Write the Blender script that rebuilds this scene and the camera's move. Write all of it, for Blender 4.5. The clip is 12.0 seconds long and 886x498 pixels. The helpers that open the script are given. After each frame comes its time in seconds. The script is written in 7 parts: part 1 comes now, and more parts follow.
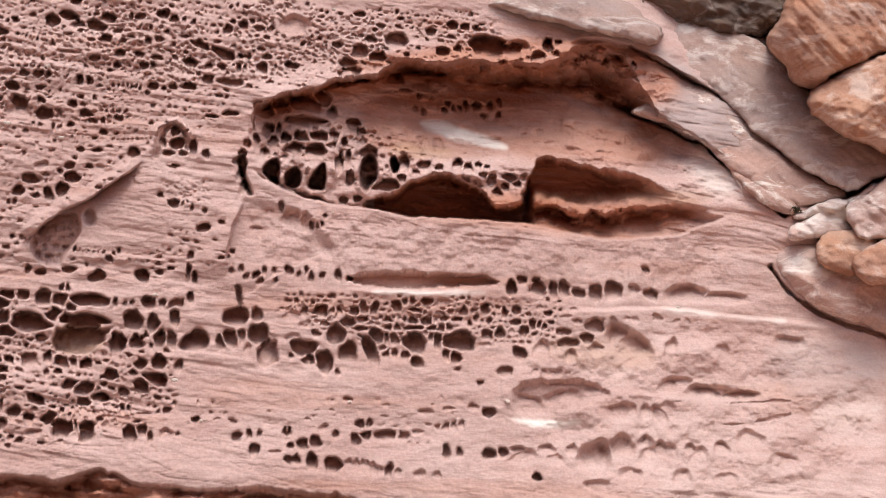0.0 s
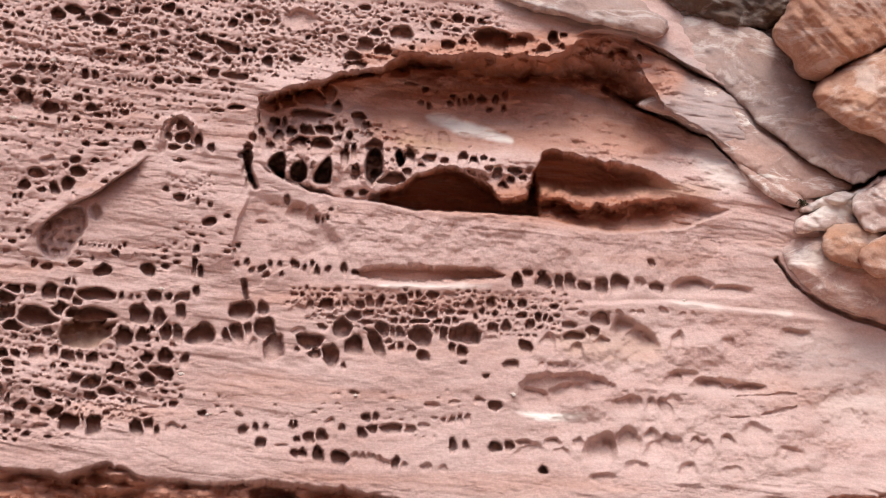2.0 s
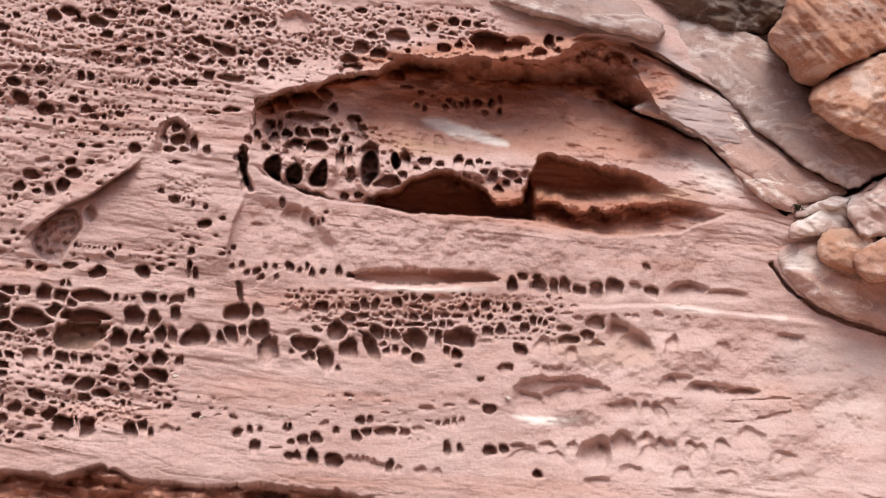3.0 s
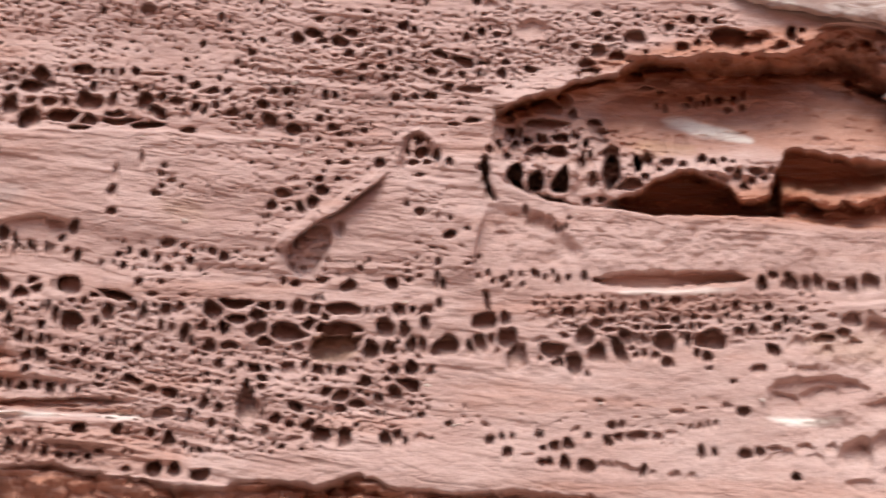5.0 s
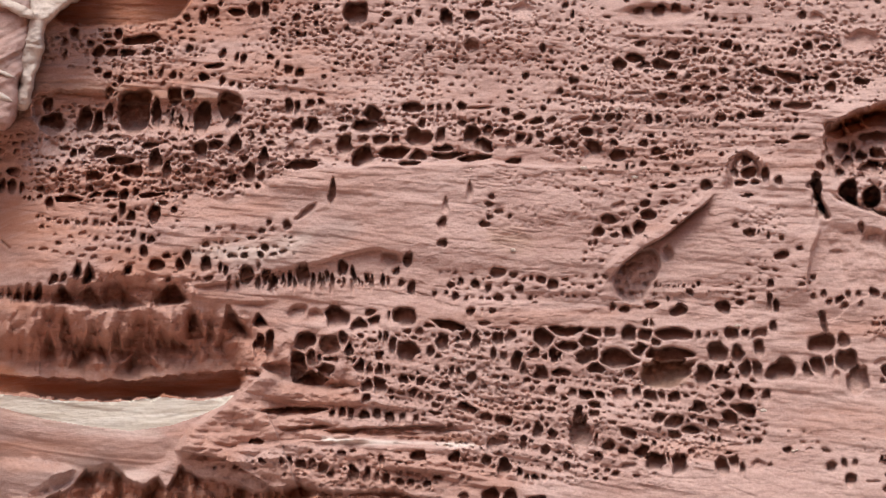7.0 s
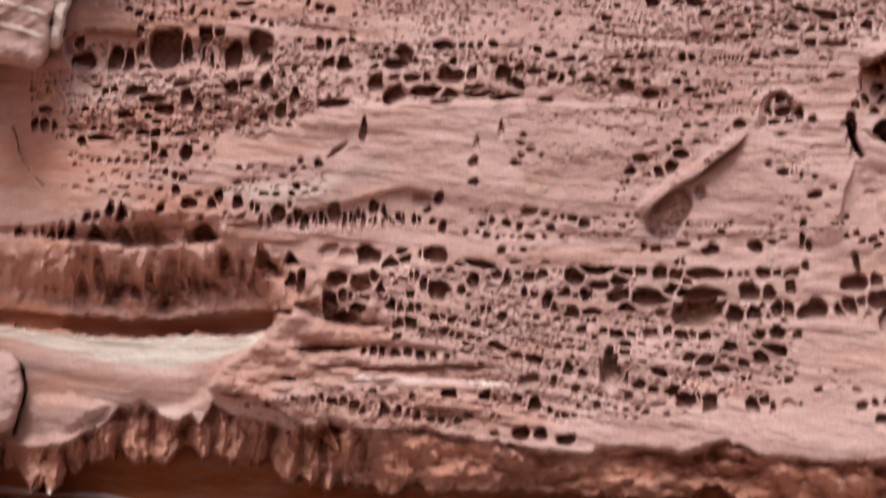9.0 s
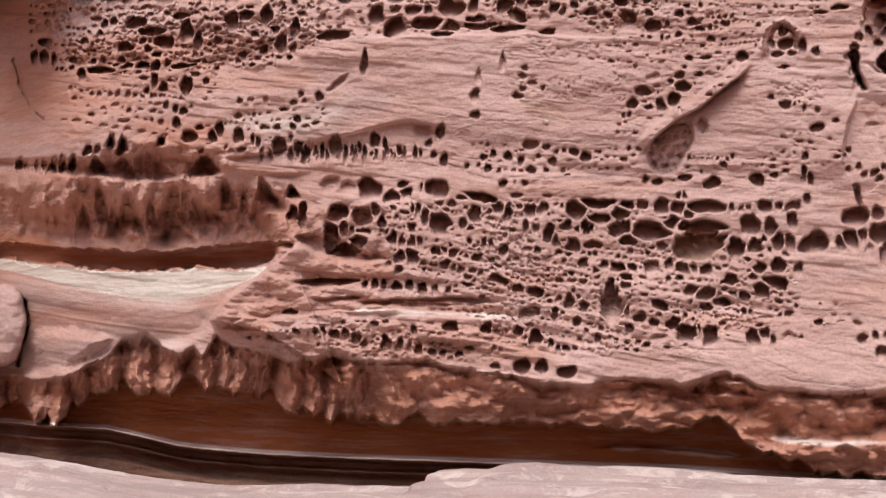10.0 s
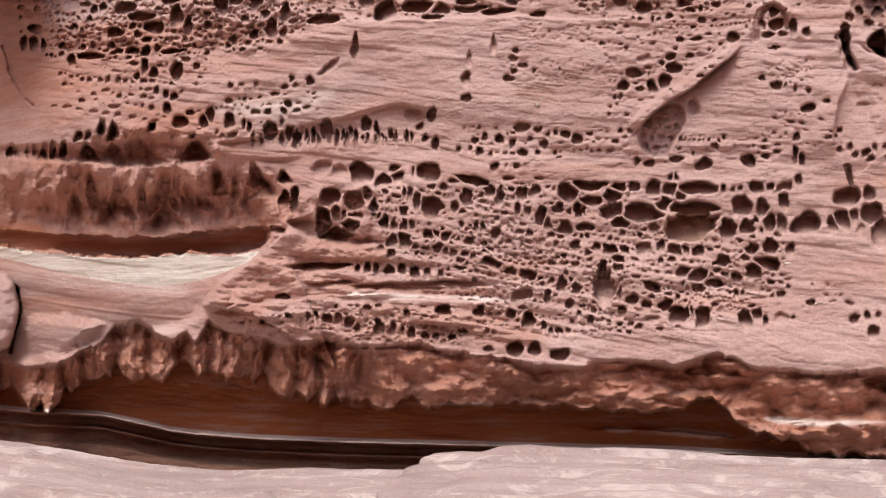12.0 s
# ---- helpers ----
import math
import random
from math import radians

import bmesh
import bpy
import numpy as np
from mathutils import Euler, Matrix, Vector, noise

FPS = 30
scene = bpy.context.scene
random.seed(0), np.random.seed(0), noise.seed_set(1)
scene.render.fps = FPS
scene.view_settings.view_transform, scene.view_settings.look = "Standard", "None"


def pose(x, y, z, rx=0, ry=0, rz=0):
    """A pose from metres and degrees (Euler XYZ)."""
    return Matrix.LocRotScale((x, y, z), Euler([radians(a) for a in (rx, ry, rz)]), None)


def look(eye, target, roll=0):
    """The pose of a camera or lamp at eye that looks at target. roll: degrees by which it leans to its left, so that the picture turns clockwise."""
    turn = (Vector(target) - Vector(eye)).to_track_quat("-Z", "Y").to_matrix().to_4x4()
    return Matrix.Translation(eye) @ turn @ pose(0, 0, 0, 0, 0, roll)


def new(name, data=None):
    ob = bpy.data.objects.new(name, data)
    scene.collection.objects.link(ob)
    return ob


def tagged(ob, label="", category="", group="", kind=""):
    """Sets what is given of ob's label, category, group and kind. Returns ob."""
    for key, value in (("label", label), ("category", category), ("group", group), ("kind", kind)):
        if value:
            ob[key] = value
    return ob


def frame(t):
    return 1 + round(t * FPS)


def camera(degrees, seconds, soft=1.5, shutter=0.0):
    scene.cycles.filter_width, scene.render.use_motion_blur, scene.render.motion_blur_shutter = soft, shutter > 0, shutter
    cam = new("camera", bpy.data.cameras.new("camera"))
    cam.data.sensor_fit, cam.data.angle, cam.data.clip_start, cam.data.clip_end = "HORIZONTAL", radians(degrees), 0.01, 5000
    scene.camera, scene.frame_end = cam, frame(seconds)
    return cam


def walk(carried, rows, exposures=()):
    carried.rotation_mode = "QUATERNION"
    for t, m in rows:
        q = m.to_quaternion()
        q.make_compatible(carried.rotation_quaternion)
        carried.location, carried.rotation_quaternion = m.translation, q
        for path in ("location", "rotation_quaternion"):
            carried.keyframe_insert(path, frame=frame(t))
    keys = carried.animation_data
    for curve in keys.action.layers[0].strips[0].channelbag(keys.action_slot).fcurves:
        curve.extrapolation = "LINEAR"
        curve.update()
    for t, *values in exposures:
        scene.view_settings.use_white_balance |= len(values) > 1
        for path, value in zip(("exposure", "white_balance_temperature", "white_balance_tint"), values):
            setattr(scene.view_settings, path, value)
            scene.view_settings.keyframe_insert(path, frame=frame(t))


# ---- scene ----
cam = camera(33.34, 12.0, soft=1.05, shutter=0.9)
PATH = [
    (0.0, look((0, 0, 1.6), (2.0055, 8.6532, 3.0494), 0.128)),
    (0.5, look((0, 0, 1.6), (1.9994, 8.6546, 3.0495), 0.160)),
    (1.0, look((0, 0, 1.6), (1.9788, 8.6610, 3.0394), 0.227)),
    (1.5, look((0, 0, 1.6), (1.9679, 8.6659, 3.0249), 0.025)),
    (2.0, look((0, 0, 1.6), (1.9731, 8.6670, 3.0107), 0.049)),
    (2.5, look((0, 0, 1.6), (1.9989, 8.6603, 3.0152), 0.187)),
    (2.7, look((0, 0, 1.6), (2.0083, 8.6567, 3.0239), 0.248)),
    (4.3, look((0, 0, 1.6), (1.3558, 8.7774, 3.0554), -0.014)),
    (4.5, look((0, 0, 1.6), (1.0874, 8.8148, 3.0548), -0.247)),
    (5.0, look((0, 0, 1.6), (0.5330, 8.8636, 3.0672), -0.406)),
    (5.5, look((0, 0, 1.6), (-0.0002, 8.8773, 3.0808), -0.138)),
    (6.0, look((0, 0, 1.6), (-0.6035, 8.8506, 3.1172), -0.316)),
    (6.5, look((0, 0, 1.6), (-1.0754, 8.7953, 3.1770), -0.027)),
    (7.0, look((0, 0, 1.6), (-1.4426, 8.7322, 3.2330), -0.057)),
    (7.2, look((0, 0, 1.6), (-1.4565, 8.7273, 3.2468), 0.050)),
    (8.8, look((0, 0, 1.6), (-1.6245, 8.7321, 3.0529), 0.472)),
    (9.0, look((0, 0, 1.6), (-1.6386, 8.7584, 2.8669), 0.276)),
    (9.5, look((0, 0, 1.6), (-1.6553, 8.7895, 2.6028), 0.075)),
    (10.0, look((0, 0, 1.6), (-1.6537, 8.8047, 2.4621), 0.240)),
    (10.5, look((0, 0, 1.6), (-1.6434, 8.8093, 2.4338), 0.039)),
    (11.0, look((0, 0, 1.6), (-1.6398, 8.8138, 2.3926), 0.020)),
    (11.5, look((0, 0, 1.6), (-1.6299, 8.8182, 2.3631), -0.292)),
    (12.0, look((0, 0, 1.6), (-1.6090, 8.8222, 2.3618), -0.247)),
]
EXPOSURES = [(0.0, 0.63, 6250, 10), (2.7, 0.63, 6250, 10), (5.5, 0.55, 6400, 10), (7.2, 0.42, 6500, 11), (9.5, 0.46, 6550, 16), (12.0, 0.46, 6550, 15)]
walk(cam, PATH, EXPOSURES)

# ---- light: open shade under a bright veiled sky ----
world = bpy.data.worlds.new("sky")
scene.world = world
world.use_nodes = True
wn = world.node_tree
sky = wn.nodes.new("ShaderNodeTexSky")
sky.sky_type, sky.sun_disc = "NISHITA", False
sky.sun_elevation, sky.sun_rotation = radians(60), radians(188)
sky.air_density, sky.dust_density, sky.ozone_density = 1.0, 4.0, 0.6
wn.links.new(sky.outputs["Color"], wn.nodes["Background"].inputs["Color"])
wn.nodes["Background"].inputs["Strength"].default_value = 0.13
sun = bpy.data.lights.new("sun", "SUN")
sun.energy, sun.angle, sun.color = 1.3, radians(38), (1.0, 0.97, 0.94)
sun_ob = new("sun", sun)
sun_ob.matrix_world = look((-1.2, -0.5, 17), (0, 8, 2))


# ---- materials ----
def nodes_of(name):
    mat = bpy.data.materials.new(name)
    mat.use_nodes = True
    tree = mat.node_tree
    return mat, tree, tree.nodes["Principled BSDF"]


def noise_node(tree, vec, scale, detail=4.0, rough=0.55, distort=0.0):
    n = tree.nodes.new("ShaderNodeTexNoise")
    n.inputs["Scale"].default_value = scale
    n.inputs["Detail"].default_value = detail
    n.inputs["Roughness"].default_value = rough
    n.inputs["Distortion"].default_value = distort
    tree.links.new(vec, n.inputs["Vector"])
    return n.outputs["Fac"]


def ramp(tree, fac, stops):
    n = tree.nodes.new("ShaderNodeValToRGB")
    el = n.color_ramp.elements
    while len(el) < len(stops):
        el.new(0.5)
    for e, (p, c) in zip(el, stops):
        e.position, e.color = p, (*c, 1.0)
    tree.links.new(fac, n.inputs["Fac"])
    return n.outputs["Color"]


def mix(tree, fac, a, b, kind="MIX"):
    n = tree.nodes.new("ShaderNodeMix")
    n.data_type, n.blend_type = "RGBA", kind
    for value, socket in ((fac, n.inputs["Factor"]), (a, n.inputs["A"]), (b, n.inputs["B"])):
        if isinstance(value, bpy.types.NodeSocket):
            tree.links.new(value, socket)
        elif isinstance(value, tuple):
            socket.default_value = (*value, 1.0)
        else:
            socket.default_value = value
    return n.outputs["Result"]


def calc(tree, kind, a, b):
    n = tree.nodes.new("ShaderNodeMath")
    n.operation, n.use_clamp = kind, True
    for value, socket in ((a, n.inputs[0]), (b, n.inputs[1])):
        if isinstance(value, bpy.types.NodeSocket):
            tree.links.new(value, socket)
        else:
            socket.default_value = value
    return n.outputs[0]


def stretched(tree, sx, sy, sz, turn=0.0):
    co = tree.nodes.new("ShaderNodeTexCoord")
    mp = tree.nodes.new("ShaderNodeMapping")
    mp.inputs["Scale"].default_value = (sx, sy, sz)
    mp.inputs["Rotation"].default_value = (0, radians(turn), 0)
    tree.links.new(co.outputs["Object"], mp.inputs["Vector"])
    return mp.outputs["Vector"]


PALE, GREY, OCHRE, RUST = (0.80, 0.74, 0.67), (0.33, 0.30, 0.29), (0.44, 0.29, 0.18), (0.385, 0.136, 0.054)


def sandstone(name, light, mid, dark, zoned=True, turn=4.0, vein=0.0, grey=0.0, patch=0.36, squeeze=10, specks=0.24):
    """Bedded sandstone: laminae, blotches, grains and, on the zoned ones, mineral stains and some hollows' shade
    painted on the mesh.
    """
    mat, tree, bsdf = nodes_of(name)
    iso, lam = stretched(tree, 1, 1, 1), stretched(tree, 1, 1, squeeze, turn)
    blotch = noise_node(tree, iso, 1.7, 5, 0.6, 0.3)
    beds = noise_node(tree, lam, 1.6, 6, 0.62, 0.2)
    speck = noise_node(tree, iso, 60, 3, 0.7)
    col = ramp(tree, blotch, [(0.3, dark), (0.5, mid), (0.7, light)])
    bed_col = ramp(tree, beds, [(0.32, dark), (0.48, mid), (0.66, light)])
    col = mix(tree, patch, col, bed_col)
    col = mix(tree, specks, col, ramp(tree, speck, [(0.35, tuple(c * 0.72 for c in mid)), (0.65, tuple(min(1, c * 1.25) for c in light))]))
    if zoned:
        at = tree.nodes.new("ShaderNodeAttribute")
        at.attribute_name = "zones"
        sep = tree.nodes.new("ShaderNodeSeparateColor")
        tree.links.new(at.outputs["Color"], sep.inputs["Color"])
        for socket, tone in ((at.outputs["Alpha"], RUST), (sep.outputs["Blue"], OCHRE), (sep.outputs["Green"], GREY), (sep.outputs["Red"], PALE)):
            rough_edge = calc(tree, "MULTIPLY", socket, ramp_value(tree, noise_node(tree, lam, 2.5, 6, 0.7), 0.1, 0.52))
            col = mix(tree, rough_edge, col, tone)
    if grey:
        fac = calc(tree, "MULTIPLY", ramp_value(tree, noise_node(tree, stretched(tree, 1, 1, 3, 25), 1.5, 7, 0.65, 0.5), 0.42, 0.68), grey)
        col = mix(tree, fac, col, GREY)
    if vein:
        fac = calc(tree, "MULTIPLY", ramp_value(tree, noise_node(tree, stretched(tree, 1, 1, 2.2, turn), 2.6, 8, 0.72, 1.0), 0.505, 0.60), vein)
        col = mix(tree, fac, col, PALE)
    tree.links.new(col, bsdf.inputs["Base Color"])
    bsdf.inputs["Roughness"].default_value = 0.92
    bsdf.inputs["Specular IOR Level"].default_value = 0.2
    grain = noise_node(tree, iso, 130, 4, 0.7)
    fine = noise_node(tree, stretched(tree, 1, 1, 5, turn), 10, 6, 0.65)
    b1, b2 = tree.nodes.new("ShaderNodeBump"), tree.nodes.new("ShaderNodeBump")
    for b, h, s, d in ((b1, fine, 0.4, 0.014), (b2, grain, 0.3, 0.004)):
        b.inputs["Strength"].default_value, b.inputs["Distance"].default_value = s, d
        tree.links.new(h, b.inputs["Height"])
    tree.links.new(b1.outputs["Normal"], b2.inputs["Normal"])
    tree.links.new(b2.outputs["Normal"], bsdf.inputs["Normal"])
    return mat


def ramp_value(tree, fac, low, high):
    n = tree.nodes.new("ShaderNodeMapRange")
    n.inputs["From Min"].default_value, n.inputs["From Max"].default_value = low, high
    tree.links.new(fac, n.inputs["Value"])
    return n.outputs["Result"]


ROCK = sandstone("pink_sandstone", (0.59, 0.43, 0.384), (0.495, 0.336, 0.291), (0.38, 0.219, 0.178))
BOULDER = sandstone("orange_sandstone", (0.50, 0.30, 0.20), (0.41, 0.205, 0.125), (0.27, 0.11, 0.062), False, 30, 0.3, 0.25, 0.2)
VEINED = sandstone("veined_sandstone", (0.51, 0.35, 0.29), (0.42, 0.265, 0.215), (0.31, 0.17, 0.13), False, 32, 0.9, 0.4)
SLAB = sandstone("grey_pink_sandstone", (0.44, 0.32, 0.275), (0.35, 0.235, 0.195), (0.24, 0.145, 0.115), False, 26, 0.4, 0.5, 0.25)
FOLDED = sandstone("folded_sandstone", (0.58, 0.44, 0.38), (0.49, 0.315, 0.26), (0.36, 0.20, 0.16), False, 20, 0.7, 0.3)
PALE_BED = sandstone("pale_green_sandstone", (0.68, 0.64, 0.57), (0.57, 0.52, 0.44), (0.44, 0.375, 0.30), False, -2, 0.0, 0.0, 0.9, 26, 0.08)
CREAM = sandstone("cream_vein", (0.70, 0.63, 0.56), (0.58, 0.49, 0.42), (0.40, 0.30, 0.25), False, 60, 0.2, 0.3, 0.3)
# near-black brown that holds the shade behind the boulders; the twig shares it
DARK = sandstone("dark_brown_rock", (0.16, 0.10, 0.065), (0.10, 0.06, 0.04), (0.04, 0.024, 0.018), False, 10, 0.2, 0.3, 0.3)
ROCK_PLAIN = sandstone("pink_block_sandstone", (0.53, 0.37, 0.325), (0.45, 0.29, 0.25), (0.35, 0.20, 0.165), False, 6, 0.15, 0.3, 0.4)
SHALE = sandstone("dark_shale", (0.44, 0.26, 0.18), (0.29, 0.15, 0.10), (0.15, 0.075, 0.06), False, 2, 0.12, 0.0, 0.8)
LEDGE = sandstone("pale_pink_sandstone", (0.49, 0.395, 0.365), (0.41, 0.315, 0.285), (0.27, 0.185, 0.165), False, 3, 0.4, 0.35, 0.5)
SAND = sandstone("red_sand", (0.46, 0.26, 0.18), (0.40, 0.21, 0.14), (0.32, 0.16, 0.10), False, 0, 0.0, 0.1, 0.2)

# ---- the face: one sheet of rock, modelled as recess behind a plane 9 m off ----
EYE = np.array((0.0, 0.0, 1.6))
FAR = 9.0
STEP = 0.006
XS = np.arange(-4.95, 5.55, STEP)
ZS = np.arange(0.88, 5.28, STEP)
X, Z = np.meshgrid(XS, ZS)
S = np.zeros_like(X)          # large forms: benches, recesses, the undercut
R = np.zeros_like(X)          # pits and honeycomb
ZONES = np.zeros((*X.shape, 4), np.float32)   # pale, grey, ochre, rust
rng = np.random.default_rng(7)


def lattice(x, z, seed):
    """Smooth value noise, 0 to 1."""
    table = np.random.default_rng(seed).random((256, 256)).astype(np.float32)
    i, k = np.floor(x).astype(int), np.floor(z).astype(int)
    u, v = x - i, z - k
    u, v = u * u * (3 - 2 * u), v * v * (3 - 2 * v)
    i0, i1, k0, k1 = i % 256, (i + 1) % 256, k % 256, (k + 1) % 256
    return (table[i0, k0] * (1 - u) + table[i1, k0] * u) * (1 - v) + (table[i0, k1] * (1 - u) + table[i1, k1] * u) * v


def fbm(x, z, seed, octaves=4, gain=0.5):
    out, amp, total = 0.0, 1.0, 0.0
    for o in range(octaves):
        out = out + amp * lattice(x * 2**o + 17.3 * o, z * 2**o + 5.1 * o, seed + o)
        total, amp = total + amp, amp * gain
    return out / total - 0.5


def smooth(v, a, b):
    v = np.clip((v - a) / (b - a), 0, 1)
    return v * v * (3 - 2 * v)


def window(x0, x1, z0, z1):
    return (slice(max(0, int((z0 - ZS[0]) / STEP)), max(1, int((z1 - ZS[0]) / STEP) + 2)),
            slice(max(0, int((x0 - XS[0]) / STEP)), max(1, int((x1 - XS[0]) / STEP) + 2)))


def away(px, pz, x, z, closed):
    """Distance from places to a line of points; for a closed one positive inside, for an open one signed by its left side."""
    best, sign, inside = np.full(x.shape, 1e9), np.ones(x.shape), np.zeros(x.shape, bool)
    n = len(px)
    for i in range(n if closed else n - 1):
        ax, az, bx, bz = px[i], pz[i], px[(i + 1) % n], pz[(i + 1) % n]
        dx, dz = bx - ax, bz - az
        h = np.clip(((x - ax) * dx + (z - az) * dz) / (dx * dx + dz * dz + 1e-12), 0, 1)
        d = np.hypot(x - ax - h * dx, z - az - h * dz)
        near = d < best
        best = np.where(near, d, best)
        sign = np.where(near, np.sign(dx * (z - az) - dz * (x - ax) + 1e-12), sign)
        if closed:
            inside ^= ((az > z) != (bz > z)) & (x < dx * (z - az) / (dz + 1e-12) + ax)
    return np.where(inside, best, -best) if closed else best * sign


def along(px, pz, x, z):
    """Signed distance to an open line, and a weight that is 1 beside it and falls to 0 at its ends."""
    lens = np.hypot(np.diff(px), np.diff(pz))
    best, run, total = np.full(x.shape, 1e9), np.zeros(x.shape), 0.0
    for i, l in enumerate(lens):
        dx, dz = px[i + 1] - px[i], pz[i + 1] - pz[i]
        h = ((x - px[i]) * dx + (z - pz[i]) * dz) / (l * l)
        c = np.clip(h, 0, 1)
        d = np.hypot(x - px[i] - c * dx, z - pz[i] - c * dz)
        near = d < best
        free = np.where((i == 0) & (h < 0) | (i == len(lens) - 1) & (h > 1), h, c)
        run, best = np.where(near, total + free * l, run), np.where(near, d, best)
        total += l
    taper = min(0.18, total * 0.3)
    return away(px, pz, x, z, False), smooth(np.minimum(run, total - run), 0, taper)


def rounded(points, times=2):
    """Corner cutting, for a closed outline."""
    p = np.array(points, float)
    for _ in range(times):
        q = np.roll(p, -1, 0)
        p = np.stack([0.75 * p + 0.25 * q, 0.25 * p + 0.75 * q], 1).reshape(-1, 2)
    return p[:, 0], p[:, 1]


def recess(points, depth, top=0.05, foot=0.3, wobble=0.03, seed=3):
    """A hollow with a sharp brow and a floor that slopes out to its lower edge."""
    px, pz = rounded(points)
    w = window(px.min() - 0.1, px.max() + 0.1, pz.min() - 0.1, pz.max() + 0.1)
    x, z = X[w], Z[w]
    d = away(px, pz, x, z, True) + wobble * (fbm(x * 5, z * 5, seed) + 1.6 * fbm(x * 14, z * 16, seed + 4, 4, 0.6))
    height = (z - pz.min()) / (pz.max() - pz.min())
    edge = foot + (top - foot) * smooth(height, 0.1, 0.7)
    S[w] += depth * smooth(d, 0, edge)


def ledge_step(points, rise, fade, soft=0.012):
    """The rock on the line's right-hand side stands back by rise, which dies away over fade."""
    px, pz = np.array(points).T
    w = window(px.min() - fade * 5, px.max() + fade * 5, pz.min() - fade * 5, pz.max() + fade * 5)
    x, z = X[w], Z[w]
    d, near = along(px, pz, x, z)
    d = d + 0.03 * fbm(x * 6, z * 6, 31, 4, 0.6)
    S[w] += rise * smooth(-d, -soft, soft) * np.exp(-np.maximum(-d, 0) / fade) * near


def crack(points, width, depth):
    px, pz = np.array(points).T
    w = window(px.min() - 0.1, px.max() + 0.1, pz.min() - 0.1, pz.max() + 0.1)
    x, z = X[w], Z[w]
    d = np.abs(away(px, pz, x, z, False)) + 0.05 * fbm(x * 9, z * 9, 41, 4, 0.6)
    R[w] = np.maximum(R[w], depth * smooth(d, width, width * 0.25))


def rib(points, width, rise):
    px, pz = np.array(points).T
    w = window(px.min() - 0.2, px.max() + 0.2, pz.min() - 0.2, pz.max() + 0.2)
    d, near = along(px, pz, X[w], Z[w])
    S[w] -= rise * smooth(np.abs(d) + 0.05 * fbm(X[w] * 9, Z[w] * 9, 43, 4), width, width * 0.2) * near


def zone_tint(points, channel, amount=1.0, edge=0.03):
    px, pz = rounded(points)
    w = window(px.min() - 0.1, px.max() + 0.1, pz.min() - 0.1, pz.max() + 0.1)
    d = away(px, pz, X[w], Z[w], True) + 0.05 * fbm(X[w] * 5, Z[w] * 12, 51)
    ZONES[(*w, channel)] = np.maximum(ZONES[(*w, channel)], amount * smooth(d, -edge, edge))


FILLED = []
FLOOR = 0.34 * fbm(X * 11, Z * 11, 309, 4, 0.6)
WARP_X = 0.020 * fbm(X * 16, Z * 16, 301, 2) + 0.005 * fbm(X * 42, Z * 42, 303, 2)
WARP_Z = 0.020 * fbm(X * 16, Z * 16, 305, 2) + 0.005 * fbm(X * 42, Z * 42, 307, 2)


NEAR = np.full_like(X, -9.0)    # distance inside the nearest pocket's rim, negative outside
NEXT = np.full_like(X, -9.0)    # the same for the next nearest
DEPTH, RIM = np.zeros_like(X), np.full_like(X, 0.01)


def pit(x, z, rx, rz, k=2.0, tilt=0.0):
    """A weathered pocket: k is its depth over its mean radius; below 1.2 a shallow bowl, negative for one that narrows to a point at its top. tilt in degrees, left side down."""
    rx, rz = rx * 1.10, rz * 1.14
    FILLED.append((x, z, rx, rz))
    pointed, k = k < 0, abs(k)
    reach = 1.25 * max(rx, rz) + 0.035
    w = window(x - reach, x + reach, z - reach, z + reach)
    c, s = math.cos(radians(tilt)), math.sin(radians(tilt))
    g = min(1.0, min(rx, rz) / 0.03)
    dx, dz = X[w] - x + g * WARP_X[w], Z[w] - z + g * WARP_Z[w]
    u, v = (dx * c + dz * s) / rx, (dz * c - dx * s) / rz
    if pointed:
        u = u / np.clip(0.62 - 0.48 * v, 0.12, 1.1)
    th = np.arctan2(v, u)
    p1, p2, p3 = rng.random(3) * 6.283
    r = np.hypot(u, v) / (0.98 + 0.10 * np.sin(2 * th + p1) + 0.07 * np.sin(3 * th + p2) + 0.03 * np.sin(5 * th + p3))
    size = math.sqrt(rx * rz)
    floor = np.clip(0.70 + 0.42 * v, 0.26, 1.0) if k >= 1.2 else np.clip(0.55 + 0.50 * v, 0.06, 1.0)
    floor = floor + (FLOOR[w] if min(rx, rz) > 0.03 else 0.0)
    deep = min((2.1 if k >= 1.2 else 1.5) * k * size, 0.12 + 2.0 * size)
    if x > 0.6 and z < 2.95:
        deep *= 0.82    # the harder lower beds hold shallower pockets
    if k < 1.2:
        R[w] = np.maximum(R[w], deep * floor * smooth(1 - r, 0, 0.45))
        return
    d = (1 - r) * size
    first = d > NEAR[w]
    NEXT[w] = np.where(first, NEAR[w], np.maximum(NEXT[w], d))
    DEPTH[w] = np.where(first, deep * floor, DEPTH[w])
    RIM[w] = np.where(first, 0.13 * size, RIM[w])
    NEAR[w] = np.where(first, d, NEAR[w])


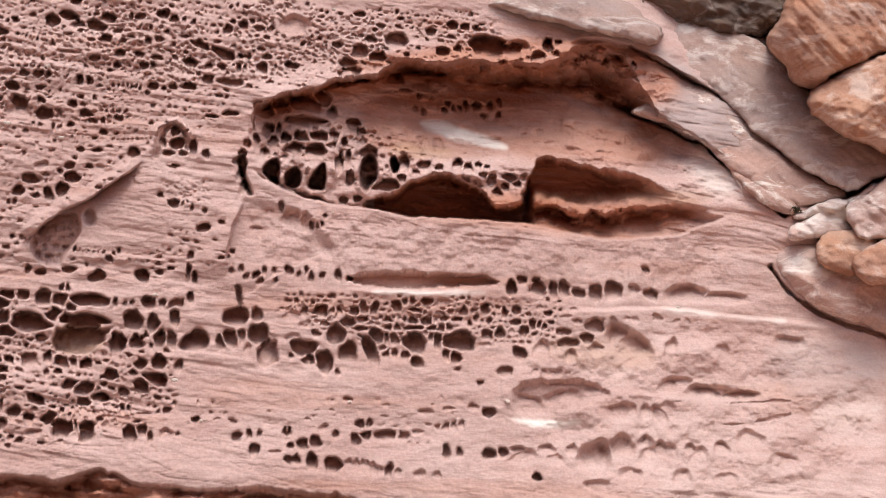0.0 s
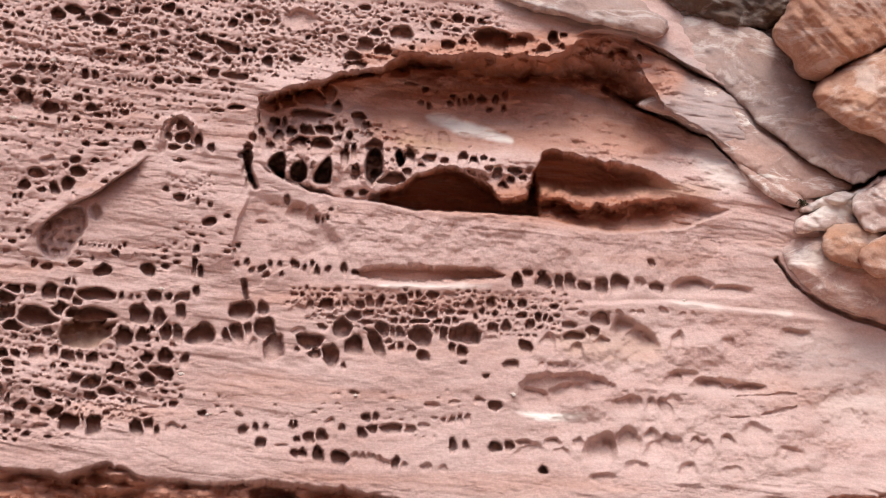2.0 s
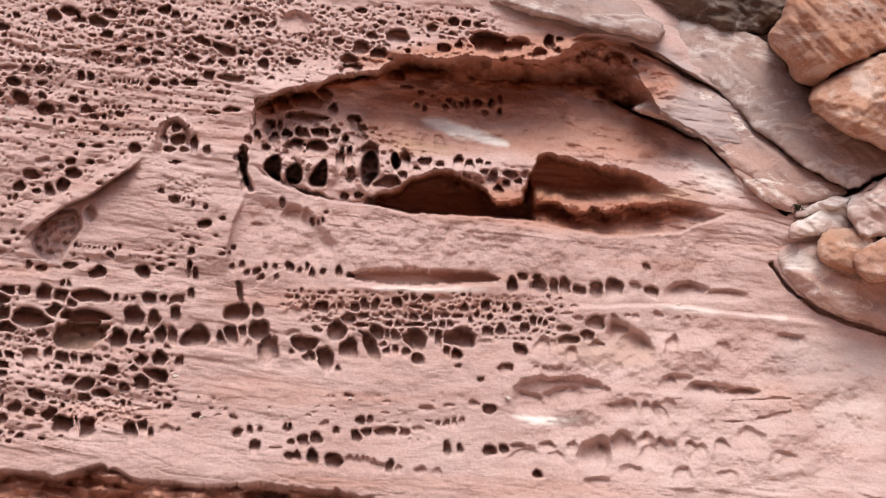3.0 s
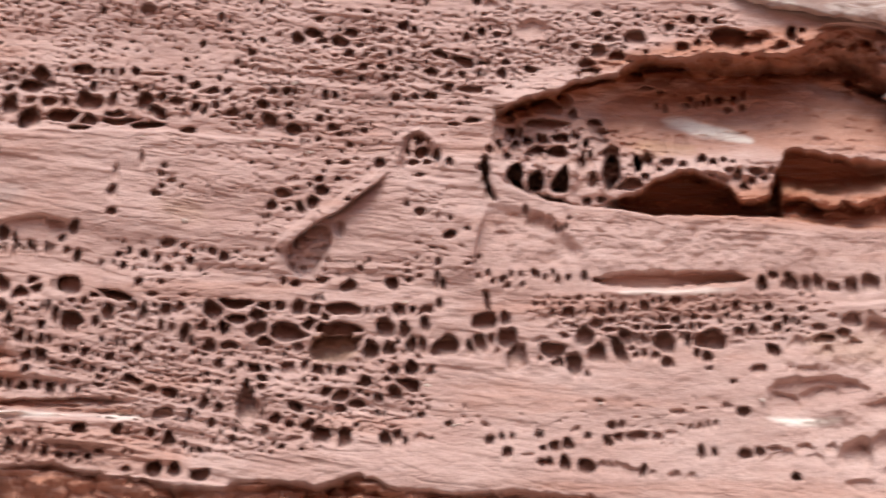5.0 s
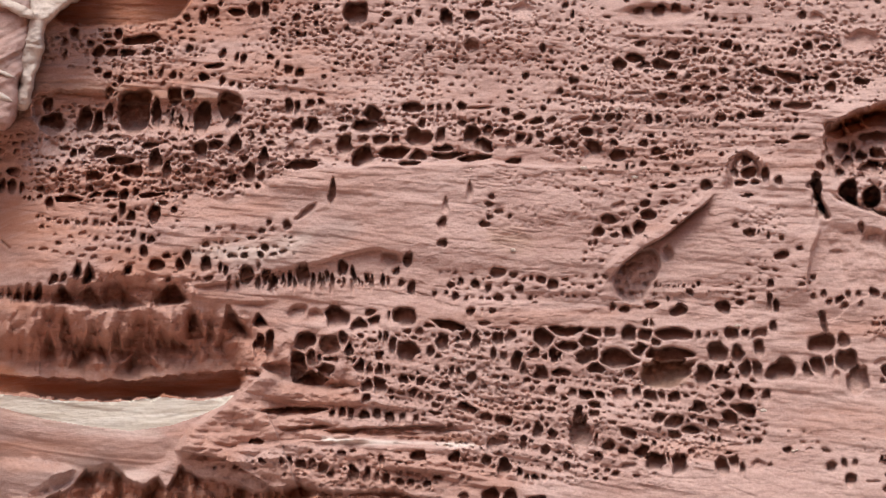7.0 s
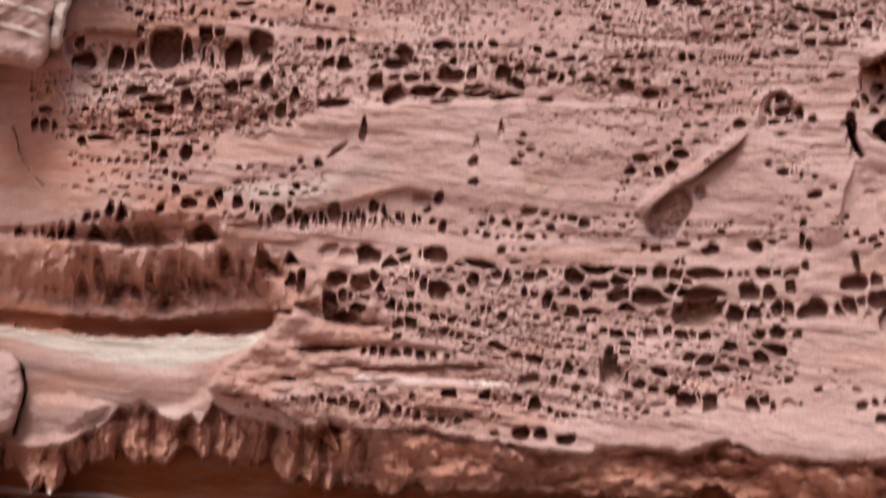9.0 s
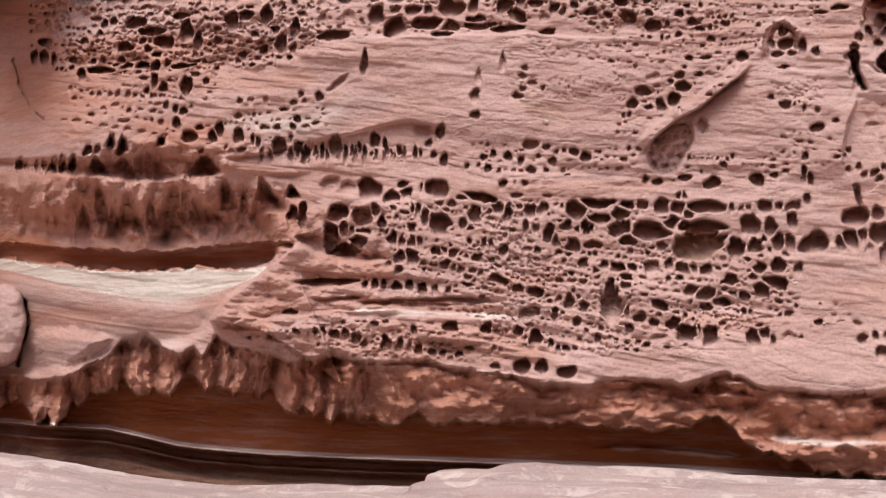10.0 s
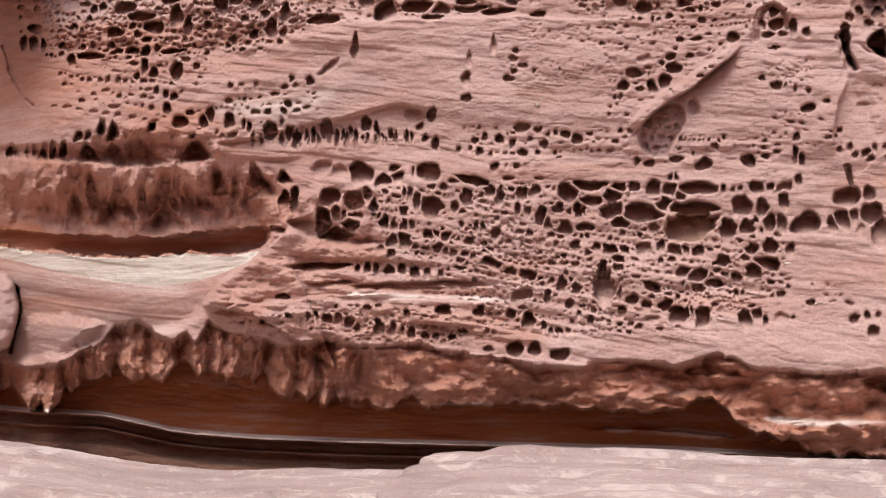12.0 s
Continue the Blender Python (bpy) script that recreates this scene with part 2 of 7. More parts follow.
def carve_pits(zones):
    """Cuts the pockets into the face. In the honeycombed zones they widen until only thin walls are left between them; where two meet a wall stays, broken where they overlap far."""
    honey = np.zeros_like(X)
    for points, amount in zones:
        px, pz = rounded(points)
        w = window(px.min() - 0.1, px.max() + 0.1, pz.min() - 0.1, pz.max() + 0.1)
        honey[w] = np.maximum(honey[w], amount * smooth(away(px, pz, X[w], Z[w], True), -0.05, 0.08))
    patchy = smooth(fbm(X * 4, Z * 6, 331, 3), -0.2, 0.15)
    grow = 0.001 + 0.016 * honey * (0.35 + 0.65 * patchy)
    wall = 0.011 + 0.010 * fbm(X * 7, Z * 7, 333, 3)
    between = (NEAR - NEXT) / 2 - wall / 2 + 1.6 * np.maximum(NEXT - 0.004, 0)
    d = np.minimum(NEAR + np.minimum(grow, np.maximum(RIM * 3, 0.004)), between)
    R[:] = np.maximum(R, DEPTH * smooth(d, 0, np.maximum(RIM, 0.005)))
    R[:] = np.maximum(R, 0.006 * smooth(d, -0.016, 0.0) * smooth(NEAR, -0.03, -0.01))


def row(x0, z0, x1, z1, n, rx, rz, k=1.8, jitter=0.3):
    """Pockets strung along a bed."""
    for i in range(n):
        f = (i + 0.5 + (rng.random() - 0.5) * jitter) / n
        g = 0.75 + 0.5 * rng.random()
        pit(x0 + (x1 - x0) * f, z0 + (z1 - z0) * f + (rng.random() - 0.5) * rz * jitter, rx * g, rz * g, k)


def scatter(points, n, small, large, slope, k=1.8, rows=0.055):
    """Small pockets sown along the bedding inside an outline, clear of those already there."""
    px, pz = np.array(points).T
    have = np.array(FILLED)
    tries = 0
    while n > 0 and tries < 12000:
        tries += 1
        x = px.min() + rng.random() * (px.max() - px.min())
        z = pz.min() + rng.random() * (pz.max() - pz.min())
        bed = z - slope * x
        z = round(bed / rows) * rows + slope * x + (rng.random() - 0.5) * rows * 0.45
        if away(px, pz, np.array([x]), np.array([z]), True)[0] < 0:
            continue
        r = small + (large - small) * rng.random() ** 2.2
        if (((have[:, 0] - x) / (have[:, 2] + r * 1.15)) ** 2 + ((have[:, 1] - z) / (have[:, 3] + r * 1.1)) ** 2 < 1).any():
            continue
        a = 0.8 + 0.7 * rng.random()
        pit(x, z, r * a / 1.15, r / a / 1.15, k * (0.7 + 0.5 * rng.random()), math.degrees(math.atan(slope)))
        have = np.vstack([have, (x, z, r * a, r / a)])
        n -= 1


# large forms
S += 0.16 * fbm(X * 0.45 + 3, Z * 0.8, 5, 3)
S += 0.055 * fbm(X * 1.3, (Z - 0.02 * X) * 4.5, 8, 3)
S += 0.10 * (Z - 2.6) + 0.30 * smooth(X, 1.6, 3.6) * np.clip(Z - 2.6, -1.2, 0.0)
# benches where soft beds weather back under hard ones
LIP = [(-5.798, 1.705), (-4.582, 1.698), (-4.344, 1.653), (-4.169, 1.689), (-4.014, 1.761), (-3.861, 1.847), (-3.785, 1.933), (-3.632, 1.946), (-3.516, 1.880), (-3.401, 1.828), (-3.307, 1.871), (-3.250, 1.813), (-3.164, 1.956), (-3.044, 1.890), (-2.857, 1.845), (-2.671, 1.794), (-2.414, 1.820), (-2.160, 1.779), (-1.872, 1.780)]
LIP += [(-1.588, 1.737), (-1.341, 1.707), (-1.133, 1.671), (-0.891, 1.626), (-0.685, 1.689), (-0.448, 1.668), (-0.213, 1.649), (0.022, 1.719), (0.218, 1.647), (0.446, 1.613), (0.673, 1.602), (0.987, 1.617)]
LIP += [(1.785, 1.507), (2.501, 1.455), (3.622, 1.437), (5.055, 1.528), (5.638, 1.529)]
lip_x, lip_z = np.array(LIP).T
lip = np.interp(X, lip_x, lip_z) + 0.04 * fbm(X * 3.5, X * 0 + 0.3, 12, 5, 0.6) + 0.07 * fbm(X * 9, Z * 5, 20, 4, 0.6)
drop = lip - Z


def cells(x, z, seed):
    """Distance to the nearest of scattered points, one to each unit cell."""
    jx, jz = (np.random.default_rng(seed + q).random((128, 128)) for q in (0, 1))
    i, k = np.floor(x).astype(int), np.floor(z).astype(int)
    best = np.full(x.shape, 9.0)
    for a in (-1, 0, 1):
        for b in (-1, 0, 1):
            u, v = (i + a) % 128, (k + b) % 128
            best = np.minimum(best, np.hypot(i + a + jx[u, v] - x, k + b + jz[u, v] - z))
    return best


DRIP = [(-5.791, 1.518), (-4.577, 1.508), (-4.458, 1.478), (-4.281, 1.420), (-4.145, 1.459), (-3.991, 1.506), (-3.799, 1.614), (-3.684, 1.578), (-3.561, 1.541), (-3.418, 1.613), (-3.286, 1.637), (-3.041, 1.611), (-2.892, 1.564), (-2.762, 1.503), (-2.450, 1.454), (-2.268, 1.432), (-2.106, 1.369), (-1.944, 1.397), (-1.873, 1.418), (-1.589, 1.418), (-1.239, 1.397), (-0.894, 1.397), (-0.554, 1.377), (-0.217, 1.397), (-0.017, 1.450), (0.113, 1.320), (0.242, 1.231), (0.565, 1.156), (0.973, 1.125)]
left_side = 1 - smooth(X, -2.4, -1.5)
drip = np.interp(X, *np.array(DRIP).T) + 0.05 * fbm(X * 5, Z * 0.8, 13, 4, 0.6)
low = slice(0, int((2.2 - ZS[0]) / STEP))
lobes, ends = np.zeros_like(X), np.zeros_like(X)
wx, wz = X[low] + 0.10 * fbm(X[low] * 4, Z[low] * 4, 14, 4, 0.6), Z[low] + 0.10 * fbm(X[low] * 4, Z[low] * 4, 15, 4, 0.6)
ends[low] = 0.17 * (np.clip(cells(wx * 6.5, wz * 1.6, 231), 0, 1) - 0.35) + 0.06 * (np.clip(cells(wx * 15, wz * 4, 235), 0, 1) - 0.35)
drip = drip + (0.35 + 0.65 * left_side) * ends + 0.04 * fbm(X * 12, Z * 4, 18, 4, 0.6)
fins = 0.34 * np.clip(cells(wx * 6.5, wz * 1.6, 231), 0, 1) + 0.15 * np.clip(cells(wx * 11, wz * 5, 205), 0, 1) + 0.07 * np.clip(cells(wx * 24, wz * 14, 207), 0, 1)
broken = 0.24 * np.clip(cells(wx * 2.2 + wz, wz * 4.5, 221), 0, 1) + 0.17 * np.clip(cells(wx * 5.5, wz * 8, 225), 0, 1) + 0.08 * np.clip(cells(wx * 13, wz * 19, 229), 0, 1)
lobes[low] = left_side[low] * fins + (1 - left_side[low]) * broken + 0.06 * fbm(X[low] * 6, Z[low] * 12, 207, 5, 0.6)
inner = smooth(drip - Z, -0.006, 0.02)
slope_in = 0.30 - 0.15 * smooth(X, -2.0, -0.4)
S += 0.06 * smooth(drop, -0.004, 0.008) + slope_in * np.clip(drop, 0, 0.5) * (1 - inner) + (lobes - 0.20) * smooth(drop, -0.01, 0.03) * (1 - inner)
S += inner * (0.55 + 0.05 * fbm(X * 1.2, Z * 8, 209, 3)) - 0.05 * smooth(drop, -0.5, -0.02) * smooth(-drop, -0.02, 0.02)
ZONES[..., 3] = np.maximum(ZONES[..., 3], 0.66 * smooth(drop, -0.03, 0.05) + 0.34 * inner)
SHALE_TOP = [(-5.787, 1.398), (-4.575, 1.398), (-4.339, 1.376), (-4.104, 1.369), (-3.872, 1.358), (-3.604, 1.304), (-3.414, 1.262), (-3.263, 1.244), (-2.852, 1.214), (-2.304, 1.195), (-1.590, 1.180), (-0.896, 1.166), (-0.222, 1.152), (0.972, 1.092)]
below = np.interp(X, *np.array(SHALE_TOP).T) - Z
S += -0.16 * smooth(below, -0.012, 0.006) * (1 - smooth(below, 0.012, 0.03)) + 0.10 * smooth(below, 0.02, 0.04) - 0.12 * smooth(below, 0.07, 0.085) * (1 - smooth(below, 0.095, 0.11)) - 0.10 * smooth(below, 0.15, 0.2)
ZONES[..., 0] = np.maximum(ZONES[..., 0], 1.0 * smooth(below, -0.022, -0.012) * (1 - smooth(below, 0.006, 0.014)))
ledge_step([(-0.793, 1.268), (-0.589, 1.279), (-0.353, 1.269), (-0.087, 1.250), (0.160, 1.217)], -0.10, 0.08, 0.008)
ledge_step([(0.260, 1.320), (0.310, 1.337), (0.440, 1.320), (0.665, 1.308), (1.080, 1.321)], -0.14, 0.15, 0.008)
recess([(0.817, 1.574), (0.898, 1.594), (1.151, 1.567), (1.148, 1.452), (0.926, 1.469), (0.847, 1.502)], 0.20, 0.03, 0.06)
recess([(-0.197, 1.622), (-0.079, 1.672), (0.152, 1.621), (0.216, 1.563), (0.019, 1.578), (-0.148, 1.565)], 0.10, 0.02, 0.05)
# the great alcove: brow, roof, back wall that leans out to a hood, and chambers under the hood
CREST = [(0.859, 3.827), (0.864, 3.918), (0.894, 3.992), (0.971, 4.034), (1.112, 4.072), (1.254, 4.122), (1.397, 4.179), (1.542, 4.189), (1.652, 4.226), (1.724, 4.287), (1.853, 4.352), (1.983, 4.328), (2.133, 4.330), (2.322, 4.351), (2.512, 4.357), (2.742, 4.350), (2.898, 4.434), (3.016, 4.504), (3.174, 4.515), (3.312, 4.455), (3.447, 4.270), (3.563, 4.061), (3.682, 4.006), (3.880, 3.910), (4.077, 3.708), (4.194, 3.540)]
ROOF = [(0.860, 3.791), (0.885, 3.912), (0.972, 3.968), (1.113, 4.014), (1.255, 4.067), (1.398, 4.131), (1.615, 4.179), (1.762, 4.219), (1.984, 4.237), (2.133, 4.214), (2.322, 4.196), (2.511, 4.205), (2.703, 4.225), (2.896, 4.222), (3.091, 4.181), (3.286, 4.090), (3.482, 4.018), (3.681, 3.960), (3.879, 3.871), (4.076, 3.669), (4.194, 3.521)]
HOOD = [(0.865, 3.558), (0.947, 3.527), (1.194, 3.461), (1.409, 3.388), (1.552, 3.384), (1.642, 3.436), (1.768, 3.467), (1.859, 3.545), (1.987, 3.588), (2.135, 3.599), (2.246, 3.550), (2.321, 3.516), (2.381, 3.475), (2.433, 3.396), (2.527, 3.416), (2.603, 3.471), (2.653, 3.570), (2.676, 3.653), (2.692, 3.722), (2.738, 3.747), (2.891, 3.732), (3.123, 3.707), (3.318, 3.687), (3.436, 3.655), (3.553, 3.600), (3.671, 3.545), (3.849, 3.485), (4.028, 3.409), (4.193, 3.494)]
SILL = [(0.866, 3.537), (0.965, 3.471), (1.195, 3.396), (1.409, 3.359), (1.625, 3.341), (1.733, 3.324), (1.879, 3.298), (2.136, 3.298), (2.358, 3.301), (2.621, 3.302), (2.753, 3.274), (2.924, 3.237), (3.039, 3.216), (3.271, 3.222), (3.506, 3.247), (3.704, 3.266), (3.825, 3.324), (4.027, 3.386), (4.193, 3.494)]
ax, _ = np.array([(0.841, 3.557), (0.981, 3.564), (1.550, 3.594), (1.640, 3.563), (2.623, 3.613), (2.680, 3.616), (3.475, 3.657), (3.794, 3.674), (4.138, 3.691)]).T
wob = 0.05 * fbm(X * 5, Z * 5, 501, 3) + 0.05 * fbm(X * 14, Z * 14, 503, 4, 0.6)
shifted = X + 0.10 * fbm(X * 4, Z * 7, 505, 4, 0.6)
crest, roof, hood, sill = (np.interp(shifted, *np.array(c).T) for c in (CREST, ROOF, HOOD, SILL))
wide = np.interp(X, ax[[0, 1, 5, 6, 8]], (0.0, 1.0, 1.0, 0.7, 0.0))
hollow = np.interp(shifted, ax, (0.0, 0.16, 0.16, 0.64, 0.70, 0.52, 0.40, 0.22, 0.0))
zz = Z + wob
lean_end = np.interp(X, *np.array([(0.841, 3.575), (1.192, 3.594), (1.767, 3.587), (2.321, 3.598), (2.661, 3.653), (3.279, 3.704), (3.553, 3.593), (4.129, 3.414)]).T)
back = (0.26 + 0.40 * smooth(X, 1.3, 2.0)) * smooth(crest - zz, -0.01, np.maximum(crest - roof, 0.02)) - (0.20 + 0.40 * smooth(X, 1.3, 2.0)) * np.clip((roof - zz) / np.maximum(roof - lean_end, 0.05), 0, 1)
inside = smooth(zz - sill - 0.5 * wob, -0.005, 0.02)
shelf_top = np.interp(shifted, *np.array([(2.679, 3.497), (2.889, 3.500), (3.277, 3.549), (3.533, 3.599), (3.871, 3.555), (4.194, 3.521)]).T)
shelf_foot = np.interp(shifted, *np.array([(2.678, 3.423), (2.831, 3.426), (2.895, 3.396), (3.003, 3.386), (3.061, 3.418), (3.142, 3.384), (3.235, 3.396), (3.314, 3.441), (3.669, 3.454), (4.192, 3.478)]).T)
tread = 1 - 0.78 * smooth((shelf_top + 0.06 - zz) / np.maximum(shelf_top + 0.06 - shelf_foot, 0.02), 0, 1)
tread = np.where(zz < shelf_foot, 0.22 + (0.70 - 0.50 * np.clip((shelf_foot - zz) / np.maximum(shelf_foot - sill, 0.03), 0, 1)) * smooth(shelf_foot - zz, 0.0, 0.04), tread)
tread = 1 + (tread - 1) * smooth(X, 2.64, 2.70)
S += inside * (wide * back + hollow * tread * smooth(hood - zz, -0.004, 0.04 + 0.05 * hollow + 0.08 * smooth(X, 3.0, 3.4)))
brow = wide * inside * smooth(crest - zz, 0.0, 0.03) * (1 - smooth(roof - zz, -0.02, 0.02))
S += brow * (0.34 * np.clip(cells(X * 4.5, zz * 8, 241), 0, 1) + 0.12 * np.clip(cells(X * 11, zz * 15, 245), 0, 1) - 0.12)
S += 0.05 * wide * inside * smooth(roof - zz, 0.0, 0.05) * fbm(X * 2.0, zz * 16, 247, 5, 0.6)
S -= 0.09 * wide * np.exp(-np.abs(zz - crest) / 0.10) * (zz > crest)
recess([(0.763, 3.639), (0.825, 3.671), (0.851, 3.586), (0.835, 3.521), (0.864, 3.466), (0.894, 3.396), (0.845, 3.379), (0.809, 3.448), (0.786, 3.533)], 0.28, 0.02, 0.03, 0.012)
for room in ([(0.918, 3.561), (0.979, 3.629), (1.039, 3.647), (1.052, 3.532), (1.046, 3.453), (0.975, 3.485)], [(1.062, 3.533), (1.103, 3.589), (1.156, 3.610), (1.193, 3.540), (1.177, 3.442), (1.071, 3.454)], [(1.211, 3.522), (1.263, 3.586), (1.316, 3.636), (1.345, 3.602), (1.343, 3.511), (1.329, 3.438), (1.230, 3.434), (1.205, 3.475)], [(1.549, 3.649), (1.602, 3.714), (1.650, 3.691), (1.676, 3.601), (1.677, 3.546), (1.630, 3.489), (1.588, 3.415), (1.544, 3.485), (1.532, 3.557)], [(1.730, 3.677), (1.766, 3.708), (1.811, 3.645), (1.797, 3.571), (1.738, 3.568)]):
    recess(room, 0.42, 0.02, 0.03, 0.012)
# rust of the roof's underside; below the hood it also paints the chambers' shade
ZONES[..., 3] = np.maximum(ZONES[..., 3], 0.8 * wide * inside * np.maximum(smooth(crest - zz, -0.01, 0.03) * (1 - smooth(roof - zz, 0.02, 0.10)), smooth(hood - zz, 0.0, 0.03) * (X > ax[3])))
ledge_step([(2.899, 4.503), (3.017, 4.558), (3.175, 4.570), (3.333, 4.543), (3.551, 4.464), (3.790, 4.340), (4.051, 4.208)], 0.15, 0.30, 0.012)
crack([(3.372, 4.522), (3.551, 4.449), (3.790, 4.324), (4.051, 4.192)], 0.02, 0.10)
# slots, hollows and soft beds
recess([(-5.413, 2.606), (-4.602, 2.573), (-4.165, 2.526), (-3.813, 2.489), (-3.352, 2.502), (-2.974, 2.544), (-2.601, 2.550), (-2.749, 2.402), (-3.048, 2.358), (-3.313, 2.388), (-3.618, 2.357), (-4.006, 2.375), (-4.360, 2.415), (-4.599, 2.457), (-5.411, 2.515)], 0.20, 0.012, 0.012, 0.03)
recess([(-5.426, 3.025), (-4.610, 2.963), (-4.252, 2.952), (-4.055, 2.984), (-3.859, 2.955), (-3.587, 2.933), (-3.319, 2.954), (-3.110, 2.977), (-2.902, 2.985), (-2.677, 2.921), (-2.639, 2.688), (-2.786, 2.396), (-3.048, 2.354), (-3.313, 2.384), (-3.618, 2.354), (-4.006, 2.372), (-4.360, 2.412), (-4.599, 2.453), (-5.410, 2.511)], 0.36, 0.34, 0.02, 0.04)
recess([(-5.432, 3.235), (-4.615, 3.166), (-4.375, 3.143), (-4.137, 3.150), (-3.824, 3.177), (-3.630, 3.223), (-3.436, 3.179), (-3.130, 3.146), (-3.091, 2.991), (-3.395, 2.942), (-3.820, 2.947), (-4.134, 2.993), (-5.427, 3.055)], 0.14, 0.16, 0.03, 0.03)
ledge_step([(-5.317, 3.105), (-4.665, 3.106), (-4.146, 3.110), (-3.792, 3.126), (-3.365, 3.033), (-2.795, 2.981), (-2.497, 2.973)], 0.05, 0.4, 0.02)
recess([(-4.216, 4.948), (-4.071, 4.892), (-3.829, 4.874), (-3.352, 4.864), (-3.237, 4.924), (-3.161, 5.018), (-3.051, 5.270), (-4.175, 5.341), (-4.244, 5.103)], 0.35, 0.05, 0.02)
recess([(-4.310, 4.448), (-4.009, 4.453), (-3.730, 4.420), (-3.726, 4.342), (-2.793, 4.356), (-2.786, 4.108), (-3.209, 4.107), (-4.273, 4.133)], 0.10, 0.03, 0.05)
recess([(-2.716, 2.599), (-2.493, 2.612), (-2.272, 2.501), (-2.017, 2.461), (-2.017, 2.383), (-2.492, 2.415)], 0.12, 0.03, 0.05)
recess([(2.541, 2.263), (2.727, 2.309), (3.103, 2.302), (3.254, 2.204), (3.025, 2.085), (2.725, 2.081), (2.522, 2.138)], 0.07, 0.04, 0.15)
recess([(1.451, 2.908), (1.558, 2.933), (1.700, 2.967), (2.136, 2.968), (2.432, 2.957), (2.499, 2.883), (2.137, 2.849), (1.774, 2.841), (1.523, 2.861)], 0.11, 0.035, 0.02)
recess([(-0.444, 3.037), (-0.415, 3.113), (-0.359, 3.167), (-0.280, 3.236), (-0.166, 3.261), (-0.129, 3.153), (-0.159, 3.072), (-0.214, 2.985), (-0.241, 2.915), (-0.328, 2.899), (-0.408, 2.953)], 0.10, 0.02, 0.03, 0.012)
recess([(-0.139, 3.242), (-0.091, 3.275), (-0.049, 3.218), (-0.063, 3.156), (-0.109, 3.140)], 0.05, 0.02, 0.03, 0.01)
crack([(0.289, 3.616), (0.290, 3.705), (0.318, 3.774), (0.368, 3.813), (0.423, 3.805), (0.459, 3.757), (0.478, 3.680)], 0.022, 0.07)
FLUTES = [(-5.315, 3.048), (-4.662, 3.011), (-4.143, 3.017), (-3.791, 3.044), (-3.364, 2.996), (-2.795, 2.963), (-2.607, 2.813), (-2.716, 2.599), (-3.015, 2.550), (-3.355, 2.498), (-4.130, 2.510), (-5.300, 2.629)]
def roughen(points, amount, fx, fz, seed, edge=0.06):
    px, pz = rounded(points)
    w = window(px.min() - 0.1, px.max() + 0.1, pz.min() - 0.1, pz.max() + 0.1)
    x, z = X[w], Z[w]
    S[w] += amount * smooth(away(px, pz, x, z, True), -edge, edge) * (fbm(x * fx, z * fz, seed, 5, 0.6) + 0.5 * (np.clip(cells(x * fx * 1.3, z * fz * 1.3, seed + 7), 0, 1) - 0.5))


roughen([(1.361, 4.177), (1.396, 4.283), (1.835, 4.358), (2.512, 4.361), (2.939, 4.545), (3.293, 4.532), (3.531, 4.432), (3.685, 4.169), (3.601, 3.990), (3.325, 4.069), (2.896, 4.196), (2.359, 4.198), (1.910, 4.251), (1.579, 4.147)], 0.22, 5, 8, 401)
roughen([(1.398, 4.135), (1.909, 4.274), (2.511, 4.201), (3.090, 4.132), (3.679, 3.898), (4.033, 3.571), (3.671, 3.553), (3.279, 3.685), (2.661, 3.727), (2.510, 3.794), (1.766, 3.716), (1.474, 3.846)], 0.10, 4, 8, 403)
roughen([(1.732, 3.422), (2.622, 3.446), (3.789, 3.482), (3.825, 3.313), (3.272, 3.240), (1.769, 3.322)], 0.20, 4, 7, 405)
roughen([(2.622, 3.502), (3.120, 3.507), (3.354, 3.481), (3.312, 3.328), (2.887, 3.272), (2.659, 3.355)], 0.25, 6, 6, 407, 0.03)
roughen([(0.834, 3.880), (1.115, 3.933), (1.619, 3.817), (1.767, 3.642), (2.623, 3.651), (2.660, 3.503), (2.358, 3.433), (1.767, 3.569), (1.552, 3.413), (0.947, 3.491)], 0.14, 7, 7, 409)
roughen([(-3.158, 2.046), (-2.788, 2.366), (-2.493, 2.505), (-1.981, 2.460), (-1.978, 1.756), (-2.486, 1.757), (-3.080, 1.866)], 0.11, 6, 10, 411)
roughen([(-2.717, 2.689), (-2.495, 2.792), (-1.982, 2.781), (-1.981, 2.389), (-2.492, 2.433), (-2.752, 2.509)], 0.14, 7, 7, 413)
roughen([(0.846, 3.361), (1.697, 3.283), (2.886, 3.209), (4.065, 3.297), (4.052, 2.850), (2.507, 2.963), (1.486, 2.952), (0.819, 3.025)], 0.07, 5.5, 4, 421)
roughen([(2.730, 2.662), (3.809, 2.693), (5.101, 2.501), (5.059, 1.602), (2.869, 1.595), (2.503, 2.155)], 0.12, 3.2, 4, 423, 0.15)
roughen([(-4.535, 4.169), (-2.506, 4.072), (-2.503, 3.666), (-3.492, 3.650), (-4.441, 3.706)], 0.09, 7, 8, 415)
roughen([(-4.098, 3.153), (-3.824, 3.192), (-3.630, 3.230), (-3.398, 3.166), (-3.092, 3.138), (-3.091, 2.977), (-3.433, 2.928), (-4.095, 2.977)], 0.16, 9, 9, 425, 0.03)
roughen([(-4.212, 2.914), (-2.677, 2.906), (-2.675, 2.545), (-3.428, 2.489), (-4.204, 2.523)], 0.10, 8, 6, 427, 0.04)
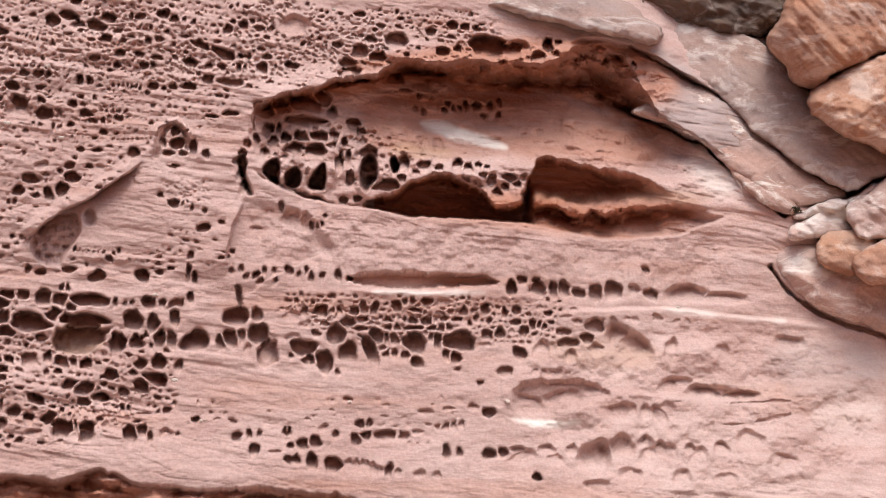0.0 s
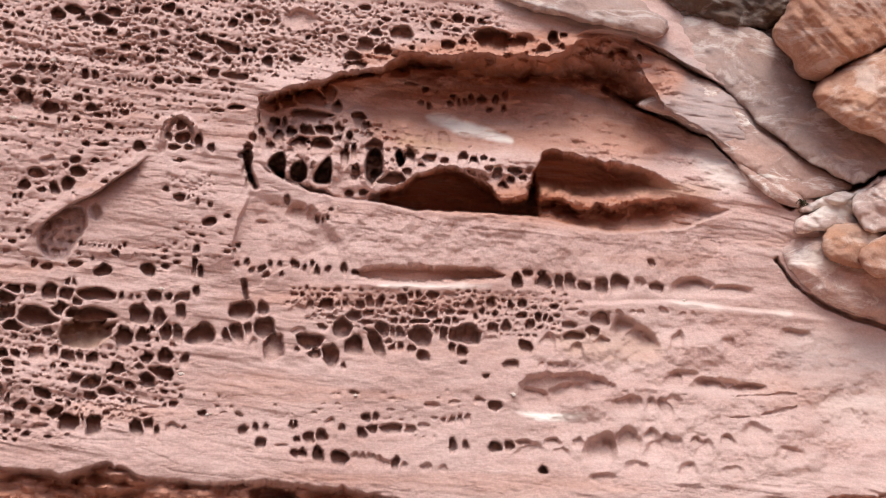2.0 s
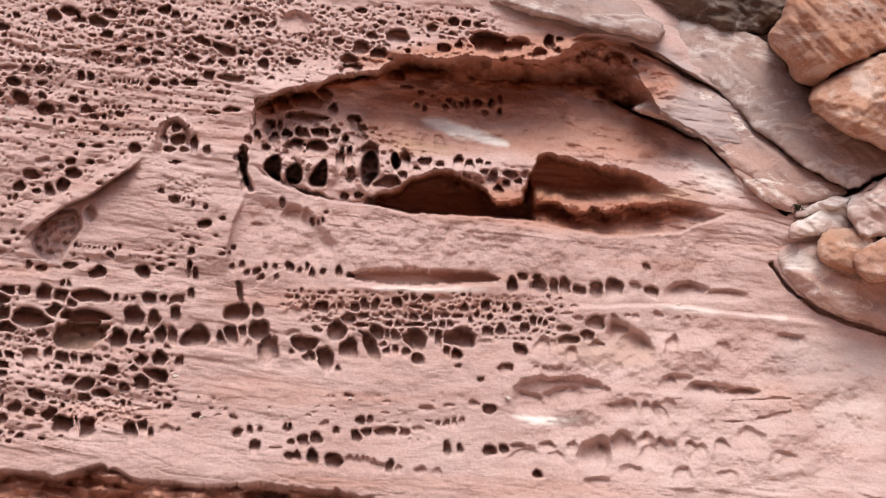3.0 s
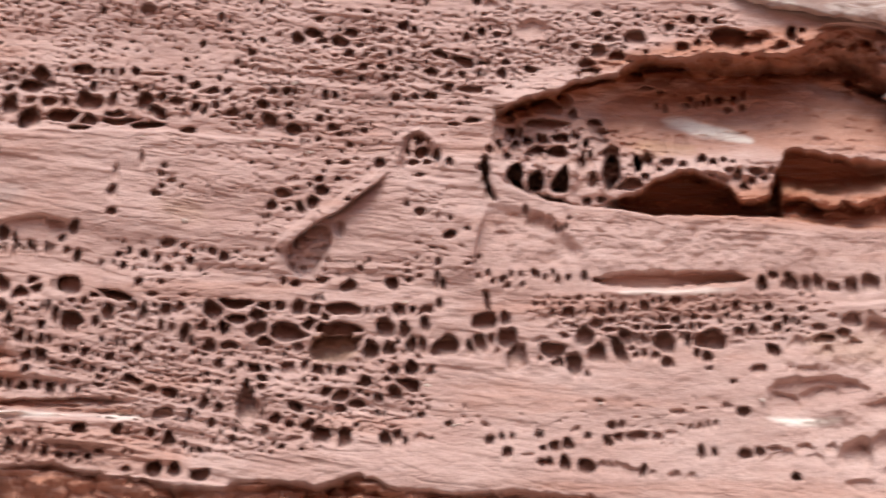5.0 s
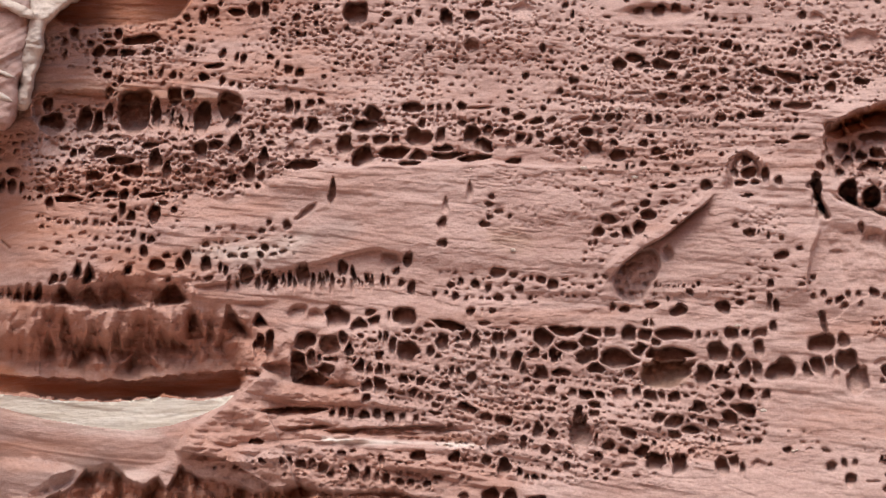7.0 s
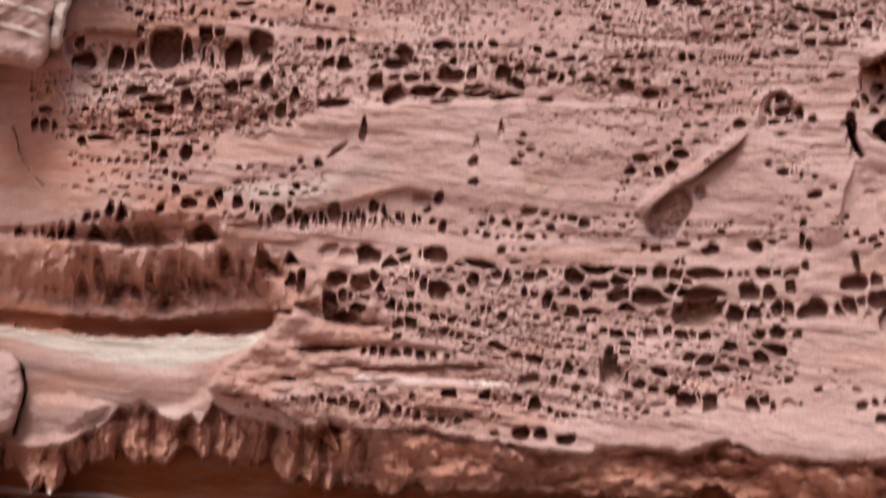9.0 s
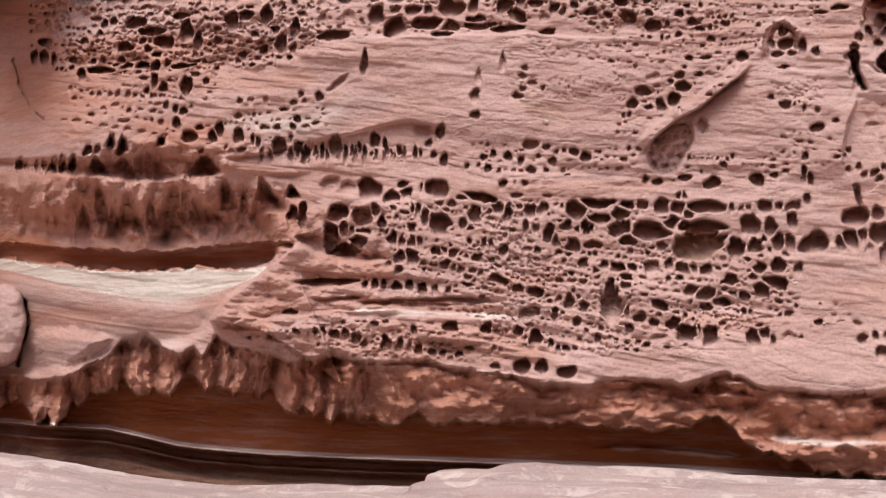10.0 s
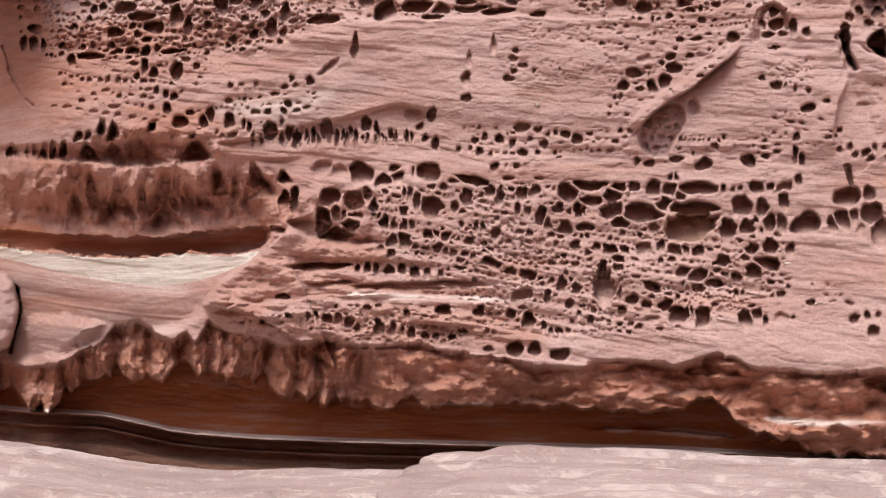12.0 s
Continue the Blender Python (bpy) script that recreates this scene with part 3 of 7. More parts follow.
roughen([(0.811, 3.360), (1.410, 3.327), (1.843, 3.264), (3.039, 3.168), (2.884, 2.995), (1.486, 2.944), (0.820, 2.990)], 0.035, 7, 10, 429, 0.06)
# prow of thin beds over the undercut, with soft beds between
ledge_step([(-3.157, 1.938), (-3.189, 2.046), (-3.085, 2.189), (-2.825, 2.366), (-2.752, 2.509), (-2.493, 2.505)], -0.2, 0.9, 0.02)
ledge_step([(-3.120, 1.991), (-2.971, 2.055), (-2.544, 2.069), (-2.489, 2.094), (-1.980, 2.107), (-1.165, 2.057)], -0.06, 0.25, 0.008)
ledge_step([(-2.713, 2.364), (-2.198, 2.329), (-1.622, 2.279)], 0.04, 0.1, 0.008)
ledge_step([(-2.523, 1.757), (-1.978, 1.766), (-1.445, 1.720), (-0.856, 1.671), (-0.651, 1.644)], -0.05, 0.3, 0.008)
ledge_step([(-3.662, 2.470), (-3.355, 2.483), (-2.977, 2.513)], 0.05, 0.2)
rib([(0.276, 3.598), (0.279, 3.718), (0.327, 3.821), (0.401, 3.847), (0.475, 3.787), (0.492, 3.674)], 0.030, 0.06)
# the leaning fin and its shadow side
def fin(points, rise, groove):
    """A thin leaning fin: a gentle back on its right-hand side, a sharp crest, and a shaded groove below."""
    px, pz = np.array(points).T
    w = window(px.min() - 0.7, px.max() + 0.7, pz.min() - 0.7, pz.max() + 0.7)
    d, near = along(px, pz, X[w], Z[w])
    d = d + 0.022 * fbm(X[w] * 7, Z[w] * 7, 45, 4, 0.6)
    back_side = smooth(-d, -0.006, 0.006)
    top = 1 - smooth(-d, 0.04, 0.075)
    S[w] += near * (groove * (1 - back_side) * np.exp(-np.maximum(d, 0) / 0.045) - rise * back_side * (0.75 * top + 0.25 * np.exp(-np.maximum(-d, 0) / 0.16)))


fin([(0.209, 3.587), (0.140, 3.513), (0.043, 3.438), (-0.087, 3.341), (-0.232, 3.258), (-0.353, 3.167), (-0.437, 3.092), (-0.489, 3.028)], 0.10, 0.13)
roughen([(-0.444, 3.037), (-0.415, 3.113), (-0.359, 3.167), (-0.280, 3.236), (-0.166, 3.261), (-0.129, 3.153), (-0.159, 3.072), (-0.214, 2.985), (-0.241, 2.915), (-0.328, 2.899), (-0.408, 2.953)], 0.08, 12, 12, 417, 0.02)
ledge_step([(-3.175, 3.083), (-2.797, 3.120), (-2.499, 3.184), (-2.203, 3.247), (-1.911, 3.299), (-1.622, 3.218)], 0.07, 0.3, 0.012)
ledge_step([(-2.216, 3.840), (-1.809, 3.839), (-1.300, 3.833), (-0.694, 3.780), (-0.378, 3.782)], -0.05, 0.6, 0.01)
ledge_step([(-0.121, 2.947), (0.479, 2.970), (0.546, 2.994)], 0.02, 0.1)
# joint beside the alcove
crack([(0.804, 2.822), (0.820, 2.711)], 0.012, 0.1)
crack([(-4.604, 3.788), (-4.559, 3.634), (-4.474, 3.460), (-4.391, 3.381)], 0.015, 0.05)
ledge_step([(0.835, 3.396), (0.763, 3.199), (0.727, 3.022), (0.737, 2.865)], -0.07, 0.3, 0.012)
ledge_step([(0.835, 3.396), (0.951, 3.349), (1.056, 3.311), (1.215, 3.272), (1.378, 3.083), (1.415, 2.942)], 0.06, 0.25, 0.045)
crack([(4.325, 3.067), (4.450, 2.908), (4.658, 2.774), (4.861, 2.700), (5.274, 2.604)], 0.02, 0.10)
crack([(-4.559, 2.261), (-4.469, 2.167), (-4.441, 2.019), (-4.488, 1.890), (-4.504, 1.762)], 0.012, 0.12)
crack([(3.130, 4.172), (3.364, 4.072), (3.641, 3.992), (3.880, 3.886), (4.078, 3.727), (4.277, 3.563), (4.436, 3.443)], 0.03, 0.16)
ledge_step([(-4.178, 2.850), (-4.143, 2.718), (-4.154, 2.496)], 0.05, 0.2, 0.008)
# smooth benches to the right
ledge_step([(2.881, 2.739), (3.575, 2.779), (3.889, 2.751), (4.451, 2.711), (4.777, 2.683)], -0.04, 0.5, 0.015)
ledge_step([(2.726, 2.195), (3.255, 2.233), (4.349, 2.142)], -0.03, 0.3, 0.02)
ledge_step([(1.417, 2.836), (1.991, 2.826), (2.469, 2.871)], -0.04, 0.2, 0.01)
crack([(3.561, 2.173), (3.992, 2.162), (4.432, 2.187)], 0.006, 0.02)
crack([(3.752, 2.012), (4.146, 2.036), (4.428, 2.095)], 0.006, 0.02)
# the face turns in to the corner on the right and on the left
S += 0.6 * smooth(X, 4.95, 5.6) ** 2 + 0.9 * smooth(-X, 4.15, 4.95)
# slabs above the alcove on the right lie on this slope
S += 0.35 * smooth(Z + (X - 3.2) * 0.9, 4.55, 5.6)

# pits and honeycomb
pit(-4.000, 4.836, 0.036, 0.036)
pit(-4.066, 4.780, 0.020, 0.032)
pit(-4.061, 4.693, 0.016, 0.032)
pit(-3.884, 4.762, 0.028, 0.024)
pit(-3.766, 4.808, 0.032, 0.024)
pit(-3.744, 4.751, 0.040, 0.024)
pit(-3.687, 4.811, 0.032, 0.036)
pit(-3.527, 4.771, 0.119, 0.036)
pit(-3.821, 4.700, 0.040, 0.040)
pit(-3.721, 4.687, 0.048, 0.028)
pit(-3.622, 4.681, 0.060, 0.028)
pit(-3.483, 4.674, 0.024, 0.024)
pit(-3.397, 4.689, 0.032, 0.020)
pit(-3.189, 4.686, 0.023, 0.027)
pit(-3.041, 4.933, 0.051, 0.039)
pit(-3.098, 4.897, 0.031, 0.047)
pit(-3.216, 4.903, 0.024, 0.028)
pit(-2.865, 4.922, 0.058, 0.024)
pit(-2.749, 4.928, 0.039, 0.055)
pit(-2.672, 4.931, 0.023, 0.055)
pit(-2.459, 4.860, 0.031, 0.023)
pit(-2.611, 4.771, 0.023, 0.031)
pit(-2.438, 4.743, 0.023, 0.031)
pit(-2.954, 4.635, 0.023, 0.031)
pit(-2.857, 4.602, 0.015, 0.031)
pit(-2.818, 4.589, 0.023, 0.031)
pit(-2.510, 4.503, 0.030, 0.031)
pit(-2.433, 4.480, 0.030, 0.027)
pit(-2.587, 4.538, 0.015, 0.027)
pit(-2.634, 4.598, 0.023, 0.023)
pit(-3.010, 4.560, 0.062, 0.019)
pit(-3.086, 4.486, 0.035, 0.027)
pit(-2.957, 4.453, 0.019, 0.031)
pit(-2.891, 4.430, 0.019, 0.019)
pit(-2.832, 4.408, 0.015, 0.027)
pit(-3.823, 4.562, 0.024, 0.028)
pit(-3.746, 4.531, 0.036, 0.027)
pit(-3.666, 4.495, 0.024, 0.031)
pit(-3.379, 4.528, 0.016, 0.035)
pit(-3.450, 4.532, 0.016, 0.027)
pit(-3.300, 4.505, 0.023, 0.027)
pit(-3.242, 4.502, 0.012, 0.023)
pit(-4.426, 4.003, 0.036, 0.043, 1)
pit(-2.061, 4.864, 0.076, 0.085, 2.4)
pit(-1.463, 4.803, 0.037, 0.057)
pit(-1.297, 4.802, 0.051, 0.038)
pit(-1.297, 4.597, 0.044, 0.045, 1.2)
pit(-1.853, 4.845, 0.030, 0.019)
pit(-1.648, 4.841, 0.019, 0.031)
pit(-1.704, 4.790, 0.019, 0.031)
pit(-1.778, 4.791, 0.019, 0.023)
pit(-2.327, 4.911, 0.027, 0.027)
pit(-2.267, 4.752, 0.023, 0.023)
pit(-2.419, 4.742, 0.023, 0.027)
pit(-2.325, 4.806, 0.019, 0.023)
pit(-2.116, 4.763, 0.019, 0.019)
pit(-1.573, 4.600, 0.018, 0.030)
pit(-0.968, 4.813, 0.091, 0.053, 0.5)
pit(-0.696, 4.835, 0.022, 0.023)
pit(-0.650, 4.768, 0.014, 0.030)
pit(-0.770, 4.689, 0.014, 0.015)
pit(-0.591, 4.667, 0.018, 0.022)
pit(-0.954, 4.380, 0.022, 0.026)
pit(-0.650, 4.335, 0.028, 0.026)
pit(-0.740, 4.269, 0.021, 0.022)
pit(-0.844, 4.561, 0.022, 0.030)
pit(-1.194, 4.876, 0.037, 0.023)
pit(-0.762, 3.947, 0.043, 0.026)
pit(-0.656, 3.924, 0.028, 0.022)
pit(-0.796, 4.084, 0.028, 0.022)
pit(-0.128, 4.746, 0.229, 0.075, 0.5)
pit(-0.233, 4.771, 0.035, 0.034)
pit(-0.110, 4.764, 0.042, 0.045)
pit(-0.004, 4.776, 0.035, 0.037)
pit(-0.221, 4.554, 0.028, 0.022)
pit(0.162, 4.489, 0.028, 0.022)
pit(0.302, 4.519, 0.041, 0.029)
pit(0.797, 4.481, 0.030, 0.029)
pit(0.898, 4.469, 0.024, 0.025)
pit(0.238, 4.695, 0.024, 0.022)
pit(0.187, 4.709, 0.014, 0.026)
pit(0.446, 4.676, 0.017, 0.022)
pit(0.772, 4.687, 0.020, 0.029)
pit(0.857, 4.671, 0.051, 0.037, 0.7)
pit(0.101, 4.778, 0.010, 0.019)
pit(0.206, 4.764, 0.042, 0.019, 0.8)
pit(-0.579, 4.411, 0.023, 0.021)
pit(-0.364, 4.420, 0.037, 0.039)
pit(-0.265, 4.460, 0.064, 0.029, 2, -20)
pit(-0.213, 4.421, 0.030, 0.029)
pit(-0.095, 4.412, 0.057, 0.029)
pit(-0.030, 4.471, 0.047, 0.029)
pit(0.025, 4.385, 0.024, 0.018)
pit(-0.041, 4.337, 0.041, 0.025)
pit(0.106, 4.481, 0.014, 0.029)
pit(0.364, 4.494, 0.028, 0.029)
pit(0.433, 4.488, 0.014, 0.018)
pit(0.486, 4.474, 0.014, 0.022)
pit(0.400, 4.431, 0.062, 0.025, 0.9)
pit(0.061, 4.326, 0.027, 0.014)
pit(0.214, 4.334, 0.021, 0.022)
pit(0.047, 4.242, 0.034, 0.025)
pit(0.166, 4.240, 0.027, 0.022)
pit(0.269, 4.233, 0.034, 0.014)
pit(-0.125, 4.320, 0.017, 0.014)
pit(-0.104, 4.207, 0.034, 0.018)
pit(-0.528, 4.368, 0.013, 0.011)
pit(0.972, 4.467, 0.018, 0.022)
pit(0.697, 4.446, 0.028, 0.029)
pit(0.437, 4.379, 0.028, 0.015)
pit(0.542, 4.332, 0.076, 0.022, 1.6, -22)
pit(0.683, 4.288, 0.087, 0.029, 1.6, -18)
pit(0.789, 4.277, 0.042, 0.018)
pit(0.282, 4.350, 0.027, 0.018)
pit(-0.256, 4.232, 0.100, 0.014, 1)
pit(-0.613, 4.083, 0.059, 0.025, 1)
pit(-0.515, 4.086, 0.026, 0.025)
pit(-0.433, 4.092, 0.030, 0.032)
pit(-0.373, 4.088, 0.017, 0.032)
pit(-0.317, 4.099, 0.013, 0.014)
pit(-0.192, 4.065, 0.030, 0.032)
pit(-0.139, 4.062, 0.027, 0.028)
pit(-0.577, 4.001, 0.042, 0.031)
pit(-0.412, 4.005, 0.026, 0.018)
pit(0.173, 4.036, 0.014, 0.018)
pit(0.258, 4.052, 0.034, 0.025)
pit(0.316, 4.045, 0.017, 0.018)
pit(0.378, 4.057, 0.024, 0.022)
pit(0.474, 4.067, 0.048, 0.025)
pit(0.583, 4.117, 0.035, 0.029)
pit(0.723, 4.108, 0.091, 0.025, 1.2)
pit(0.032, 4.170, 0.027, 0.021)
pit(0.195, 4.177, 0.031, 0.022)
pit(0.250, 4.181, 0.017, 0.025)
pit(0.476, 4.219, 0.041, 0.029)
pit(0.588, 4.201, 0.024, 0.022)
pit(0.668, 4.206, 0.024, 0.025)
pit(0.773, 4.199, 0.018, 0.029)
pit(0.704, 4.169, 0.014, 0.015)
pit(0.815, 4.206, 0.011, 0.018)
pit(0.921, 4.213, 0.032, 0.033)
pit(1.002, 4.226, 0.014, 0.015)
pit(1.109, 4.244, 0.043, 0.022)
pit(0.824, 4.279, 0.028, 0.022)
pit(0.911, 4.330, 0.021, 0.015)
pit(0.948, 4.288, 0.028, 0.022)
pit(-0.530, 3.902, 0.049, 0.042)
pit(-0.543, 3.845, 0.072, 0.049, 0.7)
pit(-0.409, 3.920, 0.026, 0.025)
pit(-0.382, 3.841, 0.056, 0.035)
pit(-0.296, 3.847, 0.013, 0.025)
pit(-0.226, 3.911, 0.030, 0.025)
pit(-0.094, 3.955, 0.013, 0.018)
pit(-0.140, 3.856, 0.033, 0.032)
pit(-0.105, 3.813, 0.030, 0.021)
pit(-0.178, 3.960, 0.020, 0.018)
pit(-0.039, 3.817, 0.013, 0.025)
pit(0.055, 3.836, 0.027, 0.021)
pit(0.105, 3.843, 0.010, 0.014)
pit(0.144, 3.888, 0.010, 0.014)
pit(0.206, 3.878, 0.014, 0.011)
pit(-0.230, 3.777, 0.020, 0.021)
pit(-0.036, 3.743, 0.023, 0.021)
pit(-0.329, 3.757, 0.013, 0.024)
pit(0.159, 3.765, 0.010, 0.014)
pit(-0.391, 3.517, 0.049, 0.031, 0.9)
pit(-0.281, 3.488, 0.016, 0.021)
pit(-0.227, 3.525, 0.036, 0.021)
pit(-0.111, 3.532, 0.027, 0.017)
pit(-0.044, 3.528, 0.033, 0.021, 0.9)
pit(-0.195, 3.572, 0.013, 0.014)
pit(-0.165, 3.626, 0.027, 0.017)
pit(-0.065, 3.632, 0.033, 0.014)
pit(0.153, 3.634, 0.040, 0.028)
pit(-0.453, 3.437, 0.046, 0.034)
pit(-0.207, 3.457, 0.049, 0.031)
pit(0.614, 3.885, 0.035, 0.014)
pit(0.728, 3.910, 0.049, 0.018)
pit(0.509, 3.675, 0.024, 0.053)
pit(0.589, 3.643, 0.021, 0.032)
pit(0.400, 3.559, 0.041, 0.014)
pit(0.814, 3.659, 0.031, 0.025)
pit(0.774, 3.607, 0.024, 0.025)
pit(0.797, 3.526, 0.017, 0.046, 2, -10)
pit(0.820, 3.442, 0.017, 0.046, 2, -10)
pit(0.837, 3.718, 0.021, 0.032, 1.6)
pit(-0.426, 3.432, 0.046, 0.034, 1)
pit(-0.514, 3.359, 0.036, 0.031)
pit(-0.415, 3.336, 0.023, 0.017)
pit(-0.341, 3.346, 0.029, 0.038)
pit(-0.263, 3.378, 0.039, 0.041)
pit(-0.534, 3.292, 0.013, 0.021)
pit(-0.569, 3.284, 0.013, 0.017)
pit(0.400, 3.323, 0.031, 0.028)
pit(0.513, 3.300, 0.010, 0.025)
pit(0.451, 3.325, 0.014, 0.014)
pit(0.321, 3.372, 0.020, 0.018)
pit(0.589, 3.286, 0.014, 0.018)
pit(-0.098, 3.213, 0.043, 0.065, 0.5)
pit(0.694, 3.220, 0.024, 0.014)
pit(0.582, 3.180, 0.041, 0.025)
pit(0.902, 3.187, 0.042, 0.021, 0.7)
pit(0.027, 2.974, 0.023, 0.027)
pit(0.081, 3.020, 0.013, 0.021)
pit(0.512, 3.006, 0.024, 0.024)
pit(-0.434, 2.891, 0.019, 0.027)
pit(-0.362, 2.877, 0.032, 0.020)
pit(-0.201, 2.897, 0.039, 0.020)
pit(-0.103, 2.927, 0.010, 0.014)
pit(-0.042, 2.861, 0.049, 0.038)
pit(0.230, 2.875, 0.043, 0.038)
pit(0.329, 2.902, 0.020, 0.021)
pit(0.396, 2.922, 0.020, 0.014)
pit(0.501, 2.902, 0.020, 0.048)
pit(0.763, 2.925, 0.017, 0.021)
pit(0.822, 2.934, 0.017, 0.024)
pit(0.850, 2.886, 0.017, 0.021)
pit(0.912, 2.896, 0.024, 0.031)
pit(0.960, 2.925, 0.014, 0.032)
pit(1.022, 2.928, 0.014, 0.021)
pit(0.937, 2.865, 0.024, 0.024)
pit(1.031, 2.868, 0.014, 0.021)
pit(-0.238, 2.780, 0.020, 0.020)
pit(1.173, 1.783, 0.031, 0.034)
pit(1.139, 1.786, 0.031, 0.034)
pit(0.923, 1.834, 0.031, 0.034)
pit(0.813, 1.918, 0.030, 0.027)
pit(0.890, 1.932, 0.020, 0.030)
pit(0.954, 1.936, 0.014, 0.024)
pit(1.111, 1.945, 0.021, 0.031)
pit(1.052, 1.826, 0.041, 0.017, 1)
pit(2.327, 2.266, 0.022, 0.018)
pit(1.125, 1.945, 0.021, 0.034)
pit(1.144, 1.867, 0.021, 0.020)
pit(1.216, 1.875, 0.034, 0.034)
pit(1.292, 1.892, 0.035, 0.038)
pit(1.342, 1.975, 0.031, 0.031, 1)
pit(1.419, 1.938, 0.021, 0.024)
pit(1.542, 1.909, 0.035, 0.034)
pit(1.562, 2.002, 0.028, 0.028)
pit(1.605, 1.933, 0.028, 0.028)
pit(1.622, 2.003, 0.018, 0.028)
pit(1.728, 1.935, 0.078, 0.028, 1.2)
pit(1.834, 1.936, 0.036, 0.028, 1.2)
pit(1.923, 1.954, 0.043, 0.021, 1)
pit(1.276, 1.773, 0.034, 0.048)
pit(1.405, 1.754, 0.049, 0.051)
pit(1.748, 1.722, 0.025, 0.041)
pit(1.801, 1.705, 0.025, 0.031, 1)
pit(1.943, 1.695, 0.043, 0.028, 1)
pit(2.050, 1.689, 0.025, 0.031, 1)
pit(1.976, 2.077, 0.050, 0.028, 1)
pit(2.120, 2.097, 0.043, 0.018, 1)
pit(2.284, 2.110, 0.044, 0.028, 1)
pit(2.386, 2.083, 0.037, 0.035)
pit(2.110, 1.835, 0.029, 0.038)
pit(2.193, 1.836, 0.022, 0.028)
pit(2.385, 1.827, 0.044, 0.031)
pit(2.477, 1.838, 0.026, 0.032)
pit(2.576, 1.850, 0.066, 0.032, 1)
pit(2.760, 1.851, 0.074, 0.035, 0.9)
pit(2.928, 1.853, 0.045, 0.035, 1)
pit(2.693, 1.682, 0.030, 0.025, 3, -40)
pit(3.962, 2.493, 0.048, 0.067, 0.5)
pit(3.583, 2.264, 0.078, 0.055, 1)
pit(3.836, 2.225, 0.157, 0.055, 0.9)
pit(4.072, 2.211, 0.191, 0.037, 0.8)
pit(3.077, 1.797, 0.113, 0.128, 0.9)
pit(3.249, 1.881, 0.084, 0.079, 0.9)
pit(3.421, 1.900, 0.054, 0.057, 0.9)
pit(3.516, 1.858, 0.062, 0.057, 0.9)
pit(3.729, 1.860, 0.047, 0.043, 1)
pit(3.944, 1.869, 0.055, 0.051, 0.8)
pit(3.521, 2.071, 0.054, 0.087, 0.8, 20)
pit(3.329, 2.108, 0.046, 0.043, 0.8)
pit(3.425, 2.098, 0.046, 0.051, 0.8)
pit(1.487, 2.898, 0.021, 0.021)
pit(2.536, 2.874, 0.034, 0.054, 3)
pit(2.600, 2.930, 0.030, 0.029)
pit(2.712, 2.891, 0.053, 0.051, 1.5)
pit(3.972, 2.847, 0.200, 0.045, 0.5)
pit(3.443, 3.016, 0.020, 0.034, 1.2, 30)
pit(1.116, 2.931, 0.028, 0.028)
pit(1.169, 2.915, 0.014, 0.025)
pit(1.221, 2.935, 0.014, 0.035)
pit(1.247, 2.900, 0.018, 0.035)
pit(1.320, 2.910, 0.018, 0.028)
pit(1.416, 2.914, 0.025, 0.035)
pit(1.251, 3.227, 0.014, 0.036)
pit(1.287, 3.221, 0.011, 0.021)
pit(1.332, 3.288, 0.014, 0.014)
pit(1.312, 3.230, 0.014, 0.018)
pit(1.056, 3.336, 0.021, 0.028)
pit(1.117, 3.260, 0.063, 0.071, 0.5)
pit(1.122, 4.504, 0.108, 0.074, 0.5)
pit(1.778, 4.452, 0.067, 0.056, 1.2)
pit(2.398, 4.459, 0.145, 0.065, 1.5)
pit(2.589, 4.462, 0.085, 0.057, 1)
pit(2.001, 4.529, 0.034, 0.023)
pit(2.151, 4.582, 0.038, 0.027)
pit(2.238, 4.577, 0.034, 0.027)
pit(2.322, 4.595, 0.038, 0.011)
pit(2.095, 4.396, 0.049, 0.034, 1)
pit(2.189, 4.433, 0.023, 0.038)
pit(1.540, 4.367, 0.058, 0.045, 1.3)
pit(1.651, 4.338, 0.051, 0.030)
pit(1.394, 4.394, 0.029, 0.022)
pit(1.613, 4.447, 0.029, 0.026)
pit(1.667, 4.545, 0.026, 0.019)
pit(1.537, 4.611, 0.037, 0.019)
pit(2.893, 3.918, 0.077, 0.083, 0.35)
pit(3.067, 3.882, 0.070, 0.084, 0.35)
pit(2.797, 3.885, 0.038, 0.053, 0.4)
pit(3.341, 3.860, 0.039, 0.054, 0.35)
pit(1.469, 4.221, 0.073, 0.052, 1.2)
pit(1.762, 4.196, 0.052, 0.030, 1.2)
pit(3.129, 4.096, 0.055, 0.031, 0.7)
pit(3.015, 4.415, 0.047, 0.035, -1.2)
pit(3.114, 4.441, 0.032, 0.027, -1.2)
pit(3.192, 4.416, 0.036, 0.031, -1.2)
pit(3.292, 4.446, 0.032, 0.027, -1.2)
pit(3.390, 4.402, 0.032, 0.031, -1.2)
pit(2.589, 4.347, 0.031, 0.023)
pit(2.360, 4.312, 0.027, 0.019)
pit(2.435, 4.272, 0.030, 0.019, 1.3)
pit(2.724, 4.395, 0.046, 0.035, 1.2)
pit(2.840, 4.441, 0.035, 0.027, 1.2)
pit(0.537, 2.876, 0.026, 0.034)
pit(-0.207, 2.785, 0.017, 0.017)
pit(-0.726, 2.752, 0.086, 0.028)
pit(-0.538, 2.730, 0.051, 0.024)
pit(-0.469, 2.729, 0.034, 0.028)
pit(-0.340, 2.726, 0.041, 0.041)
pit(-0.249, 2.714, 0.037, 0.038)
pit(-0.063, 2.720, 0.117, 0.034, 1.6)
pit(-0.182, 2.664, 0.020, 0.027)
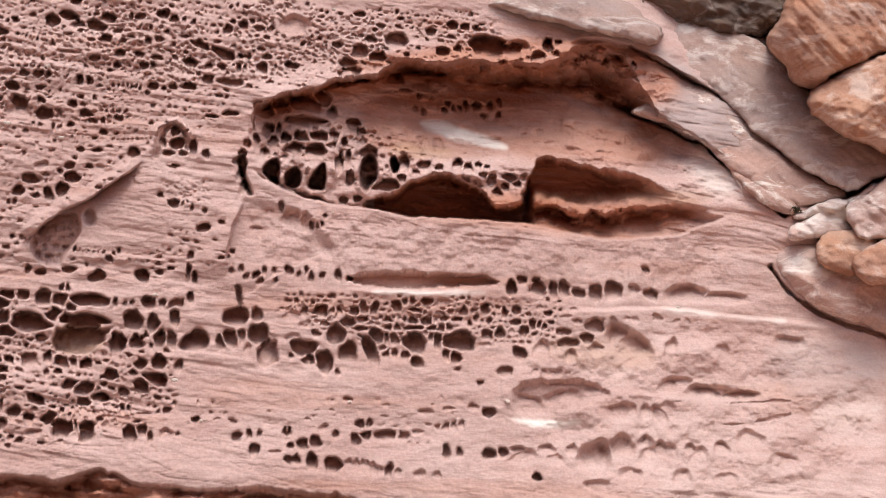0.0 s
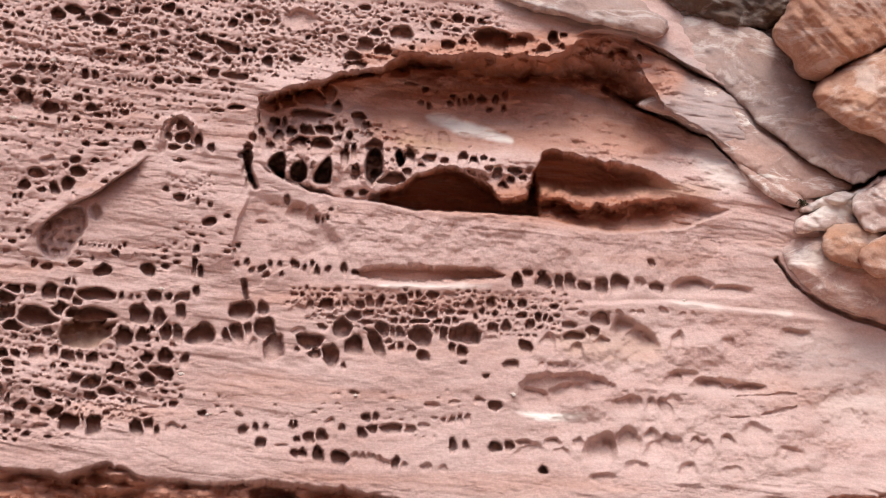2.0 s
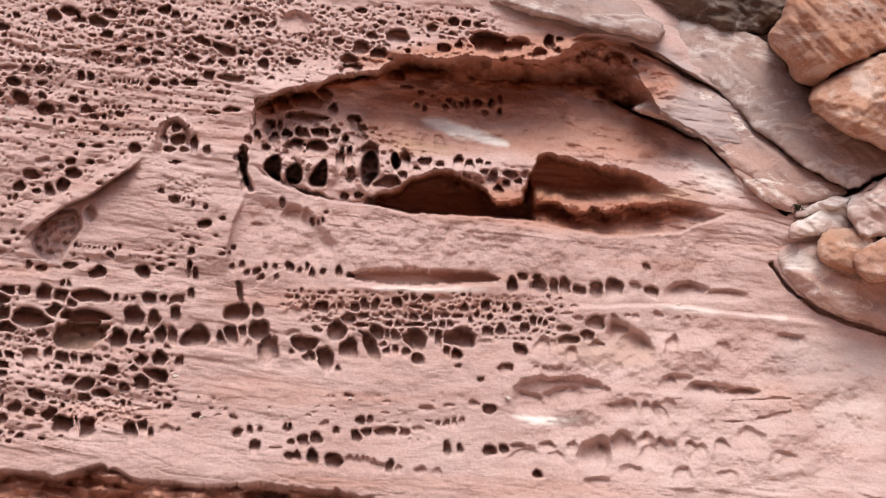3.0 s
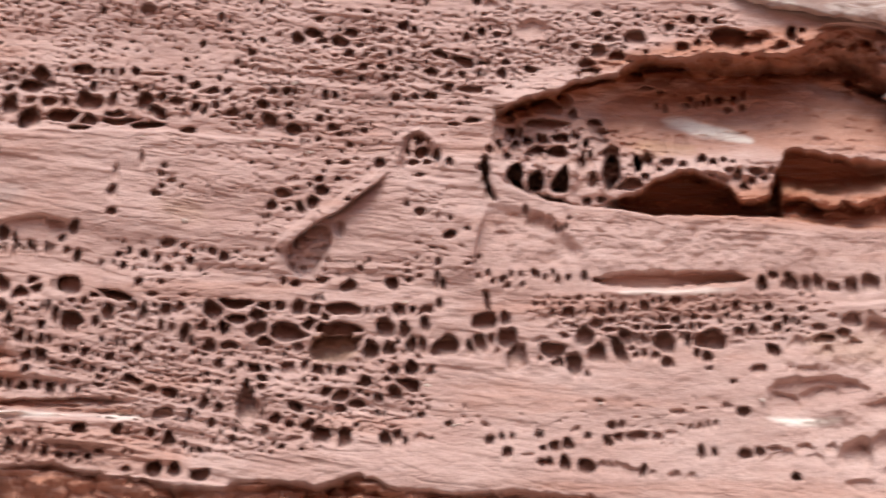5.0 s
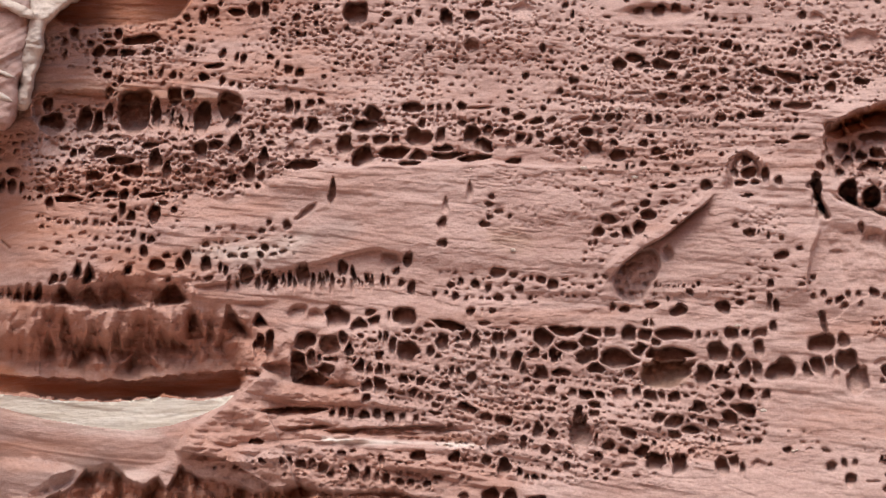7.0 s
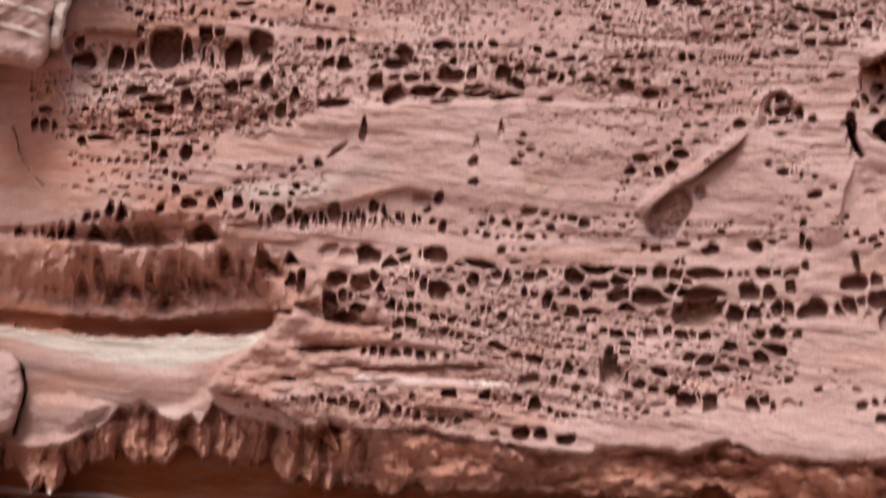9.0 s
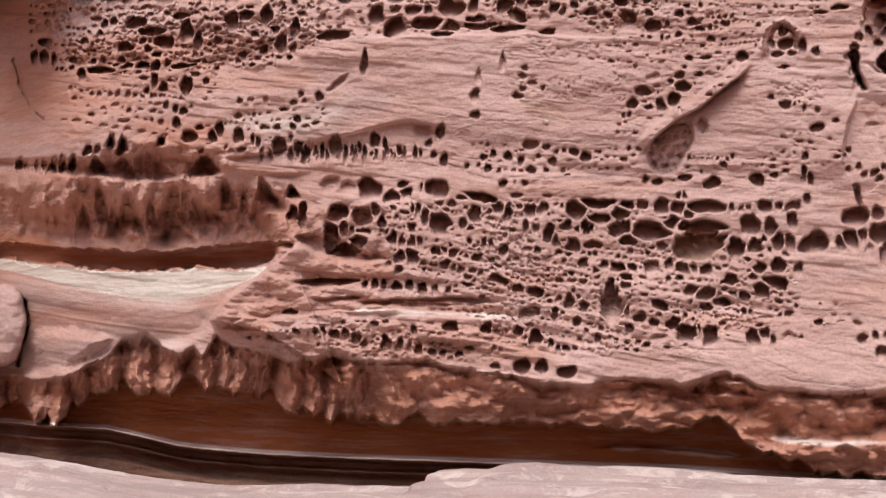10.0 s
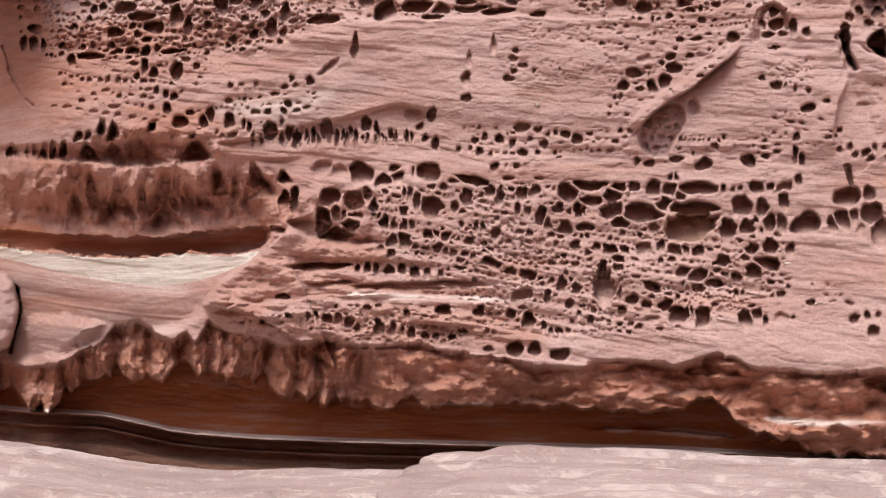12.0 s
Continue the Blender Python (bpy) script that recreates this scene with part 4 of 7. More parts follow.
pit(-0.284, 2.621, 0.034, 0.038)
pit(-0.590, 2.673, 0.045, 0.049)
pit(-0.597, 2.593, 0.062, 0.059)
pit(-0.547, 2.523, 0.061, 0.028)
pit(-0.420, 2.572, 0.119, 0.048, 1.7)
pit(-0.710, 2.654, 0.062, 0.028)
pit(-0.797, 2.597, 0.041, 0.042)
pit(-0.763, 2.492, 0.041, 0.024)
pit(-0.116, 2.584, 0.141, 0.048, 2.2)
pit(-0.124, 2.491, 0.141, 0.092)
pit(-0.343, 2.485, 0.027, 0.021)
pit(0.099, 2.460, 0.043, 0.061)
pit(0.185, 2.595, 0.046, 0.048)
pit(0.070, 2.706, 0.020, 0.021)
pit(0.137, 2.705, 0.013, 0.014)
pit(0.170, 2.704, 0.013, 0.014)
pit(0.276, 2.712, 0.040, 0.031)
pit(0.352, 2.710, 0.026, 0.020)
pit(0.435, 2.709, 0.046, 0.031, 1.2)
pit(0.518, 2.751, 0.020, 0.034)
pit(0.427, 2.631, 0.026, 0.047)
pit(0.216, 2.475, 0.046, 0.041)
pit(0.249, 2.508, 0.023, 0.027)
pit(0.300, 2.575, 0.033, 0.041)
pit(0.341, 2.490, 0.030, 0.047)
pit(0.414, 2.489, 0.023, 0.037)
pit(0.561, 2.486, 0.072, 0.054, 2.6)
pit(0.707, 2.477, 0.023, 0.044)
pit(0.792, 2.633, 0.071, 0.050, 2.2)
pit(0.165, 2.391, 0.017, 0.017)
pit(0.230, 2.339, 0.033, 0.030)
pit(0.345, 2.354, 0.043, 0.047)
pit(0.196, 2.289, 0.023, 0.020)
pit(0.460, 2.336, 0.016, 0.030)
pit(0.063, 2.274, 0.043, 0.034)
pit(0.244, 2.204, 0.043, 0.037)
pit(0.327, 2.253, 0.066, 0.037, 2, -28)
pit(0.144, 2.171, 0.026, 0.027)
pit(0.029, 2.223, 0.017, 0.017)
pit(-0.663, 2.215, 0.034, 0.058, 3)
pit(-0.646, 2.128, 0.068, 0.103, 1.3)
pit(-0.696, 2.370, 0.024, 0.021)
pit(-0.610, 2.352, 0.048, 0.028, 2, -25)
pit(-0.559, 2.299, 0.041, 0.024, 2, -25)
pit(-0.525, 2.350, 0.034, 0.021, 2, -20)
pit(-0.406, 2.349, 0.041, 0.041, 1.2)
pit(-0.304, 2.364, 0.020, 0.034)
pit(-0.220, 2.339, 0.030, 0.031)
pit(-0.153, 2.345, 0.020, 0.027)
pit(-0.086, 2.337, 0.033, 0.031)
pit(-0.238, 2.288, 0.024, 0.020)
pit(-0.305, 2.279, 0.013, 0.021)
pit(-0.560, 2.248, 0.027, 0.027)
pit(-0.595, 2.162, 0.014, 0.027)
pit(-0.555, 2.076, 0.010, 0.034)
pit(-0.088, 2.191, 0.047, 0.031)
pit(-0.089, 2.116, 0.033, 0.027)
pit(0.011, 2.139, 0.043, 0.027, 2, -25)
pit(-0.358, 2.126, 0.051, 0.027, 2, -20)
pit(-0.172, 2.209, 0.040, 0.024)
pit(-0.258, 2.073, 0.017, 0.014)
pit(0.142, 2.063, 0.017, 0.027)
pit(0.175, 2.070, 0.013, 0.020)
pit(0.257, 2.042, 0.053, 0.017, 0.7)
pit(0.349, 2.058, 0.010, 0.013)
pit(0.399, 2.068, 0.023, 0.017)
pit(0.567, 2.016, 0.023, 0.023)
pit(-0.477, 2.041, 0.027, 0.031)
pit(-0.393, 2.007, 0.020, 0.031)
pit(-0.275, 2.006, 0.040, 0.041)
pit(-0.209, 1.954, 0.060, 0.051)
pit(-0.059, 1.943, 0.040, 0.057)
pit(-0.125, 1.954, 0.010, 0.030)
pit(-0.360, 1.921, 0.051, 0.034, 1)
pit(-0.546, 1.974, 0.020, 0.031)
pit(-0.734, 1.923, 0.021, 0.031)
pit(-0.802, 1.958, 0.017, 0.024)
pit(0.009, 2.003, 0.017, 0.017)
pit(0.189, 1.918, 0.030, 0.047)
pit(0.255, 1.951, 0.026, 0.027)
pit(0.402, 1.923, 0.049, 0.040, 0.7)
pit(0.468, 1.930, 0.013, 0.013)
pit(0.304, 1.901, 0.013, 0.030)
pit(-4.378, 3.894, 0.048, 0.034)
pit(-4.455, 3.801, 0.028, 0.046)
pit(-4.391, 3.799, 0.032, 0.042)
pit(-4.323, 3.788, 0.020, 0.038)
pit(-4.182, 3.771, 0.032, 0.023)
pit(-4.043, 3.758, 0.024, 0.019)
pit(-3.972, 3.770, 0.016, 0.023)
pit(-3.994, 3.696, 0.087, 0.023)
pit(-3.805, 3.718, 0.039, 0.023)
pit(-3.610, 3.710, 0.039, 0.030)
pit(-3.845, 3.758, 0.031, 0.023)
pit(-3.688, 3.714, 0.059, 0.023)
pit(-3.415, 3.703, 0.085, 0.015)
pit(-4.120, 3.674, 0.032, 0.038)
pit(-3.616, 3.617, 0.027, 0.049)
pit(-3.548, 3.566, 0.027, 0.037)
pit(-3.394, 3.571, 0.035, 0.063)
pit(-3.665, 3.544, 0.020, 0.026)
pit(-3.259, 3.592, 0.023, 0.022)
pit(-3.464, 3.417, 0.019, 0.030)
pit(-3.527, 3.446, 0.016, 0.030)
pit(-3.410, 3.404, 0.031, 0.022)
pit(-3.455, 3.324, 0.027, 0.041)
pit(-3.817, 3.351, 0.047, 0.019, 1)
pit(-3.878, 3.458, 0.031, 0.019, 1)
pit(-3.368, 3.236, 0.046, 0.041)
pit(-3.207, 3.231, 0.034, 0.037)
pit(-3.159, 3.278, 0.027, 0.052)
pit(-3.036, 3.233, 0.038, 0.044)
pit(-2.937, 3.204, 0.015, 0.033)
pit(-2.899, 3.185, 0.019, 0.037)
pit(-3.833, 3.195, 0.039, 0.063, -1.6)
pit(-3.912, 3.216, 0.031, 0.049, -1.6)
pit(-3.997, 3.170, 0.020, 0.026)
pit(-4.068, 3.164, 0.028, 0.037)
pit(-3.553, 3.212, 0.027, 0.026)
pit(-2.760, 3.155, 0.049, 0.055)
pit(-3.028, 3.458, 0.015, 0.022)
pit(-2.621, 3.487, 0.019, 0.022)
pit(-2.857, 3.452, 0.019, 0.037, 1)
pit(-2.952, 3.455, 0.030, 0.030, 1)
pit(-2.642, 3.323, 0.026, 0.026)
pit(-2.667, 3.280, 0.022, 0.026)
pit(-2.628, 3.140, 0.030, 0.055)
pit(-2.663, 2.851, 0.045, 0.043, -1.5)
pit(-2.605, 2.705, 0.033, 0.072)
pit(-2.661, 2.706, 0.034, 0.065)
pit(-2.206, 3.691, 0.033, 0.088, -1.4)
pit(-2.372, 3.551, 0.082, 0.029, 1, 30)
pit(-1.314, 3.654, 0.036, 0.072, -0.9)
pit(-1.471, 3.560, 0.029, 0.065, -0.8)
pit(-1.493, 3.446, 0.032, 0.039, 1.2)
pit(-1.489, 3.321, 0.029, 0.029)
pit(-2.501, 3.465, 0.026, 0.033)
pit(-1.820, 3.224, 0.072, 0.050, 0.7)
pit(-1.712, 3.221, 0.029, 0.043)
pit(-2.583, 3.103, 0.034, 0.058)
pit(-2.517, 3.119, 0.015, 0.036)
pit(-2.479, 3.118, 0.019, 0.051)
pit(-2.387, 3.144, 0.041, 0.073, 1.2)
pit(-2.276, 3.112, 0.015, 0.043)
pit(-2.232, 3.129, 0.015, 0.043)
pit(-2.130, 3.180, 0.029, 0.051)
pit(-2.147, 3.090, 0.015, 0.018)
pit(-2.056, 3.123, 0.018, 0.058, 2, 10)
pit(-2.020, 3.086, 0.011, 0.036)
pit(-1.965, 3.103, 0.018, 0.043, 2, 15)
pit(-1.867, 3.082, 0.014, 0.043, 2, 15)
pit(-1.838, 3.081, 0.011, 0.036)
pit(-1.748, 3.071, 0.022, 0.025)
pit(-1.687, 3.041, 0.022, 0.043)
pit(-1.784, 3.151, 0.022, 0.022)
pit(-1.372, 3.068, 0.021, 0.025)
pit(-1.284, 3.054, 0.028, 0.032)
pit(-1.202, 3.020, 0.021, 0.028)
pit(-1.142, 3.125, 0.046, 0.035, 1.2)
pit(-1.044, 3.104, 0.021, 0.021)
pit(-0.984, 3.074, 0.014, 0.014)
pit(-0.932, 3.083, 0.014, 0.018)
pit(-0.869, 3.071, 0.028, 0.028)
pit(-0.800, 3.041, 0.031, 0.035)
pit(-1.006, 3.015, 0.028, 0.025)
pit(-1.090, 3.049, 0.014, 0.018)
pit(-1.433, 3.052, 0.025, 0.018)
pit(-1.408, 2.980, 0.021, 0.028)
pit(-1.337, 2.960, 0.014, 0.018)
pit(-1.136, 2.965, 0.028, 0.021)
pit(-1.045, 2.963, 0.014, 0.018)
pit(-0.940, 2.957, 0.014, 0.018)
pit(-1.540, 2.994, 0.014, 0.021)
pit(-1.465, 2.999, 0.011, 0.018)
pit(-1.175, 3.606, 0.018, 0.018)
pit(-1.193, 3.560, 0.025, 0.021, 1.4)
pit(-1.130, 3.511, 0.028, 0.021, 1.4)
pit(-1.193, 3.478, 0.018, 0.021)
pit(-1.063, 3.473, 0.014, 0.018)
pit(-1.222, 3.436, 0.028, 0.021)
pit(-2.422, 2.899, 0.067, 0.065, 0.8)
pit(-2.304, 2.878, 0.059, 0.050, 0.8)
pit(-2.165, 2.875, 0.080, 0.061, 1.6)
pit(-2.018, 2.817, 0.044, 0.032)
pit(-1.946, 2.887, 0.036, 0.021)
pit(-1.928, 2.840, 0.036, 0.036)
pit(-1.729, 2.864, 0.072, 0.057, 1.6)
pit(-1.444, 2.800, 0.107, 0.028, 2, -16)
pit(-1.338, 2.738, 0.035, 0.032)
pit(-1.568, 2.807, 0.029, 0.018)
pit(-1.319, 2.878, 0.028, 0.025)
pit(-1.242, 2.877, 0.014, 0.025, 1)
pit(-1.178, 2.882, 0.018, 0.021)
pit(-1.231, 2.809, 0.028, 0.014)
pit(-1.039, 2.805, 0.021, 0.011)
pit(-1.711, 2.767, 0.018, 0.018)
pit(-1.633, 2.766, 0.021, 0.021)
pit(-1.830, 2.866, 0.011, 0.029)
pit(-2.365, 2.718, 0.052, 0.050)
pit(-2.211, 2.686, 0.051, 0.061, 1.4)
pit(-2.127, 2.730, 0.022, 0.036)
pit(-2.083, 2.640, 0.022, 0.057)
pit(-2.072, 2.597, 0.033, 0.025)
pit(-2.328, 2.627, 0.026, 0.039)
pit(-2.273, 2.608, 0.015, 0.021)
pit(-2.200, 2.607, 0.037, 0.025)
pit(-2.412, 2.546, 0.052, 0.086, 2.2)
pit(-2.327, 2.484, 0.117, 0.046)
pit(-2.236, 2.518, 0.055, 0.046)
pit(-1.855, 2.724, 0.014, 0.036)
pit(-1.801, 2.677, 0.018, 0.053)
pit(-1.718, 2.640, 0.057, 0.067, 3)
pit(-1.891, 2.618, 0.025, 0.032)
pit(-1.881, 2.725, 0.014, 0.028)
pit(-2.017, 2.550, 0.029, 0.036)
pit(-1.952, 2.531, 0.018, 0.028)
pit(-1.891, 2.530, 0.022, 0.032)
pit(-1.837, 2.529, 0.018, 0.025)
pit(-1.970, 2.432, 0.029, 0.032)
pit(-1.883, 2.434, 0.036, 0.039)
pit(-1.973, 2.354, 0.025, 0.028)
pit(-1.490, 2.699, 0.032, 0.049)
pit(-1.568, 2.630, 0.021, 0.028)
pit(-1.515, 2.604, 0.018, 0.014)
pit(-1.151, 2.709, 0.035, 0.035)
pit(-1.067, 2.725, 0.028, 0.032)
pit(-1.285, 2.694, 0.028, 0.046)
pit(-1.176, 2.604, 0.014, 0.042)
pit(-1.110, 2.603, 0.014, 0.028)
pit(-1.033, 2.567, 0.024, 0.070, 3, -12)
pit(-0.918, 2.617, 0.028, 0.035)
pit(-0.865, 2.703, 0.055, 0.049)
pit(-0.849, 2.591, 0.014, 0.028)
pit(-0.797, 2.580, 0.021, 0.042)
pit(-0.884, 2.494, 0.035, 0.042)
pit(-0.988, 2.514, 0.017, 0.028)
pit(-1.729, 2.467, 0.032, 0.025)
pit(-1.683, 2.473, 0.014, 0.021)
pit(-1.622, 2.454, 0.025, 0.032)
pit(-1.522, 2.523, 0.014, 0.021)
pit(-1.490, 2.498, 0.011, 0.014)
pit(-1.437, 2.504, 0.014, 0.032)
pit(-1.384, 2.503, 0.014, 0.028)
pit(-1.314, 2.467, 0.028, 0.035)
pit(-1.100, 2.463, 0.017, 0.021)
pit(-0.971, 2.444, 0.017, 0.017)
pit(-0.909, 2.432, 0.017, 0.014)
pit(-1.480, 2.427, 0.032, 0.025)
pit(-1.233, 2.413, 0.014, 0.014)
pit(-1.146, 2.394, 0.010, 0.014)
pit(-1.041, 2.403, 0.038, 0.031, 1)
pit(-0.937, 2.391, 0.010, 0.017)
pit(-0.816, 2.379, 0.024, 0.031)
pit(-1.675, 2.385, 0.029, 0.028)
pit(-1.633, 2.367, 0.018, 0.018)
pit(-1.579, 2.355, 0.021, 0.018)
pit(-1.505, 2.340, 0.021, 0.014)
pit(-1.452, 2.329, 0.014, 0.021)
pit(-1.349, 2.373, 0.018, 0.014)
pit(-1.533, 2.305, 0.018, 0.018)
pit(-1.533, 2.260, 0.032, 0.014)
pit(-1.339, 2.285, 0.063, 0.028, 2, -22)
pit(-1.216, 2.238, 0.031, 0.024)
pit(-1.112, 2.209, 0.056, 0.031, 2, -28)
pit(-1.094, 2.279, 0.010, 0.017)
pit(-0.927, 2.304, 0.014, 0.014)
pit(-0.817, 2.268, 0.021, 0.017)
pit(-0.897, 2.148, 0.028, 0.035)
pit(-0.818, 2.123, 0.028, 0.031)
pit(-0.973, 2.166, 0.017, 0.017)
pit(-1.042, 2.184, 0.014, 0.014)
pit(-1.147, 2.088, 0.056, 0.031, 1.3)
pit(-1.445, 2.154, 0.018, 0.031)
pit(-0.991, 2.063, 0.021, 0.035)
pit(-0.860, 2.027, 0.021, 0.034)
pit(-2.190, 2.261, 0.018, 0.032)
pit(-2.125, 2.267, 0.022, 0.035)
pit(-2.070, 2.260, 0.018, 0.035)
pit(-1.980, 2.255, 0.029, 0.032)
pit(-1.901, 2.257, 0.022, 0.039)
pit(-1.818, 2.228, 0.029, 0.042)
pit(-1.739, 2.217, 0.021, 0.035, 1.2)
pit(-1.657, 2.209, 0.021, 0.035, 1.2)
pit(-2.435, 2.282, 0.184, 0.025, 1.2)
pit(-2.343, 2.170, 0.165, 0.025, 1)
pit(-1.764, 2.150, 0.465, 0.035, 0.8)
pit(-1.640, 1.999, 0.046, 0.035)
pit(-1.417, 1.987, 0.035, 0.038)
pit(-1.217, 1.968, 0.028, 0.031)
pit(-1.113, 1.926, 0.042, 0.052)
pit(-1.871, 1.972, 0.014, 0.035)
pit(-2.506, 1.969, 0.015, 0.028)
pit(-2.458, 1.969, 0.018, 0.032)
pit(-2.385, 1.951, 0.029, 0.028)
pit(-2.312, 1.950, 0.022, 0.028)
pit(-2.243, 1.925, 0.029, 0.028)
pit(-2.195, 1.897, 0.018, 0.021)
pit(-2.051, 1.889, 0.032, 0.042)
pit(-1.961, 1.885, 0.022, 0.032)
pit(-1.900, 1.867, 0.011, 0.025)
pit(-1.842, 1.853, 0.021, 0.038)
pit(-1.757, 1.832, 0.021, 0.031)
pit(-1.693, 1.825, 0.018, 0.024)
pit(-1.586, 1.824, 0.028, 0.021)
pit(-2.124, 2.013, 0.022, 0.018)
pit(-2.051, 2.026, 0.018, 0.014)
pit(-2.324, 2.028, 0.011, 0.014)
pit(-1.516, 1.866, 0.021, 0.017)
pit(-1.358, 1.754, 0.021, 0.017)
pit(-1.201, 1.754, 0.049, 0.038)
pit(-1.079, 1.753, 0.042, 0.034)
pit(-0.924, 1.719, 0.062, 0.031)
pit(-0.975, 1.856, 0.014, 0.027)
pit(-1.020, 1.891, 0.017, 0.031)
pit(-0.923, 1.856, 0.021, 0.027)
pit(-2.801, 1.950, 0.022, 0.018)
pit(-2.932, 1.936, 0.015, 0.011)
pit(-2.635, 1.970, 0.026, 0.021)
pit(-2.673, 2.095, 0.044, 0.018)

# the band of large cells
pit(0.925, 2.649, 0.024, 0.045, 2.0, 20)
pit(1.313, 2.692, 0.042, 0.039)
pit(1.208, 2.688, 0.021, 0.024)
pit(1.139, 2.651, 0.070, 0.035, .6)
pit(1.383, 2.694, 0.014, 0.018)
pit(1.429, 2.692, 0.018, 0.021)
pit(1.525, 2.698, 0.028, 0.028)
pit(1.581, 2.721, 0.021, 0.039)
pit(1.646, 2.719, 0.025, 0.039)
pit(1.792, 2.738, 0.036, 0.032)
pit(1.846, 2.768, 0.018, 0.021)
pit(1.893, 2.770, 0.022, 0.021)
pit(1.980, 2.772, 0.036, 0.025)
pit(1.901, 2.716, 0.043, 0.011)
pit(2.100, 2.776, 0.059, 0.018, .8)
pit(1.490, 2.627, 0.032, 0.035)
pit(1.568, 2.646, 0.032, 0.021)
pit(1.565, 2.590, 0.032, 0.018)
pit(1.498, 2.557, 0.021, 0.042, .8)
pit(1.739, 2.648, 0.025, 0.018)
pit(1.847, 2.654, 0.014, 0.021)
pit(1.890, 2.649, 0.029, 0.021)
pit(1.981, 2.648, 0.033, 0.028)
pit(2.097, 2.662, 0.022, 0.018)
pit(2.181, 2.664, 0.033, 0.014)
pit(1.740, 2.598, 0.025, 0.021)
pit(1.793, 2.600, 0.025, 0.018)
pit(1.901, 2.603, 0.065, 0.014)
pit(2.010, 2.602, 0.036, 0.014)
pit(2.079, 2.601, 0.022, 0.025)
pit(2.126, 2.609, 0.022, 0.021)
pit(1.410, 2.544, 0.049, 0.059)
pit(1.291, 2.551, 0.024, 0.017)
pit(1.142, 2.519, 0.063, 0.028, .7)
pit(1.486, 2.444, 0.056, 0.049)
pit(1.623, 2.469, 0.039, 0.095, 2.0, 25)
pit(1.662, 2.543, 0.032, 0.049, 2.0, 15)
pit(1.726, 2.534, 0.014, 0.035)
pit(1.776, 2.529, 0.021, 0.032)
pit(1.902, 2.507, 0.072, 0.060)
pit(2.057, 2.522, 0.029, 0.046)
pit(2.010, 2.545, 0.014, 0.021)
pit(1.705, 2.474, 0.018, 0.014)
pit(1.734, 2.433, 0.021, 0.021)
pit(1.770, 2.434, 0.021, 0.021)
pit(1.849, 2.428, 0.022, 0.025)
pit(1.921, 2.388, 0.032, 0.039, 2.0, 30)
pit(2.116, 2.435, 0.025, 0.028)
pit(2.167, 2.418, 0.033, 0.035)
pit(2.181, 2.348, 0.022, 0.011)
pit(0.941, 2.531, 0.062, 0.059)
pit(0.991, 2.425, 0.065, 0.083, 1.4)
pit(0.764, 2.509, 0.041, 0.055)
pit(0.832, 2.521, 0.021, 0.034)
pit(0.868, 2.436, 0.027, 0.041, .8)
pit(1.223, 2.459, 0.077, 0.045)
pit(1.248, 2.390, 0.042, 0.035)
pit(1.339, 2.378, 0.045, 0.080, 2.0, 15)
pit(1.424, 2.311, 0.014, 0.021)
pit(1.133, 2.408, 0.014, 0.017)
pit(2.712, 2.872, 0.053, 0.055, 1.3)
pit(2.814, 2.865, 0.034, 0.055, 1.3)
pit(2.883, 2.878, 0.049, 0.051, 1.2)
pit(2.977, 2.859, 0.050, 0.037, 1.3)
pit(3.092, 2.859, 0.050, 0.052, 1.3)
pit(3.219, 2.875, 0.066, 0.059, 1.2)
pit(3.362, 2.883, 0.047, 0.044, .9)
pit(3.479, 2.861, 0.051, 0.037, 1.2)
pit(3.714, 2.869, 0.166, 0.067, .8)
pit(2.221, 2.716, 0.026, 0.025)
pit(2.284, 2.721, 0.018, 0.018)
pit(2.357, 2.730, 0.030, 0.032)
pit(2.487, 2.716, 0.022, 0.032)
pit(2.562, 2.729, 0.030, 0.029)
pit(2.647, 2.710, 0.019, 0.014)
pit(2.719, 2.752, 0.026, 0.018, .8)
pit(2.775, 2.718, 0.030, 0.018)
pit(2.949, 2.741, 0.034, 0.022, .6)
pit(2.302, 2.671, 0.018, 0.025)
pit(2.387, 2.667, 0.022, 0.025)
pit(2.265, 2.638, 0.018, 0.021)
pit(2.561, 2.657, 0.037, 0.018)
pit(2.669, 2.646, 0.026, 0.036)
pit(2.718, 2.644, 0.019, 0.029)
pit(2.752, 2.630, 0.019, 0.022)
pit(2.880, 2.605, 0.053, 0.025, 1.2)
pit(2.892, 2.699, 0.053, 0.015, .6)
pit(3.089, 2.650, 0.057, 0.051, 1.2)
pit(3.515, 2.710, 0.039, 0.030, 1)
pit(3.359, 2.687, 0.031, 0.029, .7)
pit(3.651, 2.688, 0.024, 0.022, .6)
pit(3.722, 2.690, 0.020, 0.022, .6)
pit(2.192, 2.532, 0.099, 0.061)
pit(2.368, 2.576, 0.033, 0.029)
pit(2.457, 2.582, 0.033, 0.029)
pit(2.613, 2.597, 0.030, 0.036)
pit(2.677, 2.588, 0.022, 0.014)
pit(2.535, 2.592, 0.026, 0.025, .8)
pit(3.038, 2.562, 0.042, 0.040, 1.6)
pit(3.106, 2.491, 0.053, 0.051, .9)
pit(2.909, 2.533, 0.068, 0.036, 1.2)
pit(2.923, 2.443, 0.053, 0.043, .9)
pit(2.728, 2.474, 0.060, 0.079, .6)
pit(2.594, 2.457, 0.048, 0.032, 2.0, -30)
pit(2.493, 2.340, 0.048, 0.032, 1.2)
pit(2.364, 2.508, 0.033, 0.018, .8)
pit(3.608, 2.495, 0.055, 0.096, .7)
